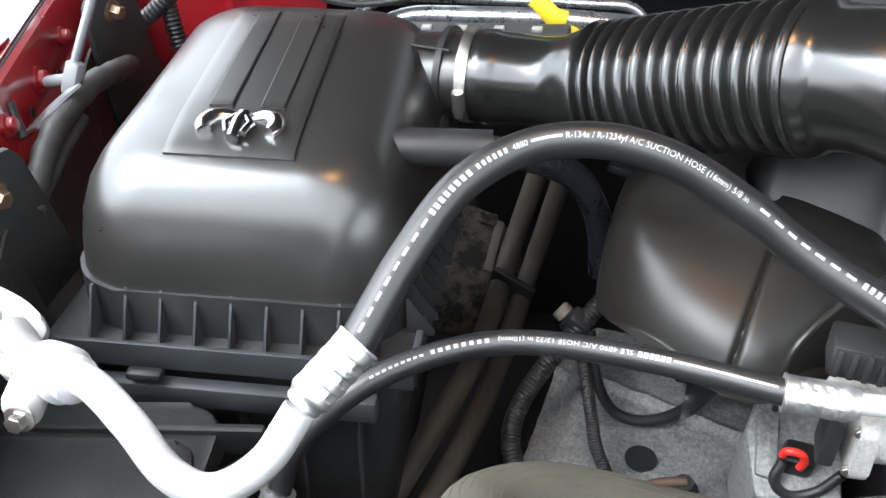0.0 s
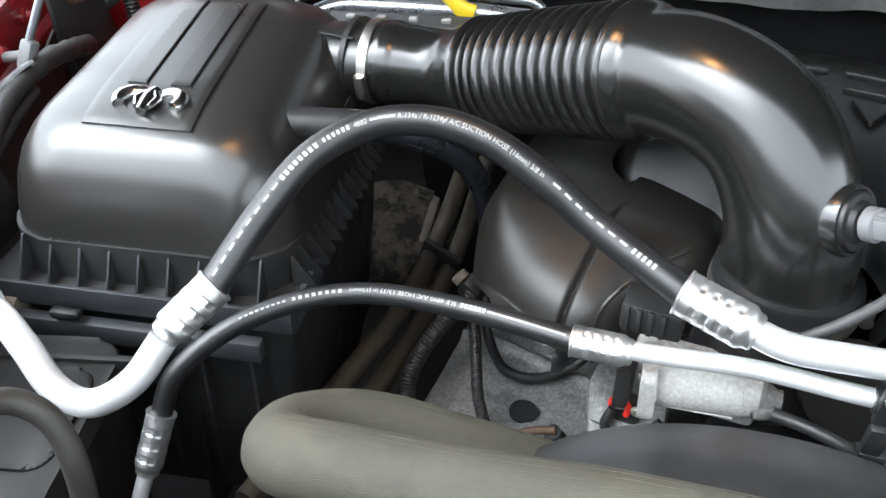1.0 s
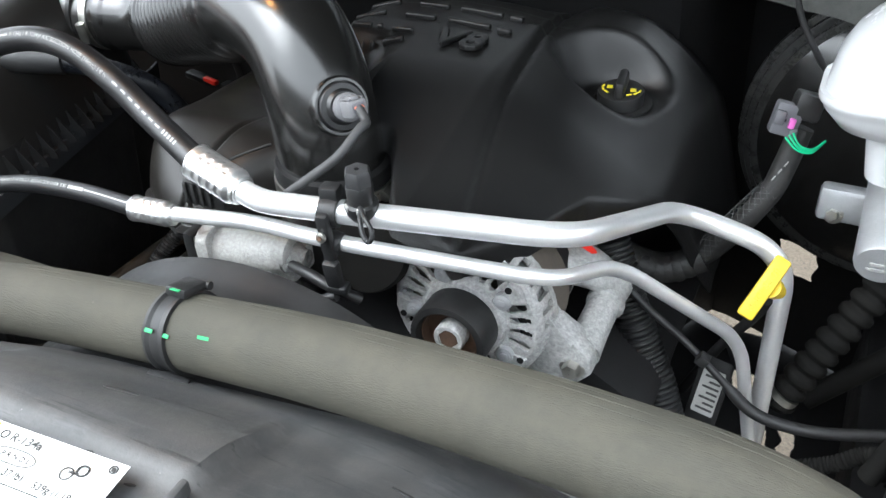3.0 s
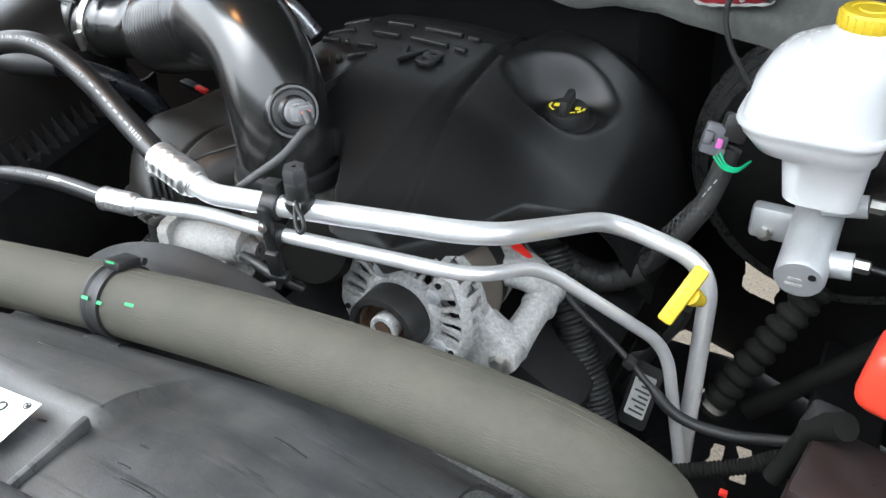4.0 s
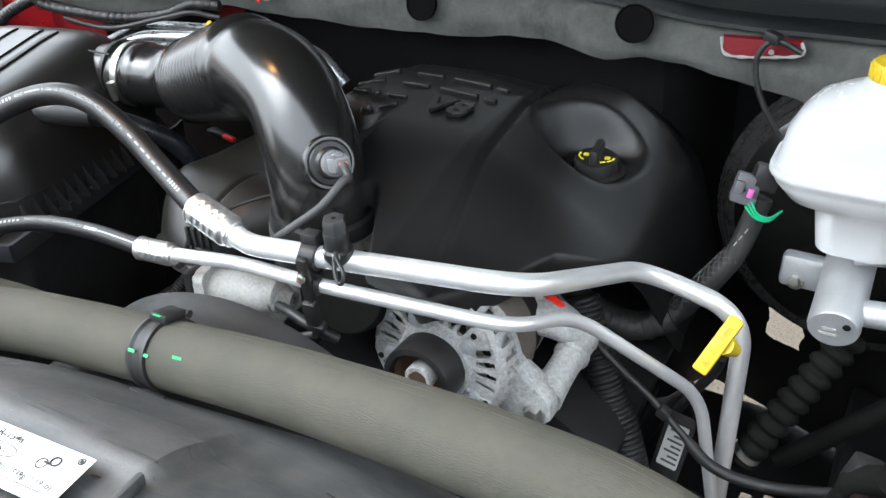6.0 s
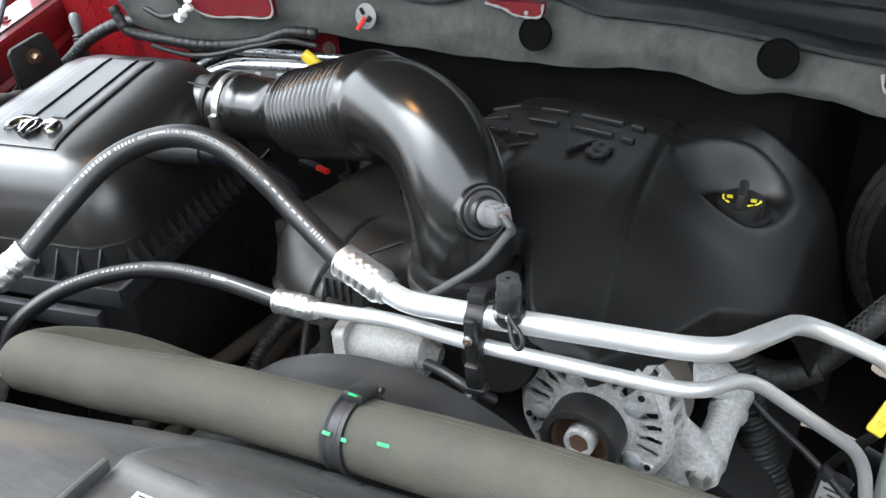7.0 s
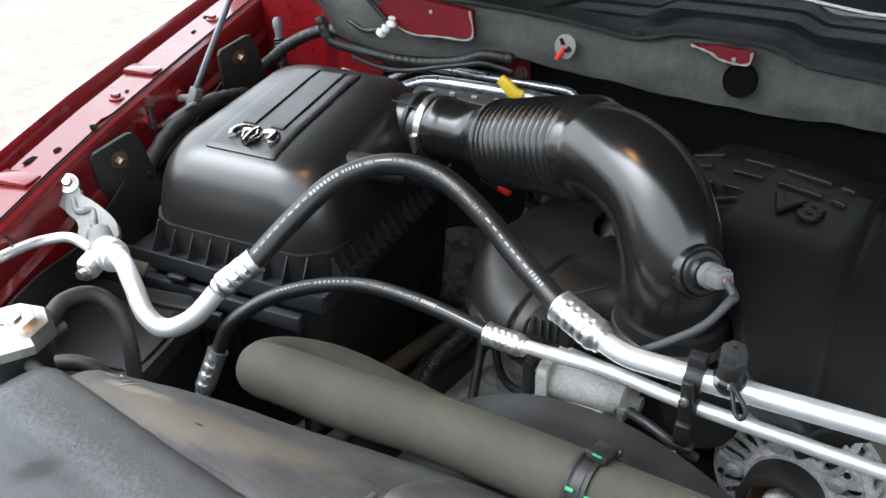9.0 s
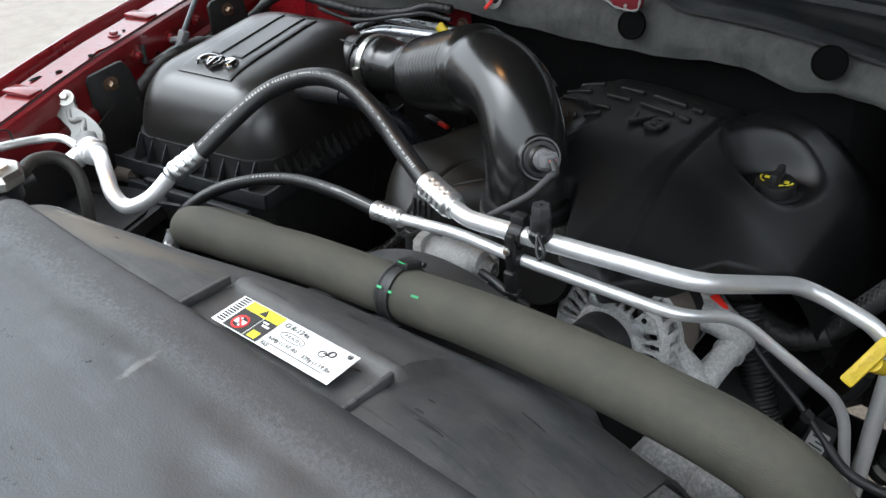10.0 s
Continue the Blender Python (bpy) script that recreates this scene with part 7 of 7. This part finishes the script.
# ---- looms on the far side ----
fl = thing("bulkhead_loom", (0.55, 0.8, 0.9), "black braided loom with a grey and magenta plug", "wiring")
part("sleeve", tube(spline([(0.590, 0.805, 1.075), (0.582, 0.795, 1.035), (0.573, 0.785, 1.005), (0.545, 0.775, 0.955), (0.517, 0.77, 0.920), (0.481, 0.76, 0.904), (0.439, 0.74, 0.925), (0.412, 0.72, 0.956), (0.39, 0.70, 0.985)], 90), lambda s: 0.0118 + 0.004 * smooth(0.5, 0.58, s), 20), TAPE, fl, "dull taped harness")
BR0, BR1 = vec((0.575, 0.787, 1.010)), vec((0.514, 0.769, 0.916))
bq = (BR1 - BR0).to_track_quat("Z", "Y").to_matrix()
braid = bmesh.new()
for k in range(36):
    way = 1 if k % 2 else -1
    helix = [BR0.lerp(BR1, i / 60) + bq @ Vector((math.cos(way * i * 0.16 + k * 0.3491), math.sin(way * i * 0.16 + k * 0.3491), 0)) * 0.0126 for i in range(61)]
    braid = join(braid, tube(helix, 0.0004, 4))
part("braid", braid, THREAD, fl, "grey woven braid")
for k in range(9):
    c = vec((0.517, 0.77, 0.920)).lerp(vec((0.439, 0.742, 0.922)), k / 8) - Vector((0, 0.004, 0.016 * math.sin(math.pi * k / 8)))
    part("tape_turn", lathe([(0.0158, -0.006), (0.0166 + 0.0006 * (k % 3), -0.001), (0.0160, 0.006)], c, (-0.08, -0.03, 0.05 * (k / 4 - 1)), 18), TAPE, fl)
for k in range(3):
    part("print_bar", box((0.584 - 0.0045 * k, 0.779, 1.046 - 0.009 * k), (0.0012, 0.0012, 0.006), 0.0, (0, 25, 0)), INK, fl)
part("conduit", corrugated(spline([(0.438, 0.690, 0.972), (0.462, 0.675, 0.925), (0.490, 0.662, 0.869), (0.513, 0.650, 0.829), (0.535, 0.635, 0.77), (0.55, 0.62, 0.70)], 360), 0.0200, 0.0024, 54), MATTE_BLACK, fl)
part("cable", tube(spline([(0.415, 0.66, 0.995), (0.480, 0.655, 0.935), (0.533, 0.648, 0.902), (0.574, 0.64, 0.872), (0.612, 0.635, 0.845), (0.665, 0.64, 0.838), (0.73, 0.66, 0.84)], 60), lambda s: 0.0038 + 0.0025 * smooth(0.55, 0.6, s), 12), WIRE_BLACK, fl)
part("tie", box((0.553, 0.64, 0.892), (0.012, 0.012, 0.012), 0.002, (0, 30, 0)), MATTE_BLACK, fl)
cp = part("plug", join(box((0.574, 0.794, 1.087), (0.026, 0.020, 0.032), 0.003, (-15, 12, 10)), box((0.569, 0.783, 1.093), (0.010, 0.008, 0.014), 0.002, (-15, 12, 10)), box((0.583, 0.785, 1.076), (0.008, 0.007, 0.012), 0.002, (-15, 12, 10))), GREY_DARK, fl, "grey plug")
for dz in (0.004, -0.008):
    part("slot", box((0.571, 0.7825, 1.087 + dz), (0.009, 0.003, 0.003), 0.0006, (-15, 12, 10)), DARK_METAL, cp)
part("lock_slide", box((0.581, 0.783, 1.088), (0.006, 0.005, 0.010), 0.001, (-15, 12, 10)), PINK, cp, "magenta lock slide")
for k in range(3):
    part("green_wire", tube(spline([(0.578 + 0.003 * k, 0.780, 1.074 + 0.003 * k), (0.590 + 0.001 * k, 0.774, 1.066 + 0.0026 * k), (0.604, 0.777, 1.064 + 0.0018 * k), (0.614, 0.79, 1.072)], 24), 0.0011, 8), GREEN_WIRE, cp, "green wire")
part("black_plug", box((0.590, 0.806, 1.098), (0.026, 0.03, 0.026), 0.004, (-15, 12, 10)), MATTE_BLACK, fl)
part("wire", tube(spline([(0.600, 0.828, 1.226), (0.572, 0.832, 1.234), (0.558, 0.830, 1.214), (0.566, 0.830, 1.178), (0.592, 0.830, 1.136), (0.61, 0.84, 1.11)], 40), 0.0031, 10), WIRE_BLACK, fl)
part("wire_clip", box((0.570, 0.834, 1.236), (0.018, 0.012, 0.012), 0.003, (0, 10, -25)), MATTE_BLACK, fl)
part("red_plug", box((0.425, 0.64, 0.99), (0.024, 0.014, 0.012), 0.003, (0, 25, -20)), RED_CLIP, fl, "red plug")

lb = thing("tag_bracket", (0.56, 0.68, 0.8), "dull steel bracket with a white printed tag", "bracket")
TGM = pose(0.561, 0.674, 0.820, 62, 0, -12) @ pose(0, 0, 0, 0, 0, 0)
part("plate", placed(prism(rounded(0.034, 0.075, 0.006), -0.002, 0.0, TGM, 0.0005), Matrix()), DARK_METAL, lb)
part("tag", placed(prism(rounded(0.024, 0.050, 0.002), 0.0, 0.0008, TGM), Matrix()), OLD_PAPER, lb, "white printed tag")
for k in range(7):
    part("bar", placed(box((0.004 if k % 2 else 0.001, -0.019 + 0.006 * k, 0.0010), (0.012 if k % 2 else 0.018, 0.0024, 0.0006), 0.0), TGM), DARK_INK, lb)
part("hanger", box((0.575, 0.690, 0.875), (0.012, 0.008, 0.06), 0.002, (10, -20, 0)), DARK_METAL, lb)

# ---- brake parts ----
for at, to in (((0.733, 0.765, 0.995), (0.80, 0.77, 0.985)), ((0.733, 0.80, 1.045), (0.82, 0.82, 1.04))):
    at, to = vec(at), vec(to)
    part("tube_nut", lathe([(0.0075, 0), (0.0075, 0.014), (0.005, 0.016)], at, (1, 0, 0), 6), STEEL, mc, angle=25)
    part("brake_pipe", tube(spline([at + Vector((0.012, 0, 0)), to, to + Vector((0.05, 0.02, -0.05))], 20), 0.0032, 10), WIRE_BLACK, mc)
part("side_port", tube([Vector((0.69, 0.80, 1.035)), Vector((0.732, 0.80, 1.043))], 0.012, 20), CAST_CLEAN, mc)
part("bolt", hexbolt((0.638, 0.822, 0.975), (-0.2, -1, 0.2), 0.007, 0.008), STEEL, mc)
part("sensor_mark", lathe([(0.004, 0), (0.004, 0.001), (0, 0.001)], (0.700, 0.7305, 0.990), (0, -1, -0.25), 14), DARK_METAL, mc)
for k, w in enumerate((0.013, 0.017)):
    part("stamped_bar", box((0.684, 0.7325 + 0.0016 * k, 0.982 - 0.007 * k), (w, 0.0008, 0.003), 0.0), INK, mc)
part("tank_tab", box((0.747, 0.79, 1.115), (0.022, 0.03, 0.03), 0.006), GREY_CONN, tank)
for r, h in ((0.1975, -0.054), (0.1900, -0.045), (0.1810, -0.036)):
    part("flange", lathe([(r - 0.005, h), (r - 0.001, h - 0.001), (r, h - 0.003), (r, h - 0.007), (r - 0.005, h - 0.008)], (0.707, 0.945, 0.975), (0, -1, -0.05), 80), WORN_BLACK, servo, "worn black steel rim")

# ---- steering boot, fuse box ----
sb = thing("steering_boot", (0.67, 0.71, 0.85), "ribbed black rubber steering shaft boot", "rubber boot")
part("boot", corrugated(spline([(0.708, 0.785, 0.950), (0.682, 0.760, 0.900), (0.655, 0.738, 0.845), (0.628, 0.720, 0.785)], 300), 0.0185, 0.0052, 11), BOOT_RUBBER, sb)
part("band", lathe([(0.0155, -0.004), (0.0165, -0.004), (0.0165, 0.004), (0.0155, 0.004)], (0.634, 0.722, 0.800), (0.45, 0.25, 0.85), 30), STEEL, sb, "steel band")
fb = thing("power_terminal", (0.79, 0.57, 1.0), "bright orange-red terminal cover over the battery cable", "terminal cover")
part("cover", box((0.808, 0.578, 1.016), (0.095, 0.075, 0.062), 0.016, (-8, 8, -8), 3), ORANGE, fb)
part("cable", tube(spline([(0.76, 0.56, 0.965), (0.738, 0.58, 0.935), (0.728, 0.586, 0.90), (0.715, 0.58, 0.86)], 60), lambda s: 0.0125 - 0.0025 * smooth(0.4, 0.5, s), 18), BOOT_RUBBER, fb, "dull rubber cable boot")
FUSE_LID = material("dark_reddish_fuse_box_plastic", (0.020, 0.0125, 0.012), 0.36, vary=0.3, scale=40, bump=0.2, bscale=700, dust=0.1, dust_color=(0.06, 0.05, 0.045))
fx = thing("fuse_box", (0.80, 0.5, 0.88), "dusty black fuse box with a stepped lid", "fuse box")
part("lid", box((0.80, 0.535, 0.905), (0.14, 0.11, 0.05), 0.008, (-6, 6, -8)), FUSE_LID, fx)
part("base", box((0.80, 0.525, 0.82), (0.15, 0.12, 0.13), 0.01, (0, 0, -8)), DEEP_BLACK, fx)
part("bracket", box((0.742, 0.585, 0.940), (0.030, 0.02, 0.035), 0.005, (0, 15, 10)), DUSTY_BLACK, fx)
lw = thing("lower_loom", (0.68, 0.6, 0.8), "black corrugated looms above the frame rail", "wiring")
part("conduit", corrugated(spline([(0.62, 0.60, 0.80), (0.66, 0.61, 0.815), (0.69, 0.615, 0.83), (0.72, 0.62, 0.85), (0.74, 0.60, 0.84)], 220), 0.0085, 0.0014, 34), BOOT_RUBBER, lw)
part("cable", tube(spline([(0.60, 0.58, 0.79), (0.65, 0.575, 0.785), (0.70, 0.57, 0.78)], 20), 0.009, 12), WIRE_BLACK, lw)
part("shaft", tube([Vector((0.660, 0.835, 0.70)), Vector((0.80, 0.895, 0.825))], 0.013, 16), BOOT_RUBBER, lw, "dull black shaft")
part("red_tab", box((0.675, 0.59, 0.807), (0.008, 0.006, 0.006), 0.001), RED_CLIP, lw)
fr = thing("frame_rail", (0.75, 0.7, 0.5), "dark steel chassis frame rail", "chassis")
part("rail", box((0.78, 0.6, 0.55), (0.10, 1.2, 0.14), 0.015), DARK_METAL, fr)
part("mount", box((0.60, 0.72, 0.62), (0.12, 0.10, 0.10), 0.02, (0, 20, 0)), DARK_METAL, fr)

part("arm", box((0.56, 0.60, 0.60), (0.22, 0.34, 0.05), 0.02, (0, 12, 8)), DARK_METAL, fr)
part("arm", box((0.70, 0.50, 0.66), (0.16, 0.22, 0.05), 0.02), DARK_METAL, fr)

# ---- label print ----
LBM = pose(0.277, 0.128, 1.1580, 4, 0, 2.5)


def lab_bar(x, y, w, h, mat, up=0.0004, name="bar"):
    part(name, placed(box((x, y, up), (w, h, 0.0004), 0.0), LBM), mat, lab)


lab_bar(-0.034, 0.0118, 0.040, 0.0105, YELLOW_INK, name="yellow_band")
lab_bar(-0.0425, -0.0058, 0.0235, 0.0240, DARK_INK, name="black_field")
lab_bar(-0.0215, -0.0058, 0.015, 0.0240, DARK_INK, name="black_field")
lab_bar(-0.0205, -0.0005, 0.008, 0.0022, PAPER, 0.0007, "white_mark")
lab_bar(-0.0235, 0.0030, 0.006, 0.0018, PAPER, 0.0007, "white_mark")
lab_bar(-0.0215, -0.0125, 0.009, 0.008, YELLOW_INK, 0.0007, "yellow_square")
for k in range(12):
    lab_bar(-0.061, 0.016 - 0.0028 * k, 0.008, 0.0014, DARK_INK, name="code_bar")
def label_ring(x, y, r, w, mat, name):
    part(name, tube([LBM @ Vector((x + r * math.cos(a), y + r * math.sin(a), 0.0006)) for a in (2 * math.pi * k / 32 for k in range(33))], w, 6), mat, lab)


for dx, dy in ((-0.0035, 0.001), (0.003, -0.001)):
    lab_bar(-0.043 + dx, -0.008 + dy, 0.005, 0.007, PAPER, 0.0006, "white_mark")
label_ring(-0.043, -0.008, 0.0072, 0.0010, RED_INK, "ring_mark")
part("ring_bar", placed(box((-0.043, -0.008, 0.0007), (0.012, 0.002, 0.0004), 0.0, (0, 0, -40)), LBM), RED_INK, lab)
tri_sign = prism([(-0.0045, -0.004), (0.0045, -0.004), (0, 0.004)], 0.0006, 0.0008, LBM @ pose(-0.034, 0.0118, 0))
part("warning_triangle", tri_sign, DARK_INK, lab)
for text, size, x, y in (("R-134a", 0.0072, -0.002, 0.0095), ("P R N D L", 0.0044, 0.0005, 0.0008), ("624g (1.37 lb)", 0.0058, -0.009, -0.0085), ("PAG", 0.0045, -0.010, -0.0168), ("539g (1.19 lb)", 0.0056, 0.030, -0.0095)):
    w = letters(text, size, bold=0.00012)
    bmesh.ops.translate(w, vec=(x, y, 0.0006), verts=w.verts)
    part("print", placed(w, LBM), DARK_INK, lab)
lab_bar(0.022, -0.0125, 0.070, 0.0005, DARK_INK, name="rule")
oval = [(0.0105 * math.cos(a) + 0.009 * (1 if math.cos(a) > 0 else -1) * 0.3 + 0.009, 0.0042 * math.sin(a) + 0.0022) for a in (2 * math.pi * k / 24 for k in range(24))]
part("oval_frame", tube([LBM @ Vector((x, y, 0.0006)) for x, y in oval] + [LBM @ Vector((*oval[0], 0.0006))], 0.0003, 6), DARK_INK, lab)
label_ring(0.0415, 0.0035, 0.0034, 0.0004, DARK_INK, "valve_sign")
label_ring(0.0485, 0.0075, 0.0030, 0.0006, DARK_INK, "valve_sign")
lab_bar(0.0445, 0.0050, 0.006, 0.0012, DARK_INK, name="valve_sign")
label_ring(0.0625, 0.0135, 0.0021, 0.0004, DARK_INK, "corner_sign")
lab_bar(0.0625, 0.0135, 0.0022, 0.0022, DARK_INK, name="corner_sign")
label_ring(-0.0065, 0.0120, 0.0022, 0.0004, DARK_INK, "sun_sign")
